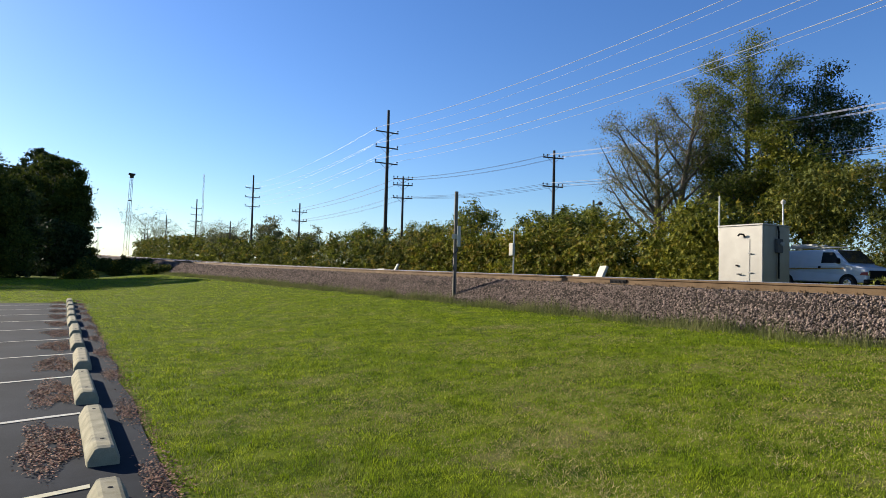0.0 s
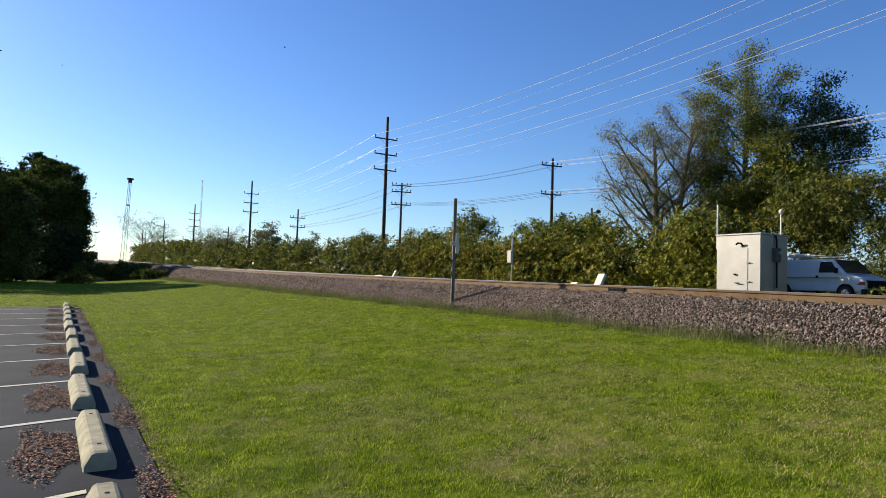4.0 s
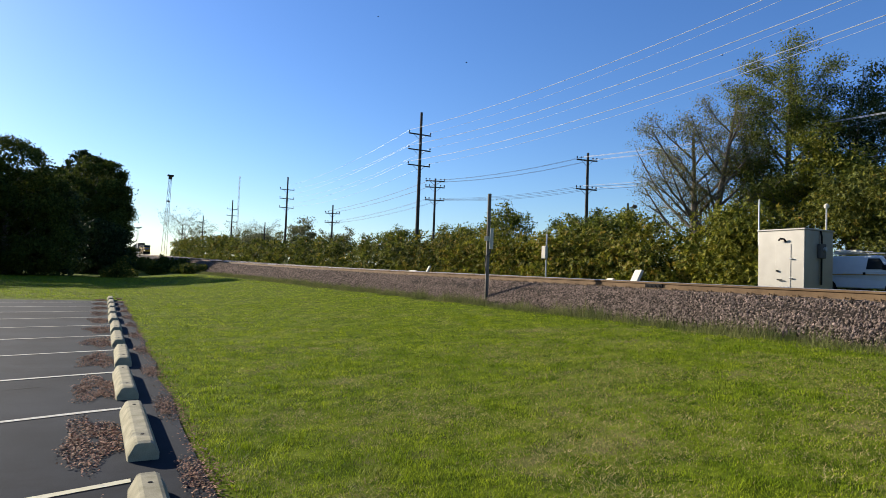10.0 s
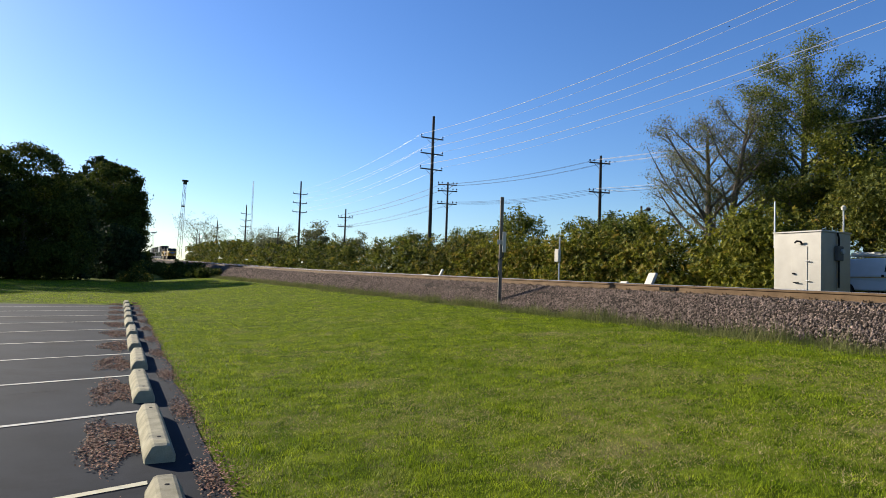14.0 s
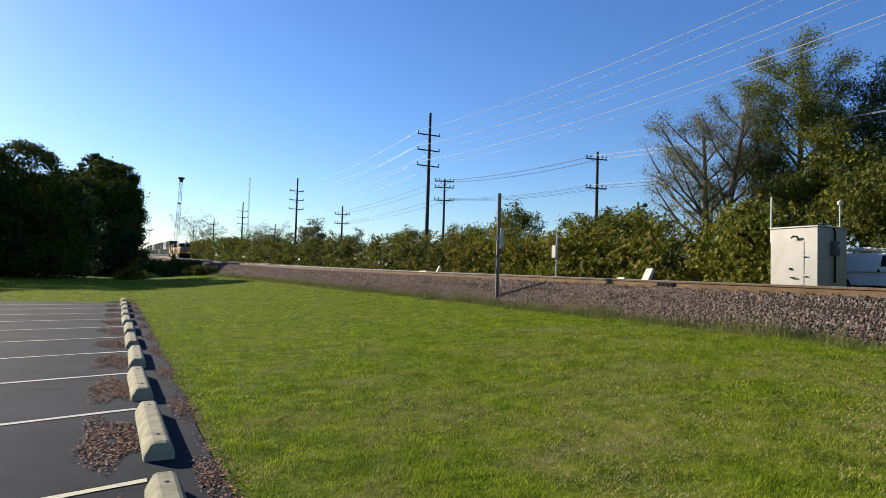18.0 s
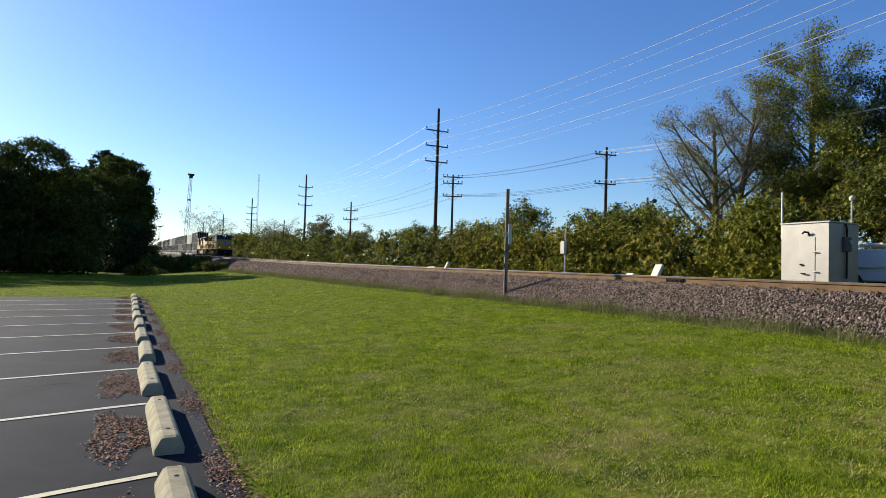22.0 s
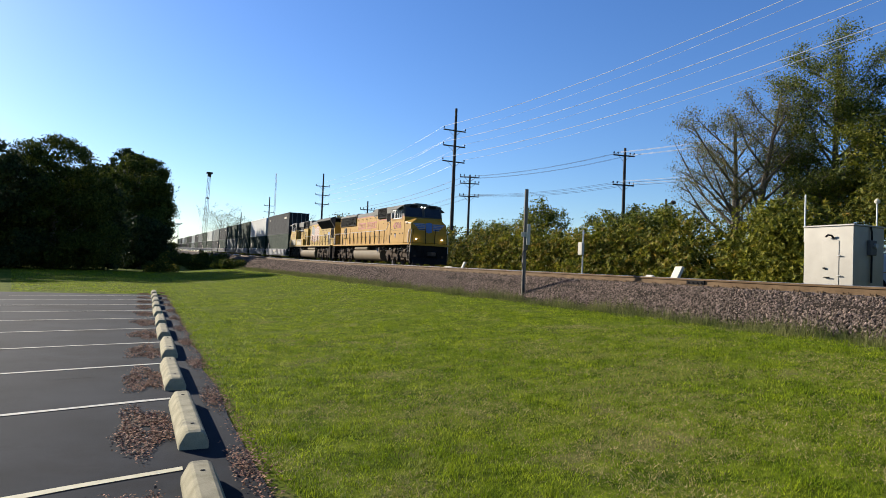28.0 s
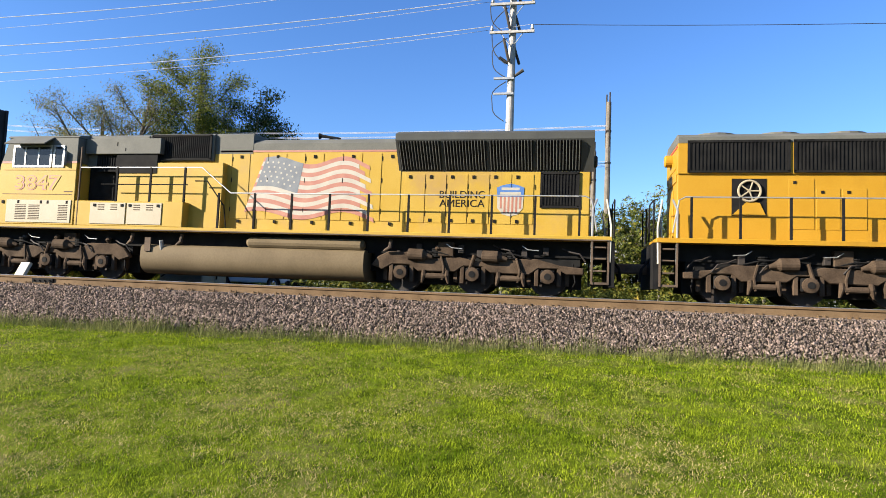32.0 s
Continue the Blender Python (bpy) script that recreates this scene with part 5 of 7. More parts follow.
def shield(side, x, y, z, w, h, parent):
    """The road's emblem as plain shapes: a blue head over red and white bars."""
    s = part("emblem", Geo().prism([(y - w * 0.5, z + h * 0.62), (y + w * 0.5, z + h * 0.62), (y + w * 0.48, z + h * 0.25), (y + w * 0.30, z + 0.06 * h), (y, z), (y - w * 0.30, z + 0.06 * h), (y - w * 0.48, z + h * 0.25)], "x", side * (x - 0.01), side * (x + 0.004)), M_WHITE_FADED, parent, "painted emblem with a blue head and striped field")
    part("emblem_head", Geo().prism([(y - w * 0.5, z + h * 0.60), (y + w * 0.5, z + h * 0.60), (y + w * 0.52, z + h * 0.88), (y + w * 0.3, z + h * 0.95), (y, z + h), (y - w * 0.3, z + h * 0.95), (y - w * 0.52, z + h * 0.88)], "x", side * (x - 0.01), side * (x + 0.008)), M_BLUE, s)
    for i in range(6):
        a = y - w * 0.44 + w * 0.88 * (i + 0.15) / 6
        part("emblem_stripe", Geo().box(side * x - 0.007, side * x + 0.007, a, a + w * 0.075, z + h * (0.10 if 0 < i < 5 else 0.24), z + h * 0.60), M_RED_FADED, s)
    for k, ww in ((0.84, 0.34), (0.70, 0.40)):
        part("emblem_bar", Geo().box(side * x - 0.010, side * x + 0.010, y - w * ww, y + w * ww, z + h * k - h * 0.04, z + h * k + h * 0.04), M_WHITE_FADED, s)


def flag_mural(side, x, ya, yb, z0, z1, parent):
    """A waving flag painted on the hood: thirteen stripes and a starred canton. ya is the hoist."""
    n = 28
    def lift(f):
        return 0.16 * math.sin(f * 9.5 + 0.6) * (0.5 + 0.6 * f) - 0.10 * f
    def strip(f0, f1, k0, k1, m_, name, lift_x):
        g = Geo()
        cols = max(2, int(n * (f1 - f0)))
        for i in range(cols + 1):
            f = f0 + (f1 - f0) * i / cols
            for k in (k0, k1):
                yy = ya + (yb - ya) * (f + 0.15 * (k - 0.4) * (1 - f) - 0.05 * k * f)
                zz = z0 + (z1 - z0) * (0.12 + 0.80 * k) + lift(f)
                g.v += [(side * lift_x, yy, zz), (side * (lift_x - 0.012), yy, zz)]
        for i in range(cols):
            a, b = 4 * i, 4 * (i + 1)
            g.f += [(a, b, b + 2, a + 2), (a, b, b + 1, a + 1), (a + 2, b + 2, b + 3, a + 3)]
        return part(name, g, m_, mural)
    mural = part("flag_mural", Geo().box(side * (x - 0.012), side * (x - 0.002), min(ya, yb) + 0.2, max(ya, yb) - 0.2, z0 + 0.3, z1 - 0.3), M_YELLOW_FADED, parent, "faded painted flag with red and white stripes")
    for i in range(13):
        strip(0.0, 1.0 - 0.05 * (i % 3), i / 13, (i + 1) / 13, M_RED_FADED if i % 2 == 0 else M_WHITE_FADED, "stripe", x + 0.004)
    strip(0.02, 0.38, 0.46, 1.0, M_BLUE_FADED, "canton", x + 0.007)
    for r in range(5):
        for c in range(6):
            f = 0.05 + 0.31 * (c + 0.5 * (r % 2)) / 6
            k = 0.52 + 0.43 * r / 5 + 0.03
            yy, zz = ya + (yb - ya) * (f + 0.15 * (k - 0.4) * (1 - f) - 0.05 * k * f), z0 + (z1 - z0) * (0.12 + 0.80 * k) + lift(f)
            part("star", Geo().tube([(side * (x + 0.002), yy, zz), (side * (x + 0.011), yy, zz)], 0.035, 5), M_WHITE_FADED, mural)


def grille(name, x0, x1, y0, y1, z0, z1, parent, n, side, label="black louvred grille"):
    """A dark recess with upright slats; x0 is the inner, x1 the outer half width."""
    g = part(name, Geo().box(min(side * x0, side * x1), max(side * x0, side * x1), y0, y1, z0, z1), M_BLACK, parent, label)
    sl = Geo()
    step = (y1 - y0) / n
    for i in range(n):
        a = y0 + step * (i + 0.25)
        sl.box(min(side * x1, side * (x1 + 0.02)), max(side * x1, side * (x1 + 0.02)), a, a + step * 0.38, z0 + 0.04, z1 - 0.04)
    tagged(part("slats", sl, M_BLACK, g), kind="stuff")
    fr = Geo()
    for a, b, c, d in ((y0 - 0.03, y1 + 0.03, z0 - 0.03, z0 + 0.03), (y0 - 0.03, y1 + 0.03, z1 - 0.03, z1 + 0.03), (y0 - 0.03, y0 + 0.03, z0, z1), (y1 - 0.03, y1 + 0.03, z0, z1)):
        fr.box(min(side * x1, side * (x1 + 0.03)), max(side * x1, side * (x1 + 0.03)), a, b, c, d)
    part("grille_frame", fr, M_BLACK, g)
    return g


def truck(parent, yc, flip):
    """A three-axle truck: side frames with springs, journals and brake gear; wheels on the rails."""
    for side in (-1, 1):
        xo = side * 1.10
        prof = [(-2.95, 0.70), (-2.75, 0.95), (-2.45, 1.10), (-1.40, 1.10), (-1.22, 0.95), (-0.35, 0.98), (0.15, 0.88), (0.60, 0.97), (1.75, 1.00), (2.35, 0.84), (3.0, 0.78), (3.0, 0.60), (2.55, 0.60), (2.32, 0.74), (1.80, 0.74), (1.55, 0.56), (0.50, 0.58), (0.27, 0.74), (-0.27, 0.74), (-0.5, 0.58), (-1.55, 0.56), (-1.80, 0.74), (-2.32, 0.74), (-2.6, 0.58)]
        if flip:
            prof = [(-a, b) for a, b in prof][::-1]
        fr = part("side_frame", Geo().prism([(yc + a, b) for a, b in prof], "x", xo - 0.09, xo + 0.09), M_TRUCK, parent, "grimy cast truck side frame", bevel=0.025)
        for k in (-2.05, 0.0, 2.05):
            y = yc + k
            part("journal_box", Geo().box(xo - 0.02 if side > 0 else xo - 0.16, xo + 0.16 if side > 0 else xo + 0.02, y - 0.19, y + 0.19, 0.36, 0.70), M_BLACK, fr, bevel=0.03)
            part("journal_cap", Geo().tube([(xo + side * 0.15, y, 0.52), (xo + side * 0.22, y, 0.52), (xo + side * 0.24, y, 0.52)], [0.20, 0.19, 0.10], 16), M_TRUCK, fr)
            part("bolt_ring", Geo().tube([(xo + side * 0.235, y, 0.52), (xo + side * 0.25, y, 0.52)], 0.09, 10), M_BLACK, fr)
            for d in (-0.30, 0.30):
                part("pedestal", Geo().box(xo - 0.07, xo + 0.07, y + d - 0.06, y + d + 0.06, 0.26, 0.74), M_TRUCK, fr, bevel=0.015)
        for k in (-1.05, 1.05):
            y = yc + k
            sp = Geo()
            for j in range(5):
                sp.tube([(xo, y, 0.98 + 0.05 * j), (xo, y, 1.015 + 0.05 * j)], 0.15 - 0.01 * (j % 2), 12)
            part("spring", sp, M_BLACK, fr)
            part("brake_cylinder", Geo().tube([(xo + side * 0.14, y + 0.10, 0.96), (xo + side * 0.14, y + 0.26, 1.0), (xo + side * 0.14, y + 0.36, 1.02), (xo + side * 0.14, y + 0.78, 1.03), (xo + side * 0.14, y + 0.80, 1.03)], [0.05, 0.09, 0.165, 0.165, 0.10], 14), M_TRUCK, fr)
            part("tie_rod", Geo().tube([(xo + side * 0.10, y - 0.28, 0.44), (xo + side * 0.10, y - 0.26, 0.44), (xo + side * 0.10, y + 0.26, 0.44), (xo + side * 0.10, y + 0.28, 0.44)], [0.05, 0.085, 0.085, 0.05], 10), M_TRUCK, fr)
            for d in (-0.33, 0.33):
                part("brake_link", Geo().tube([(xo + side * 0.11, y + d, 0.60), (xo + side * 0.13, y + d, 0.45), (xo + side * 0.11, y + d * 1.15, 0.24)], [0.06, 0.075, 0.03], 8), M_TRUCK, fr)
            part("brake_hanger", Geo().tube([(xo + side * 0.12, y - 0.15, 1.0), (xo + side * 0.16, y - 0.25, 0.66), (xo + side * 0.12, y - 0.2, 0.34)], 0.035, 6), M_TRUCK, fr)
            part("bright_pipe", Geo().tube([(xo + side * 0.17, y - 0.75, 1.22), (xo + side * 0.17, y - 0.45, 1.24), (xo + side * 0.17, y - 0.30, 1.34)], 0.013, 5), M_STEEL, fr)
            part("air_pipe", Geo().tube([(xo + side * 0.1, y - 0.5, 1.0), (xo + side * 0.14, y - 0.1, 1.10), (xo + side * 0.12, y + 0.4, 1.14), (xo + side * 0.1, y + 0.8, 1.06)], 0.022, 5), M_BLACK, fr)
        part("damper", Geo().tube([(xo + side * 0.14, yc - 0.05, 1.05), (xo + side * 0.14, yc + 0.10, 0.6)], [0.06, 0.045], 8), M_TRUCK, fr)
        part("sand_pipe", Geo().tube([(xo, yc - 2.7, 0.9), (xo + side * 0.05, yc - 2.78, 0.4), (xo - side * 0.25, yc - 2.66, 0.14)], 0.025, 5), M_BLACK, fr)
        part("centre_pedestal", Geo().box(xo - 0.13, xo + 0.13, yc + (0.55 if flip else -1.0), yc + (1.0 if flip else -0.55), 1.0, 1.40), M_TRUCK, fr, bevel=0.02)
        for k in (-2.05, 0.0, 2.05):
            w = part("wheel", Geo().tube([(side * 0.70, yc + k, 0.535), (side * 0.725, yc + k, 0.535), (side * 0.73, yc + k, 0.535), (side * 0.84, yc + k, 0.535)], [0.56, 0.56, 0.535, 0.53], 28), M_WHEEL, parent, "steel wheel with a flange")
            part("hub", Geo().tube([(side * 0.84, yc + k, 0.535), (side * 0.95, yc + k, 0.535)], [0.16, 0.12], 12), M_BLACK, w)
    # pipes, valves and rigging that hang about the frames
    rig = random.Random(int(abs(yc) * 10))
    for side in (-1, 1):
        xo = side * 1.10
        for i in range(9):
            y, z = yc - 2.7 + 0.62 * i + rig.uniform(-0.15, 0.15), rig.uniform(1.02, 1.26)
            kind = rig.choice(("valve", "pipe", "pipe", "bracket"))
            if kind == "valve":
                part("valve", Geo().tube([(xo + side * 0.06, y, z - 0.07), (xo + side * 0.10, y, z), (xo + side * 0.06, y, z + 0.09)], [0.05, 0.09, 0.06], 8), M_TRUCK, parent)
            elif kind == "pipe":
                part("brake_pipe", Geo().tube([(xo + side * 0.12, y - 0.2, z - 0.25), (xo + side * 0.16, y - 0.05, z - 0.05), (xo + side * 0.10, y + 0.2, z), (xo + side * 0.02, y + 0.42, z + 0.1)], 0.024, 5), M_WHEEL, parent)
            else:
                part("bracket", Geo().box(xo - 0.06, xo + 0.10, y - 0.07, y + 0.09, z - 0.12, z + 0.10), M_WHEEL, parent, bevel=0.012)
        for k in (-2.05, 0.0, 2.05):
            for d in (-0.52, 0.52):
                part("brake_shoe", Geo().prism([(yc + k + d - 0.05, 0.28), (yc + k + d + 0.05, 0.30), (yc + k + d + 0.06, 0.72), (yc + k + d - 0.06, 0.70)], "x", xo - side * 0.30, xo - side * 0.12), M_TRUCK, parent)
    # Black boxes added inside the truck; their colour stands for its inner shade.
    part("bolster", Geo().box(-0.66, 0.66, yc - 2.95, yc + 2.95, 0.22, 1.12), M_BLACK, parent, "black box for traction motors, bolster and the shade around them")
    part("truck_shade_box", Geo().box(-1.0, 1.0, yc - 2.9, yc + 2.9, 0.80, 1.10), M_BLACK, parent)
    for k in (-2.05, 0.0, 2.05):
        part("axle", Geo().tube([(-0.75, yc + k, 0.535), (0.75, yc + k, 0.535)], 0.09, 8), M_BLACK, parent)


def loco(number, flared, label):
    """A six-axle freight locomotive; the front coupler is at the origin and it runs towards +y."""
    t = thing("locomotive", label, "locomotive", group="locomotives of the train")
    Y = M_YELLOW_FADED if flared else M_YELLOW
    RED = M_RED_FADED if flared else M_RED
    # frame
    # Underframe coloured black to include the shadow under the side sill.
    part("underframe", Geo().box(-1.05, 1.05, -21.3, -0.85, 1.05, 1.50), M_BLACK, t)
    part("centre_sill", Geo().box(-0.7, 0.7, -15.0, -6.5, 0.55, 1.05), M_BLACK, t)
    part("side_sill", Geo().box(-1.55, 1.55, -21.35, -1.0, 1.50, 1.62), Y, t, "yellow side sill", bevel=0.012)
    part("sill_stripe", Geo().box(-1.556, 1.556, -21.30, -1.05, 1.50, 1.535), Y if not flared else M_DIRT, t)
    # cab and nose
    cab = part("cab", Geo().prism([(-5.0, 1.622), (-2.12, 1.622), (-2.12, 3.5), (-2.16, 3.60), (-5.0, 3.60)], "x", -1.53, 1.53), Y, t, bevel=0.02)
    top = part("cab_top", Geo().prism([(-5.0, 3.602), (-2.16, 3.602), (-2.44, 4.40), (-5.0, 4.40)], "x", -1.53, 1.53), M_GREY, t, "grey upper cab", bevel=0.02)
    part("cab_roof", Geo().prism([(-1.55, 4.40), (1.55, 4.40), (1.48, 4.47), (1.05, 4.56), (-1.05, 4.56), (-1.48, 4.47)], "y", -5.02, -2.34), M_GREY, t, "grey cab roof", bevel=0.01)
    nose = Geo()
    nose.v = [(x, -2.12, z) for x, z in ((-1.53, 1.622), (1.53, 1.622), (1.53, 3.20), (1.12, 3.52), (-1.12, 3.52), (-1.53, 3.20))]
    nose.v += [(x, -1.05 - 0.03 * (z - 1.622), z) for x, z in ((-1.44, 1.622), (1.44, 1.622), (1.40, 3.04), (0.94, 3.40), (-0.94, 3.40), (-1.40, 3.04))]
    nose.f = [(5, 4, 3, 2, 1, 0), (6, 7, 8, 9, 10, 11)] + [(i, (i + 1) % 6, 6 + (i + 1) % 6, 6 + i) for i in range(6)]
    # Windscreen surround, darker than the grey cab top.
    part("windscreen_surround", Geo().prism([(-2.145, 3.56), (-2.125, 3.56), (-2.40, 4.395), (-2.425, 4.395)], "x", -1.50, 1.50), M_ROOF, top, "dark panel round the windscreens")
    nz = part("nose", nose, Y, t, "yellow short hood nose", bevel=0.05)
    for side in (-1, 1):
        for i in range(4):
            u0, u1 = 0.27 + 0.02 * i, 1.24 - 0.14 * i
            part("wing_outline", Geo().box(min(side * u0, side * u1), max(side * u0, side * u1), -1.20, -1.062, 2.955 - 0.125 * i, 3.07 - 0.125 * i), M_WHITE_FADED, nz, "white edge of the wing")
            part("wing_bar", Geo().box(min(side * (u0 + 0.02), side * (u1 - 0.025)), max(side * (u0 + 0.02), side * (u1 - 0.025)), -1.20, -1.056, 2.975 - 0.125 * i, 3.05 - 0.125 * i), M_BLUE, nz, "blue wing stripe")
    part("nose_emblem", Geo().prism([(-0.26, 2.72), (-0.22, 2.45), (0, 2.38), (0.22, 2.45), (0.26, 2.72), (0.24, 3.10), (0, 3.16), (-0.24, 3.10)], "y", -1.20, -1.052), M_BLUE, nz, "blue shield shape")
    part("nose_door", Geo().box(-1.0, -0.45, -1.15, -1.03, 1.66, 2.36), Y, nz, bevel=0.01)
    for side in (-1, 1):
        part("red_stripe", Geo().box(side * 1.533 - 0.004, side * 1.533 + 0.004, -5.0, -2.2, 3.575, 3.635), RED, cab)
        # side windows
        for y0, y1 in ((-4.48, -4.17), (-4.02, -2.66)):
            w = part("cab_window", Geo().box(side * 1.535 - 0.012, side * 1.535 + 0.012, y0, y1, 3.50, 4.10), M_GLASS, top, "dark cab side window")
            fr = Geo()
            for a, b, c, d in ((y0 - 0.05, y1 + 0.05, 3.44, 3.51), (y0 - 0.05, y1 + 0.05, 4.09, 4.15), (y0 - 0.05, y0 + 0.02, 3.51, 4.09), (y1 - 0.02, y1 + 0.05, 3.51, 4.09)):
                fr.box(side * 1.54 - 0.02, side * 1.54 + 0.02, a, b, c, d)
            if y1 - y0 > 1:
                for a in (-3.6, -3.1):
                    fr.box(side * 1.54 - 0.018, side * 1.54 + 0.018, a, a + 0.05, 3.51, 4.09)
            part("window_frame", fr, M_STEEL, w, "pale aluminium window frame")
        part("sun_visor", Geo().prism([(side * 1.53, 4.42), (side * 1.92, 4.14), (side * 1.90, 4.11), (side * 1.53, 4.37)], "y", -4.10, -2.60), M_GREY, top, "grey sun visor")
        part("mirror", Geo().box(side * 1.60 - 0.05, side * 1.60 + 0.05, -4.62, -4.56, 3.5, 3.95), M_STEEL, top)
        part("panel_seam", Geo().box(side * 1.532 - 0.004, side * 1.532 + 0.004, -4.9, -2.3, 2.575, 2.592), M_DIRT, cab)
        for yy in (-4.75, -4.05, -3.8, -2.95, -2.35):
            part("latch", Geo().box(side * 1.54 - 0.014, side * 1.54 + 0.014, yy - 0.04, yy + 0.04, 2.28, 2.38), M_BLACK, cab)
        part("gutter", Geo().box(side * 1.538 - 0.012, side * 1.538 + 0.012, -5.0, -2.3, 3.36, 3.40), Y, cab)
        part("nose_vent", Geo().box(side * 1.46 - 0.04, side * 1.46 + 0.04, -1.95, -1.62, 3.02, 3.10), M_DIRT, nz)
        # windscreens
        part("windscreen", Geo().add([(side * 0.12, -2.125, 3.64), (side * 1.40, -2.125, 3.64), (side * 1.34, -2.37, 4.31), (side * 0.12, -2.37, 4.31), (side * 0.12, -2.20, 3.62), (side * 1.40, -2.20, 3.62), (side * 1.34, -2.46, 4.33), (side * 0.12, -2.46, 4.33)], [(0, 1, 2, 3), (4, 5, 6, 7), (0, 1, 5, 4), (1, 2, 6, 5), (2, 3, 7, 6), (3, 0, 4, 7)]), M_GLASS, top, "dark windscreen")
        part("ditch_light", Geo().tube([(side * 1.02, -1.04, 1.92), (side * 1.02, -0.86, 1.92)], 0.04, 14), M_LAMP_ON if not flared else M_BLACK, t, "lit ditch light" if not flared else "unlit ditch light")
        part("headlight", Geo().tube([(side * 0.13, -2.42, 4.36), (side * 0.13, -2.30, 4.36)], 0.045, 14), M_LAMP_ON if not flared else M_GLASS, t, "lit headlight" if not flared else "unlit headlight")
        part("number_board", Geo().box(side * 0.75 - 0.28, side * 0.75 + 0.28, -2.40, -2.30, 4.33, 4.48), M_BLACK, top)
        part("cab_number", Geo().box(side * 1.537 - 0.003, side * 1.537 + 0.003, -4.9, -4.6, 2.66, 2.69), M_DIRT, cab)
        shield(side, 1.536, -3.92, 2.02, 0.22, 0.28, cab)
        lettering("road_number", number, 0.62, side, 1.536, -4.40 if not flared else -4.45, -2.74 if not flared else -2.75, 2.74, M_RED_FADED if flared else M_BLACK, cab, "outline of the road number", 0.022, 0.003)
        lettering("road_number", number, 0.62, side, 1.540, -4.40 if not flared else -4.45, -2.74 if not flared else -2.75, 2.74, M_YELLOW_FADED if flared else RED, cab, "road number", -0.006 if flared else 0.004, 0.004)
    part("roof_unit", Geo().box(-0.5, 0.5, -3.4, -2.7, 4.55, 4.68), M_GREY, t, bevel=0.04)
    part("roof_unit", Geo().box(-0.45, 0.45, -4.6, -4.0, 4.55, 4.65), M_GREY, t, bevel=0.04)
    part("horn", Geo().tube([(0.2, -13.2, 4.62), (0.2, -12.8, 4.66), (0.2, -12.7, 4.66)], [0.03, 0.05, 0.10], 8), M_BLACK, t)
    part("horn", Geo().tube([(-0.2, -13.2, 4.62), (-0.2, -12.6, 4.70), (-0.2, -12.5, 4.70)], [0.03, 0.05, 0.10], 8), M_BLACK, t)
    # hood sections
    H = 0.95
    part("hood", Geo().box(-H, H, -20.76, -5.0, 1.622, 4.06), Y, t, "yellow long hood", bevel=0.015)
    part("hood_roof", Geo().prism([(-H, 4.062), (H, 4.062), (H, 4.30), (0.78, 4.45), (-0.78, 4.45), (-H, 4.30)], "y", -15.5, -10.7), M_GREY, t, "grey hood roof")
    part("roof_box", Geo().prism([(-H - 0.01, 3.9), (H + 0.01, 3.9), (H + 0.01, 4.58), (0.85, 4.64), (-0.85, 4.64), (-H - 0.01, 4.58)], "y", -10.7, -9.42), M_GREY, t, bevel=0.01)
    part("intake_box", Geo().prism([(-H - 0.1, 3.74), (H + 0.1, 3.74), (H + 0.1, 4.56), (0.9, 4.63), (-0.9, 4.63), (-H - 0.1, 4.56)], "y", -9.42, -7.18), M_GREY, t, bevel=0.01)
    part("electrical_cabinet", Geo().prism([(-H - 0.14, 3.55), (H + 0.14, 3.55), (H + 0.14, 4.52), (0.95, 4.60), (-0.95, 4.60), (-H - 0.14, 4.52)], "y", -7.18, -5.0), M_GREY, t, "grey upper equipment cabinet", bevel=0.01)
    for side in (-1, 1):
        grille("intake_grille", 0.9, H + 0.11, -9.32, -7.30, 3.80, 4.54, t, 30, side)
        grille("blower_grille", 0.9, H + 0.15, -6.98, -5.40, 3.42, 4.05, t, 18, side)
        part("hood_stripe", Geo().box(side * (H + 0.004) - 0.006, side * (H + 0.004) + 0.006, -15.5, -9.6, 4.03, 4.085), RED, t, "red pinstripe")
        part("hood_stripe", Geo().box(side * (H + 0.004) - 0.006, side * (H + 0.004) + 0.006, -9.42, -5.0, 3.60, 3.66), RED, t, "red pinstripe")
        part("stripe_diagonal", Geo().prism([(-10.7, 4.03), (-9.6, 4.08), (-10.3, 3.66), (-10.5, 3.66), (-9.95, 4.02)], "x", side * H, side * (H + 0.008)), RED, t)
        # hood doors, latches and hinges
        ys = [-15.42 + 0.60 * i for i in range(10)]
        for i, y in enumerate(ys):
            d = part("hood_door", Geo().box(side * (H + 0.008) - 0.008, side * (H + 0.008) + 0.008, y + 0.012, y + 0.588, 1.98, 3.98), Y, t, bevel=0.004)
            if i % 2 == 0:
                part("latch", Geo().box(side * (H + 0.025) - 0.014, side * (H + 0.025) + 0.014, y + 0.25, y + 0.33, 3.84, 3.93), M_BLACK, d)
                part("latch", Geo().box(side * (H + 0.025) - 0.014, side * (H + 0.025) + 0.014, y + 0.25, y + 0.33, 1.86, 1.95), M_BLACK, d)
            else:
                for z in (2.2, 3.1, 3.75):
                    part("hinge", Geo().box(side * (H + 0.022) - 0.008, side * (H + 0.022) + 0.008, y - 0.02, y, z, z + 0.14), M_BLACK, d)
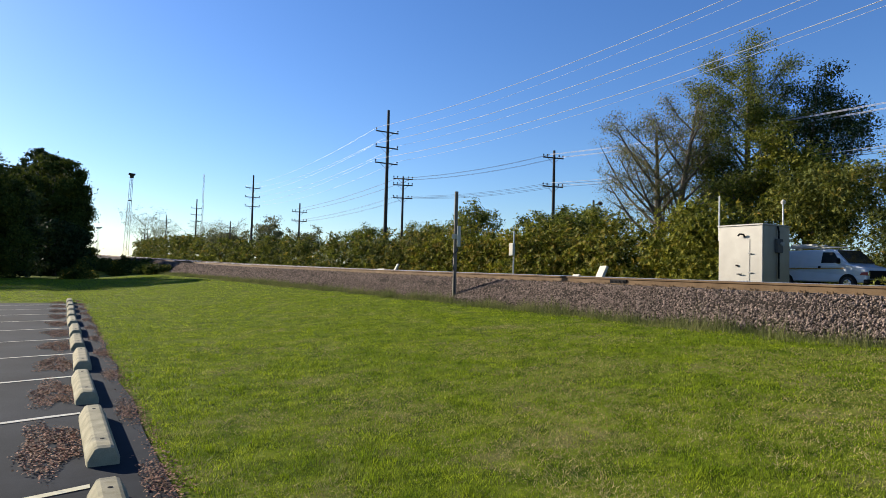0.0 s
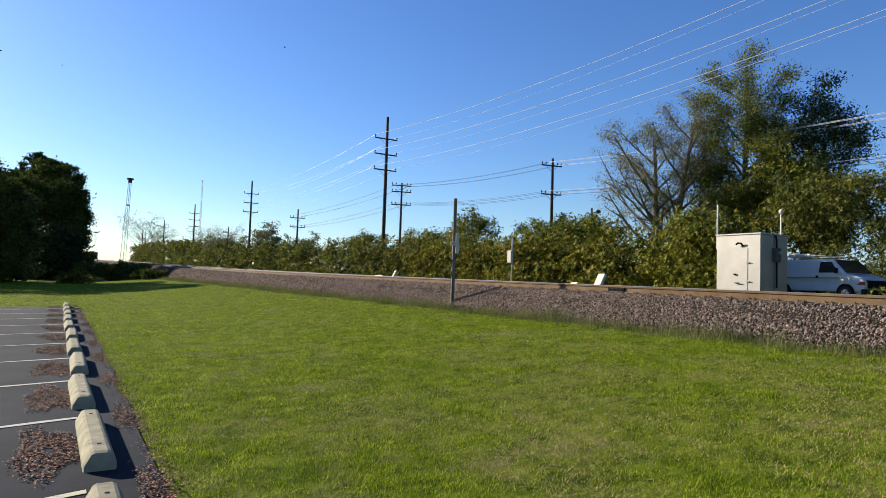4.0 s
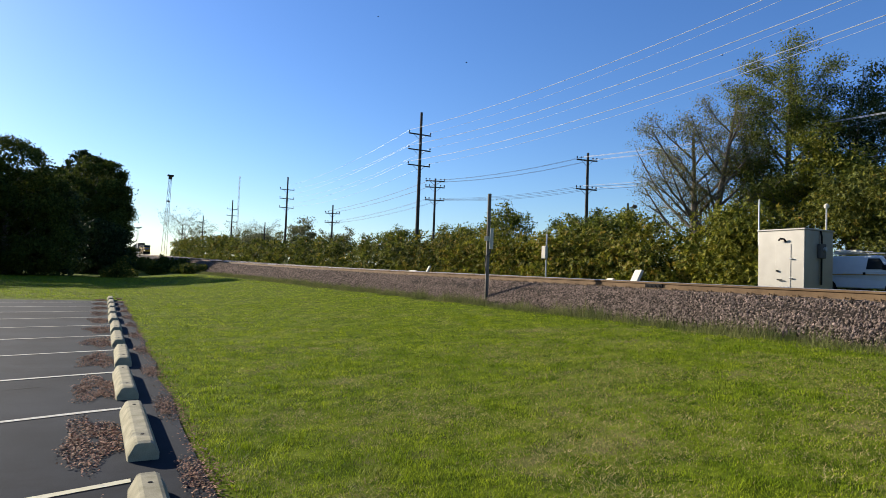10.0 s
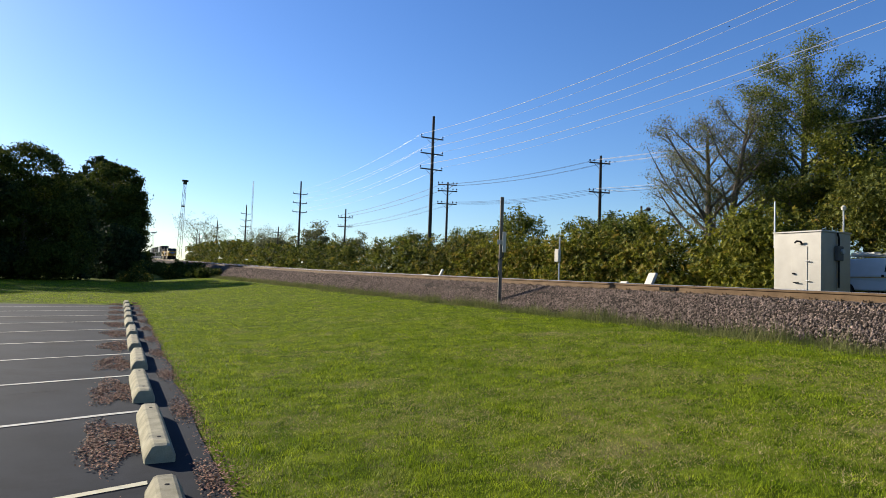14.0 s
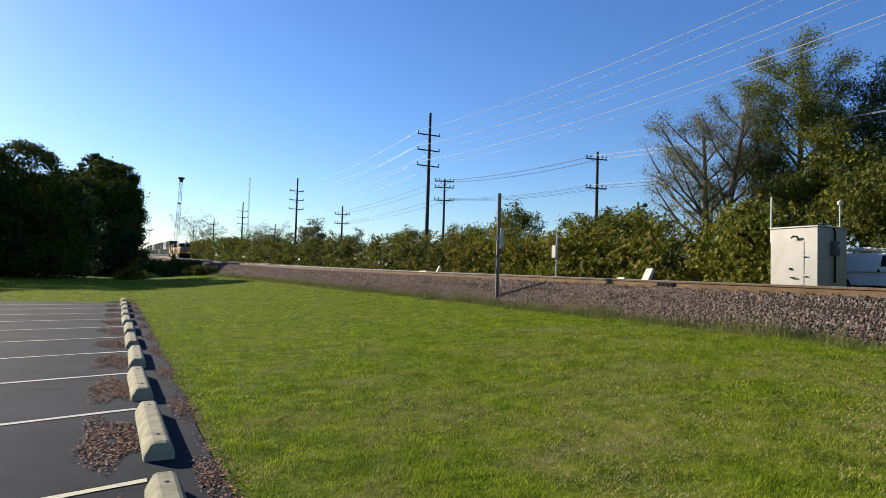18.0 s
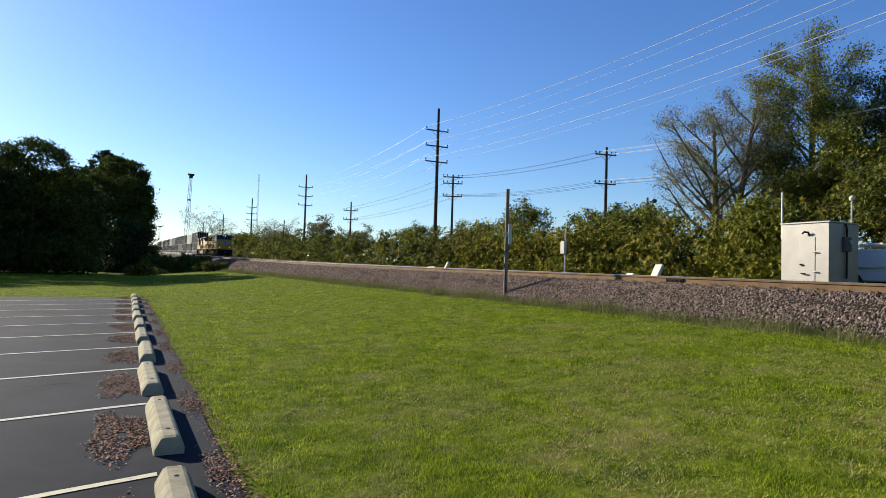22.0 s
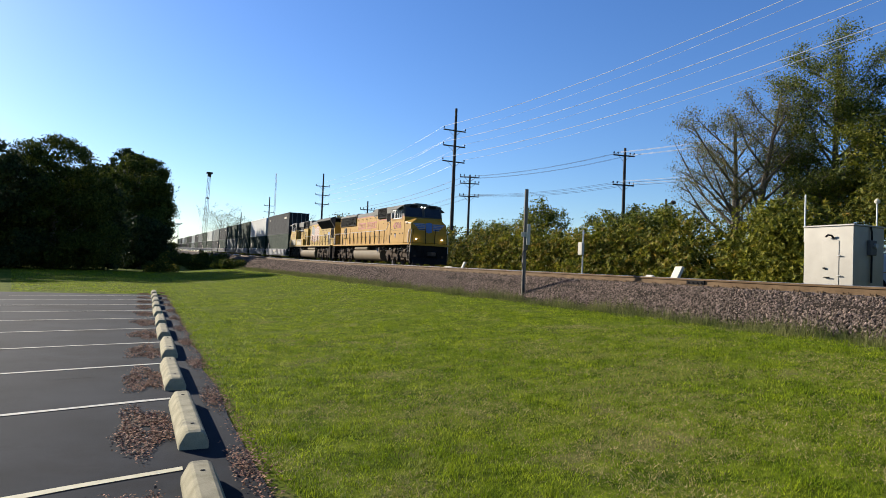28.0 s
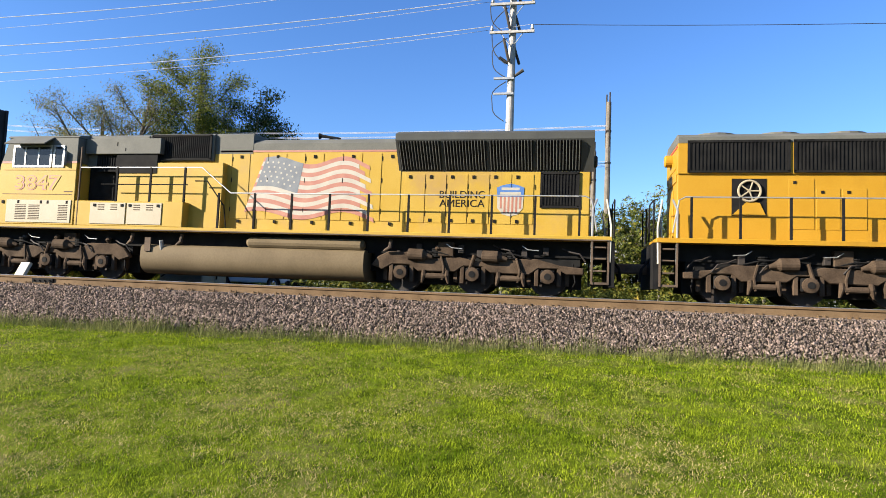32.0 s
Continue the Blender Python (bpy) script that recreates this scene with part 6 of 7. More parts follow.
        for y0, y1, z0, z1 in ((-18.05, -17.45, 1.95, 3.25), (-17.40, -16.85, 1.95, 3.0), (-16.80, -16.25, 1.95, 3.0), (-9.2, -8.5, 1.9, 2.75), (-6.6, -5.9, 1.75, 3.2), (-8.3, -7.3, 1.9, 3.4)):
            d = part("access_panel", Geo().box(side * (H + 0.007) - 0.007, side * (H + 0.007) + 0.007, y0, y1, z0, z1), Y, t, bevel=0.004)
            if flared and y0 < -16:
                bpy.data.objects.remove(d)
                continue
            part("latch", Geo().box(side * (H + 0.02) - 0.012, side * (H + 0.02) + 0.012, y0 + 0.1, y0 + 0.17, z1 - 0.12, z1 - 0.05), M_BLACK, d)
        if flared:
            for i in range(6):
                y = -19.25 + 0.62 * i
                d = part("hood_door", Geo().box(side * (H + 0.008) - 0.008, side * (H + 0.008) + 0.008, y + 0.012, y + 0.608, 1.96, 3.36), Y, t, bevel=0.004)
                for z in (1.99, 3.24):
                    part("latch", Geo().box(side * (H + 0.025) - 0.014, side * (H + 0.025) + 0.014, y + 0.42, y + 0.50, z, z + 0.09), M_BLACK, d)
                for z in (2.15, 2.95):
                    part("hinge", Geo().box(side * (H + 0.022) - 0.008, side * (H + 0.022) + 0.008, y - 0.01, y + 0.01, z, z + 0.14), M_BLACK, d)
        # walkway handrail
        y = -20.5
        posts = []
        while y < -5.3:
            posts.append(y)
            y += 1.17
        for i, y in enumerate(posts):
            raised = flared and side < 0 and y > -9.4
            part("handrail_post", Geo().box(side * 1.50 - 0.022, side * 1.50 + 0.022, y - 0.03, y + 0.03, 2.38 if raised else 1.60, 3.45 if raised else 2.68), M_BLACK, t)
        rise = [(-10.35, 2.68), (-9.35, 3.45), (-5.1, 3.45)] if flared and side < 0 else [(-6.1, 2.68), (-5.35, 3.3), (-5.1, 3.3)]
        part("handrail", Geo().tube([(side * 1.50, -20.95, 1.75), (side * 1.50, -20.8, 2.6), (side * 1.50, -20.65, 2.68)] + [(side * 1.50, a, b) for a, b in rise], 0.02, 6), M_STEEL, t, "bare steel handrail")
        if flared and side < 0:
            part("mid_rail", Geo().tube([(-1.50, -8.9, 2.92), (-1.50, -5.9, 2.92)], 0.018, 6), M_BLACK, t)
            part("stair_rail", Geo().tube([(-1.42, -10.2, 1.65), (-1.42, -10.1, 2.3), (-1.42, -9.5, 3.05), (-1.42, -9.1, 3.05)], 0.02, 6), M_BLACK, t)
        part("door_post", Geo().tube([(side * 1.50, -5.12, 1.62), (side * 1.50, -5.12, 4.1)], 0.03, 6), M_DIRT, t)
        # fuel tank, reservoir
        part("air_reservoir", Geo().tube([(side * 1.22, -14.5, 1.24), (side * 1.22, -14.42, 1.24), (side * 1.22, -10.95, 1.24), (side * 1.22, -10.85, 1.24)], [0.10, 0.175, 0.175, 0.10], 14), M_TANK, t, "dusty brown air reservoir")
        part("filler_cap", Geo().tube([(side * 1.38, -8.1, 0.95), (side * 1.45, -8.1, 1.22)], [0.06, 0.06], 8), M_STEEL, t)
        part("gauge", Geo().box(side * 1.45 - 0.02, side * 1.45 + 0.02, -7.75, -7.55, 0.88, 1.30), M_DIRT, t)
        for yy in (-8.7, -7.0, -15.3):
            part("valve", Geo().tube([(side * 1.30, yy, 1.42), (side * 1.36, yy, 1.20), (side * 1.28, yy + 0.2, 1.10)], [0.05, 0.06, 0.03], 7), M_DIRT, t)
        # steps at the ends
        for ye, d in ((-1.0, 1), (-21.2, -1)):
            st = part("step_well", Geo().box(side * 1.05 if side > 0 else -1.5, 1.5 if side > 0 else -1.05, ye - 0.32 if d > 0 else ye - 0.05, ye + 0.05 if d > 0 else ye + 0.32, 0.36, 0.42), M_DIRT, t, "grimy boarding steps")
            for z in (0.70, 1.02, 1.32):
                part("step", Geo().box(min(side * 1.12, side * 1.5), max(side * 1.12, side * 1.5), ye - 0.3 if d > 0 else ye, ye if d > 0 else ye + 0.3, z, z + 0.035), M_DIRT, st)
            for yy in (ye - 0.36 * d, ye + 0.06 * d):
                part("step_side", Geo().box(min(side * 1.47, side * 1.53), max(side * 1.47, side * 1.53), yy - 0.025, yy + 0.025, 0.36, 1.55), M_DIRT, st)
            part("grab_rail", Geo().tube([(side * 1.5, ye - 0.36 * d, 0.95), (side * 1.5, ye - 0.36 * d, 2.35), (side * 1.45, ye - 0.25 * d, 2.62)], 0.03, 6), M_STEEL, t, "pale steel grab rail")
            part("grab_rail", Geo().tube([(side * 1.5, ye + 0.10 * d, 0.95), (side * 1.5, ye + 0.12 * d, 1.9), (side * 1.4, ye + 0.0 * d, 2.62)], 0.024, 6), M_WHITE, t, "white grab rail")
    side_arc = [(1.44 - 0.42 * (1 - math.cos(w)), 0.68 - 0.46 * math.sin(w)) for w in [math.pi / 2 * i / 8 for i in range(9)]]
    ring = [(1.25, 1.10), (1.36, 1.07), (1.42, 1.0)] + side_arc
    loop = ring + [(-x, z) for x, z in ring[::-1]]
    k = len(loop)
    tank = Geo()
    for y in (-14.55, -7.4):
        tank.add([(x, y, z) for x, z in loop], [tuple(range(k))])
    tank.add([(x, y, z) for y in (-14.55, -7.4) for x, z in loop], [(i, (i + 1) % k, k + (i + 1) % k, k + i) for i in range(k)])
    tank = tank.mesh("fuel_tank")
    for f in tank.polygons:
        f.use_smooth = len(f.vertices) == 4
    part("fuel_tank", tank, M_TANK, t, "dusty brown fuel tank")
    # radiators
    if flared:
        for side in (-1, 1):
            part("radiator_flare", Geo().prism([(side * H, 3.44), (side * 1.50, 4.24), (side * 1.50, 4.42), (side * H, 4.50)], "y", -20.85, -15.35), M_ROOF, t, "dark grey flared radiator housing")
            for i in range(4):
                y0 = -20.5 + 1.29 * i
                g = Geo()
                g.v = [(side * (H + 0.03), y0, 3.47), (side * (H + 0.03), y0 + 1.2, 3.47), (side * 1.52, y0 + 1.2, 4.20), (side * 1.52, y0, 4.20), (side * (H - 0.05), y0, 3.5), (side * (H - 0.05), y0 + 1.2, 3.5), (side * 1.42, y0 + 1.2, 4.22), (side * 1.42, y0, 4.22)]
                g.f = [(0, 1, 2, 3), (4, 5, 6, 7), (0, 1, 5, 4), (1, 2, 6, 5), (2, 3, 7, 6), (3, 0, 4, 7)]
                gr = part("radiator_grille", g, M_BLACK, t, "black radiator grille")
                sl = Geo()
                for j in range(14):
                    a = y0 + 0.04 + 1.12 * j / 13
                    sl.tube([(side * (H + 0.045), a, 3.49), (side * 1.53, a, 4.19)], 0.016, 4)
                tagged(part("slats", sl, M_ROOF, gr), kind="stuff")
            grille("low_grille", 0.9, H + 0.02, -20.45, -19.45, 2.46, 3.40, t, 12, side)
        part("radiator_roof", Geo().prism([(-1.5, 4.42), (1.5, 4.42), (1.2, 4.54), (-1.2, 4.54)], "y", -20.85, -15.35), M_ROOF, t, "dark grey radiator roof")
    else:
        part("radiator_housing", Geo().box(-H - 0.05, H + 0.05, -20.77, -15.5, 3.38, 4.20), Y, t, "yellow radiator housing", bevel=0.01)
        part("radiator_roof", Geo().prism([(-H - 0.05, 4.20), (H + 0.05, 4.20), (H + 0.05, 4.38), (0.85, 4.47), (-0.85, 4.47), (-H - 0.05, 4.38)], "y", -20.77, -15.5), M_GREY, t, "grey radiator roof", bevel=0.01)
        part("end_stripe", Geo().box(-0.95, 0.95, -20.778, -20.765, 4.10, 4.16), RED, t, "red pinstripe across the end")
        for side in (-1, 1):
            grille("radiator_grille", 0.9, H + 0.06, -20.50, -18.06, 3.44, 4.24, t, 26, side, "black radiator grille")
            grille("radiator_grille", 0.9, H + 0.06, -17.92, -15.60, 3.44, 4.24, t, 26, side, "black radiator grille")
    for yy in (-19.7, -18.1, -16.5):
        part("fan_cowl", Geo().tube([(0, yy, 4.44), (0, yy, 4.58), (0, yy, 4.60)], [0.66, 0.64, 0.5], 20), M_GREY, t, "round radiator fan cowl")
    for side in (-1, 1):
        if flared:
            continue
        fn = part("hand_brake", Geo().box(side * (H + 0.006) - 0.008, side * (H + 0.006) + 0.008, -19.42, -18.58, 2.28, 3.26), M_BLACK, t, "dark recess with the hand brake wheel")
        ring = [(side * (H + 0.06), -19.0 + 0.27 * math.cos(w), 2.93 + 0.27 * math.sin(w)) for w in [2 * math.pi * i / 20 for i in range(21)]]
        part("brake_wheel", Geo().tube(ring, 0.03, 6), M_CREAM, fn, "cream spoked hand brake wheel")
        for i in range(5):
            w = 2 * math.pi * i / 5
            part("spoke", Geo().tube([(side * (H + 0.06), -19.0, 2.93), (side * (H + 0.06), -19.0 + 0.27 * math.cos(w), 2.93 + 0.27 * math.sin(w))], 0.02, 5), M_CREAM, fn)
        part("brake_housing", Geo().prism([(-19.42, 2.29), (-18.60, 2.29), (-18.75, 2.62), (-19.05, 2.66)], "x", side * (H + 0.01), side * (H + 0.05)), Y, fn)
    # ends
    part("rear_headlight", Geo().tube([(0, -20.70, 3.92), (0, -20.95, 3.92), (0, -20.98, 3.92)], [0.17, 0.17, 0.13], 16), M_YELLOW if not flared else M_ROOF, t, "unlit round rear headlight housing")
    part("rear_door", Geo().box(-0.32, 0.32, -20.79, -20.755, 1.66, 3.05), Y, t, "yellow rear hood door", bevel=0.01)
    for z in (3.2, 3.55):
        part("rear_panel", Geo().box(-0.75, 0.75, -20.785, -20.76, z, z + 0.28), Y, t, bevel=0.02)
    part("pilot", Geo().prism([(-1.45, 0.16), (1.45, 0.16), (1.50, 0.55), (1.50, 1.45), (-1.50, 1.45), (-1.50, 0.55)], "y", -1.06, -0.92), M_BLACK, t, "black front pilot plate")
    part("plough", Geo().prism([(-1.06, 0.75), (-0.55, 0.14), (-0.62, 0.14), (-1.06, 0.6)], "x", -1.35, 1.35), M_BLACK, t, "black plough blade")
    part("front_deck", Geo().box(-1.5, 1.5, -1.3, -0.72, 1.46, 1.60), M_YELLOW, t, "yellow front platform")
    part("rear_plate", Geo().box(-1.5, 1.5, -21.42, -21.28, 0.3, 1.5), M_BLACK, t)
    for y0, y1 in ((-1.0, 0.0), (-22.2, -21.3)):
        part("coupler", Geo().box(-0.15, 0.15, y0, y1, 0.72, 1.0), M_DIRT, t, "rusty knuckle coupler", bevel=0.04)
    for ye in (-0.78, -21.4):
        part("end_rail", Geo().tube([(-1.35, ye, 1.6), (-1.35, ye, 2.62), (-0.4, ye, 2.62), (-0.35, ye, 1.6)], 0.022, 6), M_BLACK, t)
        part("end_rail", Geo().tube([(1.35, ye, 1.6), (1.35, ye, 2.62), (0.4, ye, 2.62), (0.35, ye, 1.6)], 0.022, 6), M_BLACK, t)
        for s in (-0.55, -0.35, 0.35, 0.55):
            part("air_hose", Geo().tube([(s, ye, 1.1), (s * 1.05, ye + (0.2 if ye > -5 else -0.2), 0.85), (s, ye + (0.25 if ye > -5 else -0.25), 0.5)], 0.03, 6), M_BLACK, t)
    truck(t, -3.9, False)
    truck(t, -17.65, True)
    return t


def finish_first(t):
    for side in (-1, 1):
        # the road's name as plain letter-sized red outlines
        y = 0.0
        widths = [0.40, 0.42, 0.12, 0.46, 0.42, -0.26, 0.36, 0.42, 0.42, 0.12, 0.34, 0.12, 0.42]
        total = sum(abs(w) for w in widths) + 0.075 * (len(widths) - 1)
        k = 4.98 / total
        for w in widths:
            if w > 0:
                a0 = -14.93 + y if side > 0 else -9.95 - y - w * k
                a1 = a0 + w * k
                b = 0.085 if w > 0.2 else w * k / 2 - 0.005
                g = Geo()
                for p, q, r, s in ((a0, a1, 3.00, 3.00 + b), (a0, a1, 3.57 - b, 3.57), (a0, a0 + b, 3.0 + b, 3.57 - b), (a1 - b, a1, 3.0 + b, 3.57 - b)):
                    g.box(side * 0.969 - 0.004, side * 0.969 + 0.004, p, q, r, s)
                part("name_block", g, M_RED, t, "plain red painted block")
            y += (abs(w) + 0.075) * k


def finish_second(t):
    for side in (-1, 1):
        yq = lambda s: -(LOCO_LEN - s)
        flag_mural(side, 0.972, yq(11.45) if side < 0 else yq(7.55), yq(7.55) if side < 0 else yq(11.45), 1.90, 3.98, t)
        for row, word in ((2.68, "BUILDING"), (2.43, "AMERICA")):
            lettering("slogan", word, 0.30, side, 0.970, yq(5.62), yq(4.32), row, M_BLACK, t, "dark painted slogan")
        shield(side, 0.972, yq(3.6), 2.18, 0.74, 0.92, t)
    # raised side walkway with battery boxes on one side
    part("battery_box", Geo().box(-1.52, -0.96, -8.8, -5.02, 1.622, 2.40), M_YELLOW_FADED, t, "faded yellow battery box", bevel=0.015)
    for y0, y1 in ((-8.1, -6.9), (-6.85, -5.6)):
        d = part("battery_door", Geo().box(-1.545, -1.515, y0, y1, 1.68, 2.34), M_CREAM, t, "cream louvred battery door", bevel=0.006)
        for a in (0.3, 0.75):
            for z in (2.12, 2.19, 2.26):
                part("louvre", Geo().box(-1.555, -1.54, y0 + a, y0 + a + 0.22, z, z + 0.025), M_DIRT, d)
        for a in (0.08, 1.05):
            part("latch", Geo().box(-1.565, -1.54, y0 + a, y0 + a + 0.08, 2.22, 2.30), M_BLACK, d)
    for y0, y1 in ((-4.9, -2.5),):
        d = part("cab_door_panel", Geo().box(-1.552, -1.532, y0, y1, 1.68, 2.40), M_CREAM, t, "cream vented cab side panel", bevel=0.006)
        for a, b in ((0.12, 0.45), (1.15, 1.55), (1.65, 2.05)):
            for j in range(9):
                part("louvre", Geo().box(-1.562, -1.548, y0 + a, y0 + b, 1.78 + 0.055 * j, 1.80 + 0.055 * j), M_DIRT, d)
    # Black sheet on the set-back hood side, drawn where the cab's shadow falls.
    part("recess", Geo().box(-0.985, -0.9, -6.18, -5.03, 2.41, 3.93), M_BLACK, t, "black sheet for the cab shadow on the set-back hood side")
    part("equipment_box", Geo().box(-1.20, -0.94, -9.87, -6.2, 1.64, 3.66), M_YELLOW_FADED, t, "faded yellow equipment box behind the cab", bevel=0.015)
    part("recess", Geo().box(-1.215, -0.9, -7.6, -6.15, 3.32, 3.93), M_BLACK, t, "dark air intake behind the cab")
    part("upper_panel", Geo().prism([(-7.72, 3.93), (-5.03, 3.93), (-5.03, 4.42), (-7.72, 4.42)], "x", -1.26, -0.9), M_GREY, t, "grey upper panel behind the cab", bevel=0.01)
    for z0, za, zb in ((-6.5, 4.02, 4.12), (-6.2, 4.18, 4.3)):
        part("stencil_bar", Geo().box(-1.266, -1.258, z0, z0 + 0.03, za, zb), M_BLACK, t)
    return t


def container(name, length, m1, label):
    """A corrugated container with corner posts, rails and end doors; stands on z = 0."""
    t = thing("container", label, "container", group="containers on the train")
    h, w = 2.86, 1.29
    part("shell", Geo().box(-w, w, -length / 2, length / 2, 0.02, h - 0.02), m1, t)
    ribs = Geo()
    n = int(length / 0.55)
    for i in range(n):
        y = -length / 2 + 0.3 + (length - 0.6) * i / (n - 1)
        for s in (-1, 1):
            ribs.box(s * w - 0.02, s * w + 0.02, y - 0.06, y + 0.06, 0.14, h - 0.14)
    tagged(part("side_ribs", ribs, m1, t), kind="stuff")
    for s in (-1, 1):
        for y in (-length / 2, length / 2):
            part("corner_post", Geo().box(s * w - 0.06, s * w + 0.04, y - 0.05, y + 0.05, 0, h), m1, t)
        part("top_rail", Geo().box(s * w - 0.05, s * w + 0.035, -length / 2, length / 2, h - 0.12, h), m1, t)
        part("bottom_rail", Geo().box(s * w - 0.05, s * w + 0.035, -length / 2, length / 2, 0, 0.12), m1, t)
    for s in (-0.9, -0.3, 0.3, 0.9):
        part("lock_rod", Geo().tube([(s, length / 2 + 0.03, 0.1), (s, length / 2 + 0.03, h - 0.1)], 0.025, 5), M_STEEL, t)
    return t


def well_car():
    t = thing("well_car", "grey articulated well car, ribbed side sills, on grimy trucks", "freight car", group="well cars of the train")
    L = CAR_LEN
    for s in (-1, 1):
        part("side_sill", Geo().prism([(-L + 1.0, 1.05), (-L + 1.6, 0.42), (-1.6, 0.42), (-1.0, 1.05), (-1.0, 1.22), (-L + 1.0, 1.22)], "x", s * 1.36, s * 1.48), M_WELL, t, bevel=0.01)
        for i in range(15):
            y = -L + 1.9 + (L - 3.8) * i / 14
            part("sill_rib", Geo().box(min(s * 1.48, s * 1.54), max(s * 1.48, s * 1.54), y - 0.05, y + 0.05, 0.46, 1.18), M_WELL, t)
        part("lettering_bar", Geo().box(s * 1.545 - 0.004, s * 1.545 + 0.004, -L / 2 - 1.2, -L / 2 + 0.6, 0.8, 0.98), M_WHITE, t, "pale stencilled bar")
    part("well_floor", Geo().box(-1.36, 1.36, -L + 1.4, -1.4, 0.30, 0.42), M_WELL, t)
    for y0, y1 in ((-L, -L + 1.3), (-1.3, 0.0)):
        part("end_platform", Geo().box(-1.25, 1.25, y0 + 0.05, y1 - 0.05, 0.98, 1.14), M_WELL, t)
    for yc in (-L,):
        for s in (-1, 1):
            fr = part("truck_frame", Geo().prism([(yc - 1.2, 0.38), (yc - 0.9, 0.62), (yc - 0.3, 0.78), (yc + 0.3, 0.78), (yc + 0.9, 0.62), (yc + 1.2, 0.38), (yc + 0.5, 0.34), (yc - 0.5, 0.34)], "x", s * 0.98 - 0.08, s * 0.98 + 0.08), M_DIRT, t, bevel=0.02)
            for k in (-0.9, 0.9):
                part("wheel", Geo().tube([(s * 0.69, yc + k, 0.46), (s * 0.72, yc + k, 0.46), (s * 0.73, yc + k, 0.46), (s * 0.83, yc + k, 0.46)], [0.485, 0.485, 0.46, 0.455], 20), M_DIRT, t)
                part("bearing_cap", Geo().tube([(s * 1.04, yc + k, 0.46), (s * 1.14, yc + k, 0.46)], 0.12, 10), M_DIRT, fr)
            part("spring_group", Geo().box(s * 0.98 - 0.1, s * 0.98 + 0.1, yc - 0.22, yc + 0.22, 0.36, 0.62), M_BLACK, fr)
    return t


lead = loco("4706", False, "yellow and grey diesel freight locomotive, headlights lit, leading the train")
finish_first(lead)
second = loco("3847", True, "faded yellow locomotive with a painted flag, coupled cab to the rear")
finish_second(second)
TRAIN = [(lead, 0.0, 0.0, LOCO_LEN, False), (second, LOCO_LEN - 0.6, 0.0, LOCO_LEN, True)]
CAR = well_car()
BOX_LABELS = {
    "dark": (M_CONT_DARK, "charcoal corrugated container stacked on a well car"),
    "green": (M_CONT_GREEN, "dark green corrugated container on a well car"),
    "white": (M_CONT_WHITE, "off-white corrugated container stacked on a well car"),
    "grey": (M_CONT_GREY, "grey-green corrugated container stacked on a well car"),
}
BOX = {k: container(k, 16.15, m_, lb) for k, (m_, lb) in BOX_LABELS.items()}
for s in (-1, 1):
    for k, (a, b) in enumerate(((4.8, 5.9), (6.1, 6.5), (-6.6, -6.1))):
        part("lettering_bar", Geo().box(s * 1.315 - 0.004, s * 1.315 + 0.004, a, b, 2.05, 2.30), M_WHITE_FADED, BOX["dark"], "plain white painted bar")
    part("lettering_bar", Geo().box(s * 1.315 - 0.004, s * 1.315 + 0.004, -6.9, -6.1, 0.5, 1.7), M_WHITE_FADED, BOX["green"], "plain white painted patch")
STACKS = ["green dark", "green white", "green green", "grey green", "green dark", "dark grey", "green white", "green green", "dark grey", "green dark", "grey white", "green dark", "dark green", "green grey", "green white", "dark dark", "green grey", "green green"]
used = set()
for i, kinds in enumerate(STACKS):
    back = 2 * LOCO_LEN - 0.6 + CAR_LEN * i
    car = CAR if i == 0 else copy_thing(CAR, Matrix())
    TRAIN.append((car, back, 0.0, CAR_LEN, False))
    for j, kind in enumerate(kinds.split()):
        box = copy_thing(BOX[kind], Matrix()) if kind in used else BOX[kind]
        used.add(kind)
        TRAIN.append((box, back, 0.425 + 2.90 * j, CAR_LEN, None))


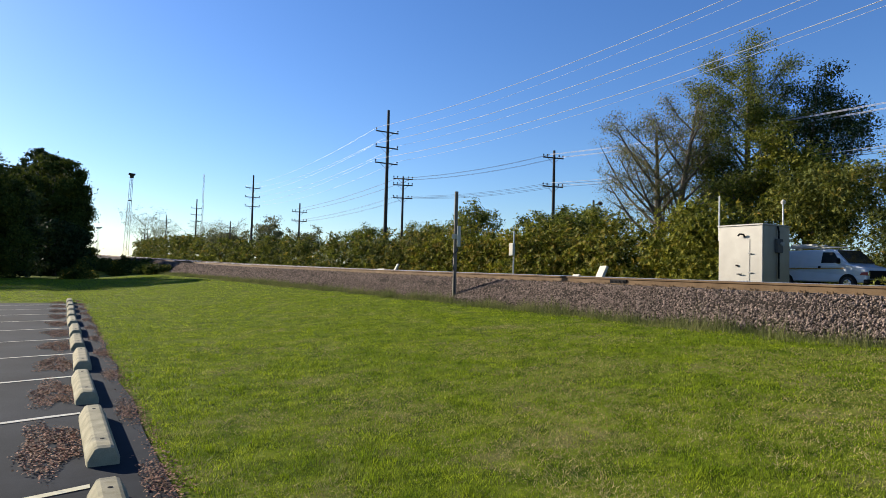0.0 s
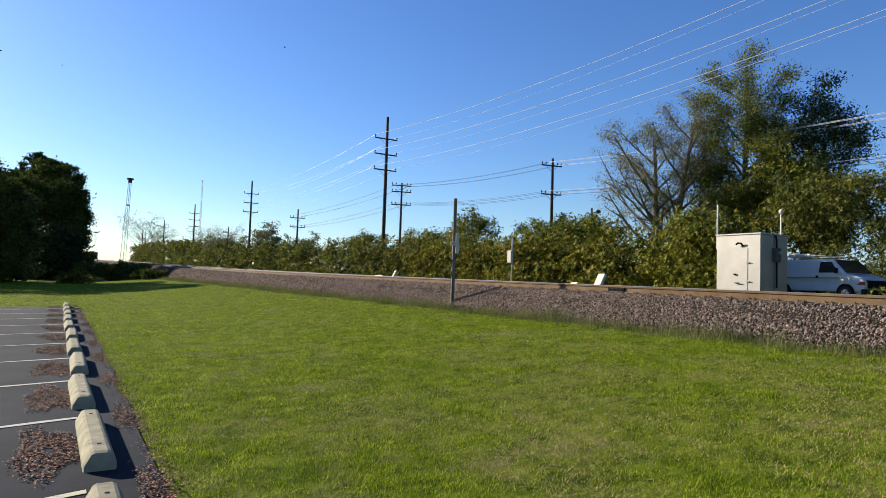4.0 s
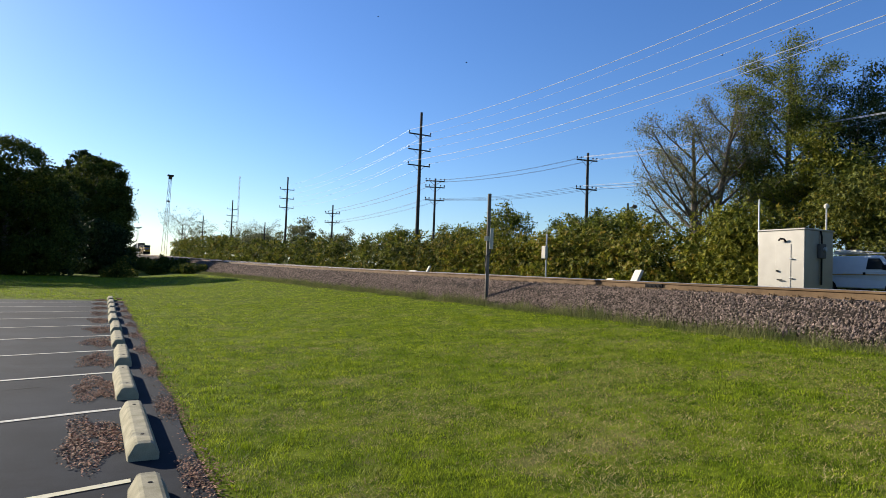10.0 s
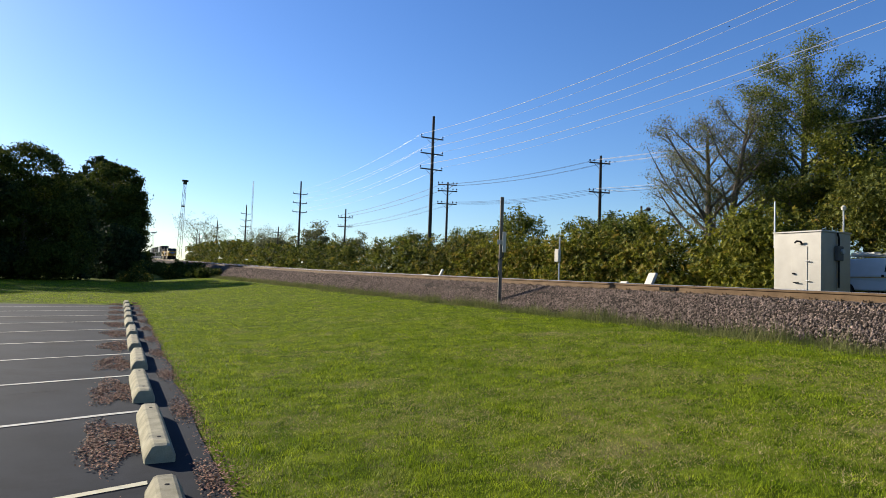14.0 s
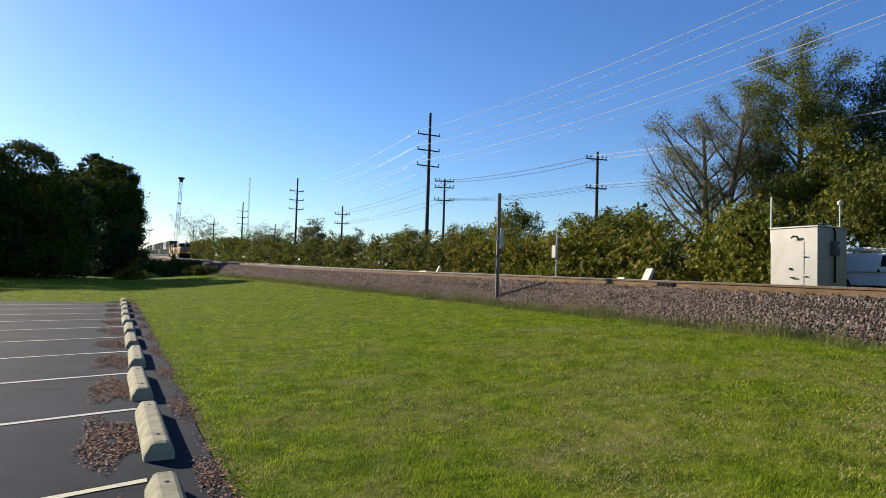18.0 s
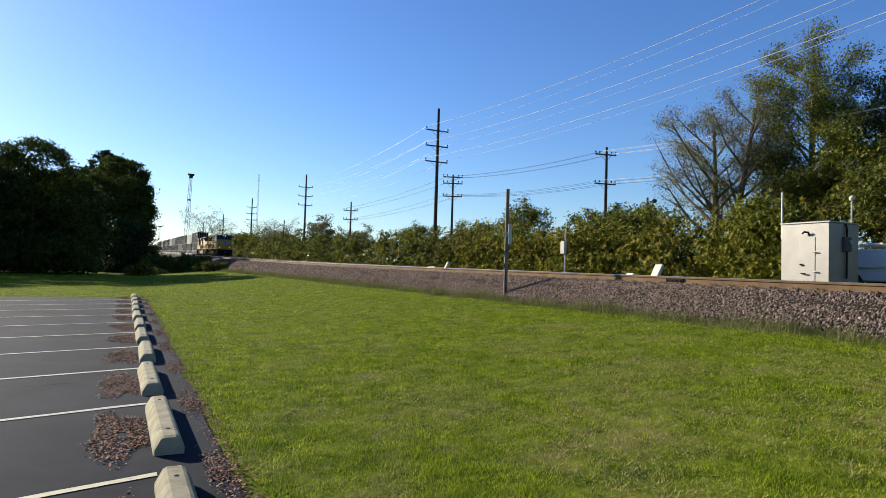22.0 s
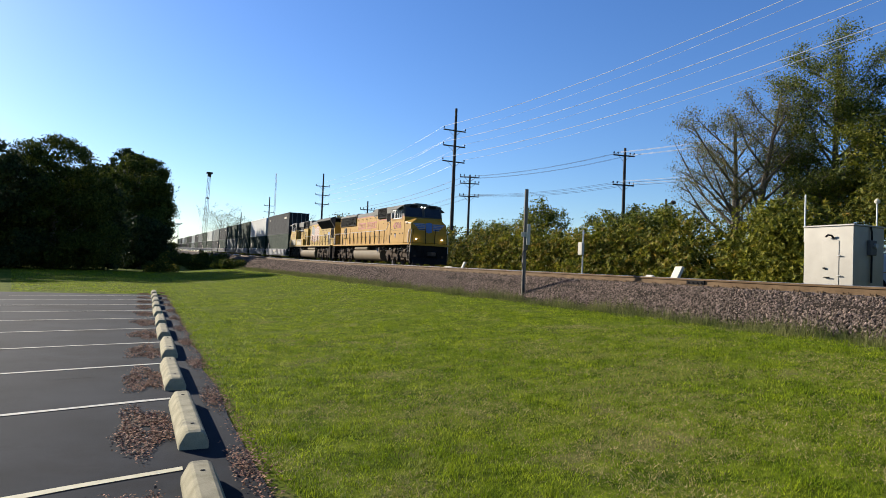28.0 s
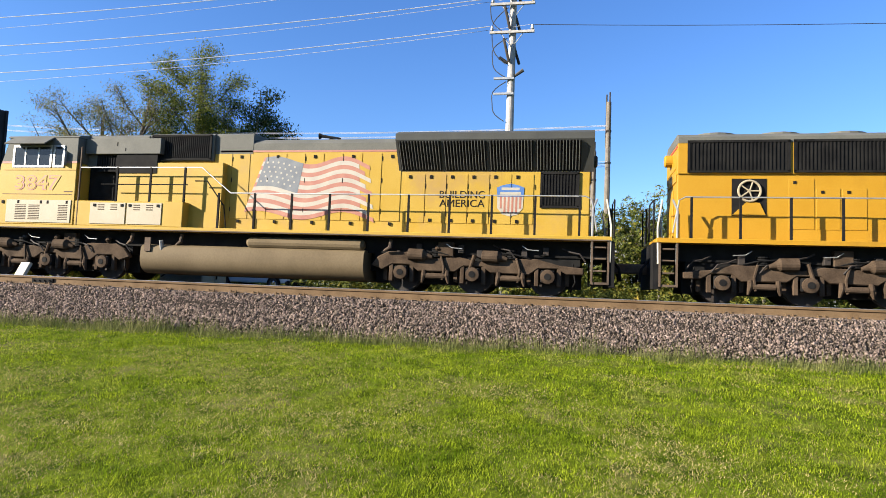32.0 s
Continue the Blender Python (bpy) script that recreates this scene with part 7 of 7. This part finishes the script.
def bird():
    t = thing("bird", "small dark bird in flight, wings spread", "bird", group="birds over the line")
    part("body", Geo().tube([(0, -0.10, 0), (0, -0.05, 0.006), (0, 0.024, 0.009), (0, 0.066, 0.012), (0, 0.09, 0.006)], [0.006, 0.024, 0.03, 0.018, 0.004], 8), M_BLACK, t)
    for s in (-1, 1):
        part("wing", Geo().add([(s * 0.02, 0.04, 0.02), (s * 0.10, 0.055, 0.055), (s * 0.18, 0.0, 0.03), (s * 0.09, -0.02, 0.05), (s * 0.02, -0.03, 0.02), (s * 0.09, 0.012, 0.06)], [(0, 1, 5), (1, 2, 5), (2, 3, 5), (3, 4, 5), (4, 0, 5), (0, 4, 3), (0, 3, 1), (1, 3, 2)]), M_BLACK, t)
    part("tail", Geo().add([(-0.012, -0.085, 0.0), (0.012, -0.085, 0.0), (0.03, -0.145, 0.0), (-0.03, -0.145, 0.0), (0, -0.115, 0.008)], [(0, 1, 4), (1, 2, 4), (2, 3, 4), (3, 0, 4), (0, 3, 2, 1)]), M_BLACK, t)
    return t


# each bird: seconds and places on its way
FLIGHTS = [
    [(0, 110, 0, 24), (6, 60, 32, 22.5), (9, 31.8, 50.9, 24), (10, 22, 55.8, 26.4), (13, -12, 66, 31), (32, -160, 110, 45)],
    [(0, -60, 110, 26), (6, 21, 66, 24), (9, 41.2, 43.6, 23.1), (10, 47.2, 37.1, 22.2), (13, 62, 15, 23), (32, 160, -120, 40)],
    [(0, -20, 120, 30), (6, 34, 50, 25.5), (9, 46.1, 38.5, 23.7), (10, 49.4, 34, 22.9), (13, 60, 20, 24), (32, 150, -110, 40)],
    [(0, -40, 84, 24), (6, 8.5, 63, 21), (9, 24.5, 54.8, 21.5), (10, 29.8, 52.1, 22.4), (13, 46, 44, 26), (32, 150, -10, 50)],
]
BIRDS = [bird()]
for _ in FLIGHTS[1:]:
    BIRDS.append(copy_thing(BIRDS[0], Matrix()))


def motions():
    """The train runs down the far track at an even pace."""
    for ob, back, up, length, turned in TRAIN:
        rows = []
        for k in range(33):
            t = 1.0 * k
            y = FRONT_31 + SPEED * (31.0 - t) + 0.1 * max(0.0, t - 30.0) ** 2 + back
            za, zb = rail_z(y), rail_z(y + length)
            tilt = math.degrees(math.atan2(zb - za, length))
            if turned is None:
                m = pose(TRACK_2, y, za, -tilt, 0, 180) @ pose(0, -length / 2, up)
            elif turned:
                m = pose(TRACK_2, y + length, zb, tilt, 0, 0)
            else:
                m = pose(TRACK_2, y, za, -tilt, 0, 180)
            rows.append((t, m))
        walk(ob, rows)
    for ob, way in zip(BIRDS, FLIGHTS):
        (_, x0, y0, _), (_, x1, y1, _) = way[2], way[3]
        turn = math.degrees(math.atan2(-(x1 - x0), y1 - y0))
        walk(ob, [(t, pose(x, y, z, 4, 0, turn)) for t, x, y, z in way])


motions()
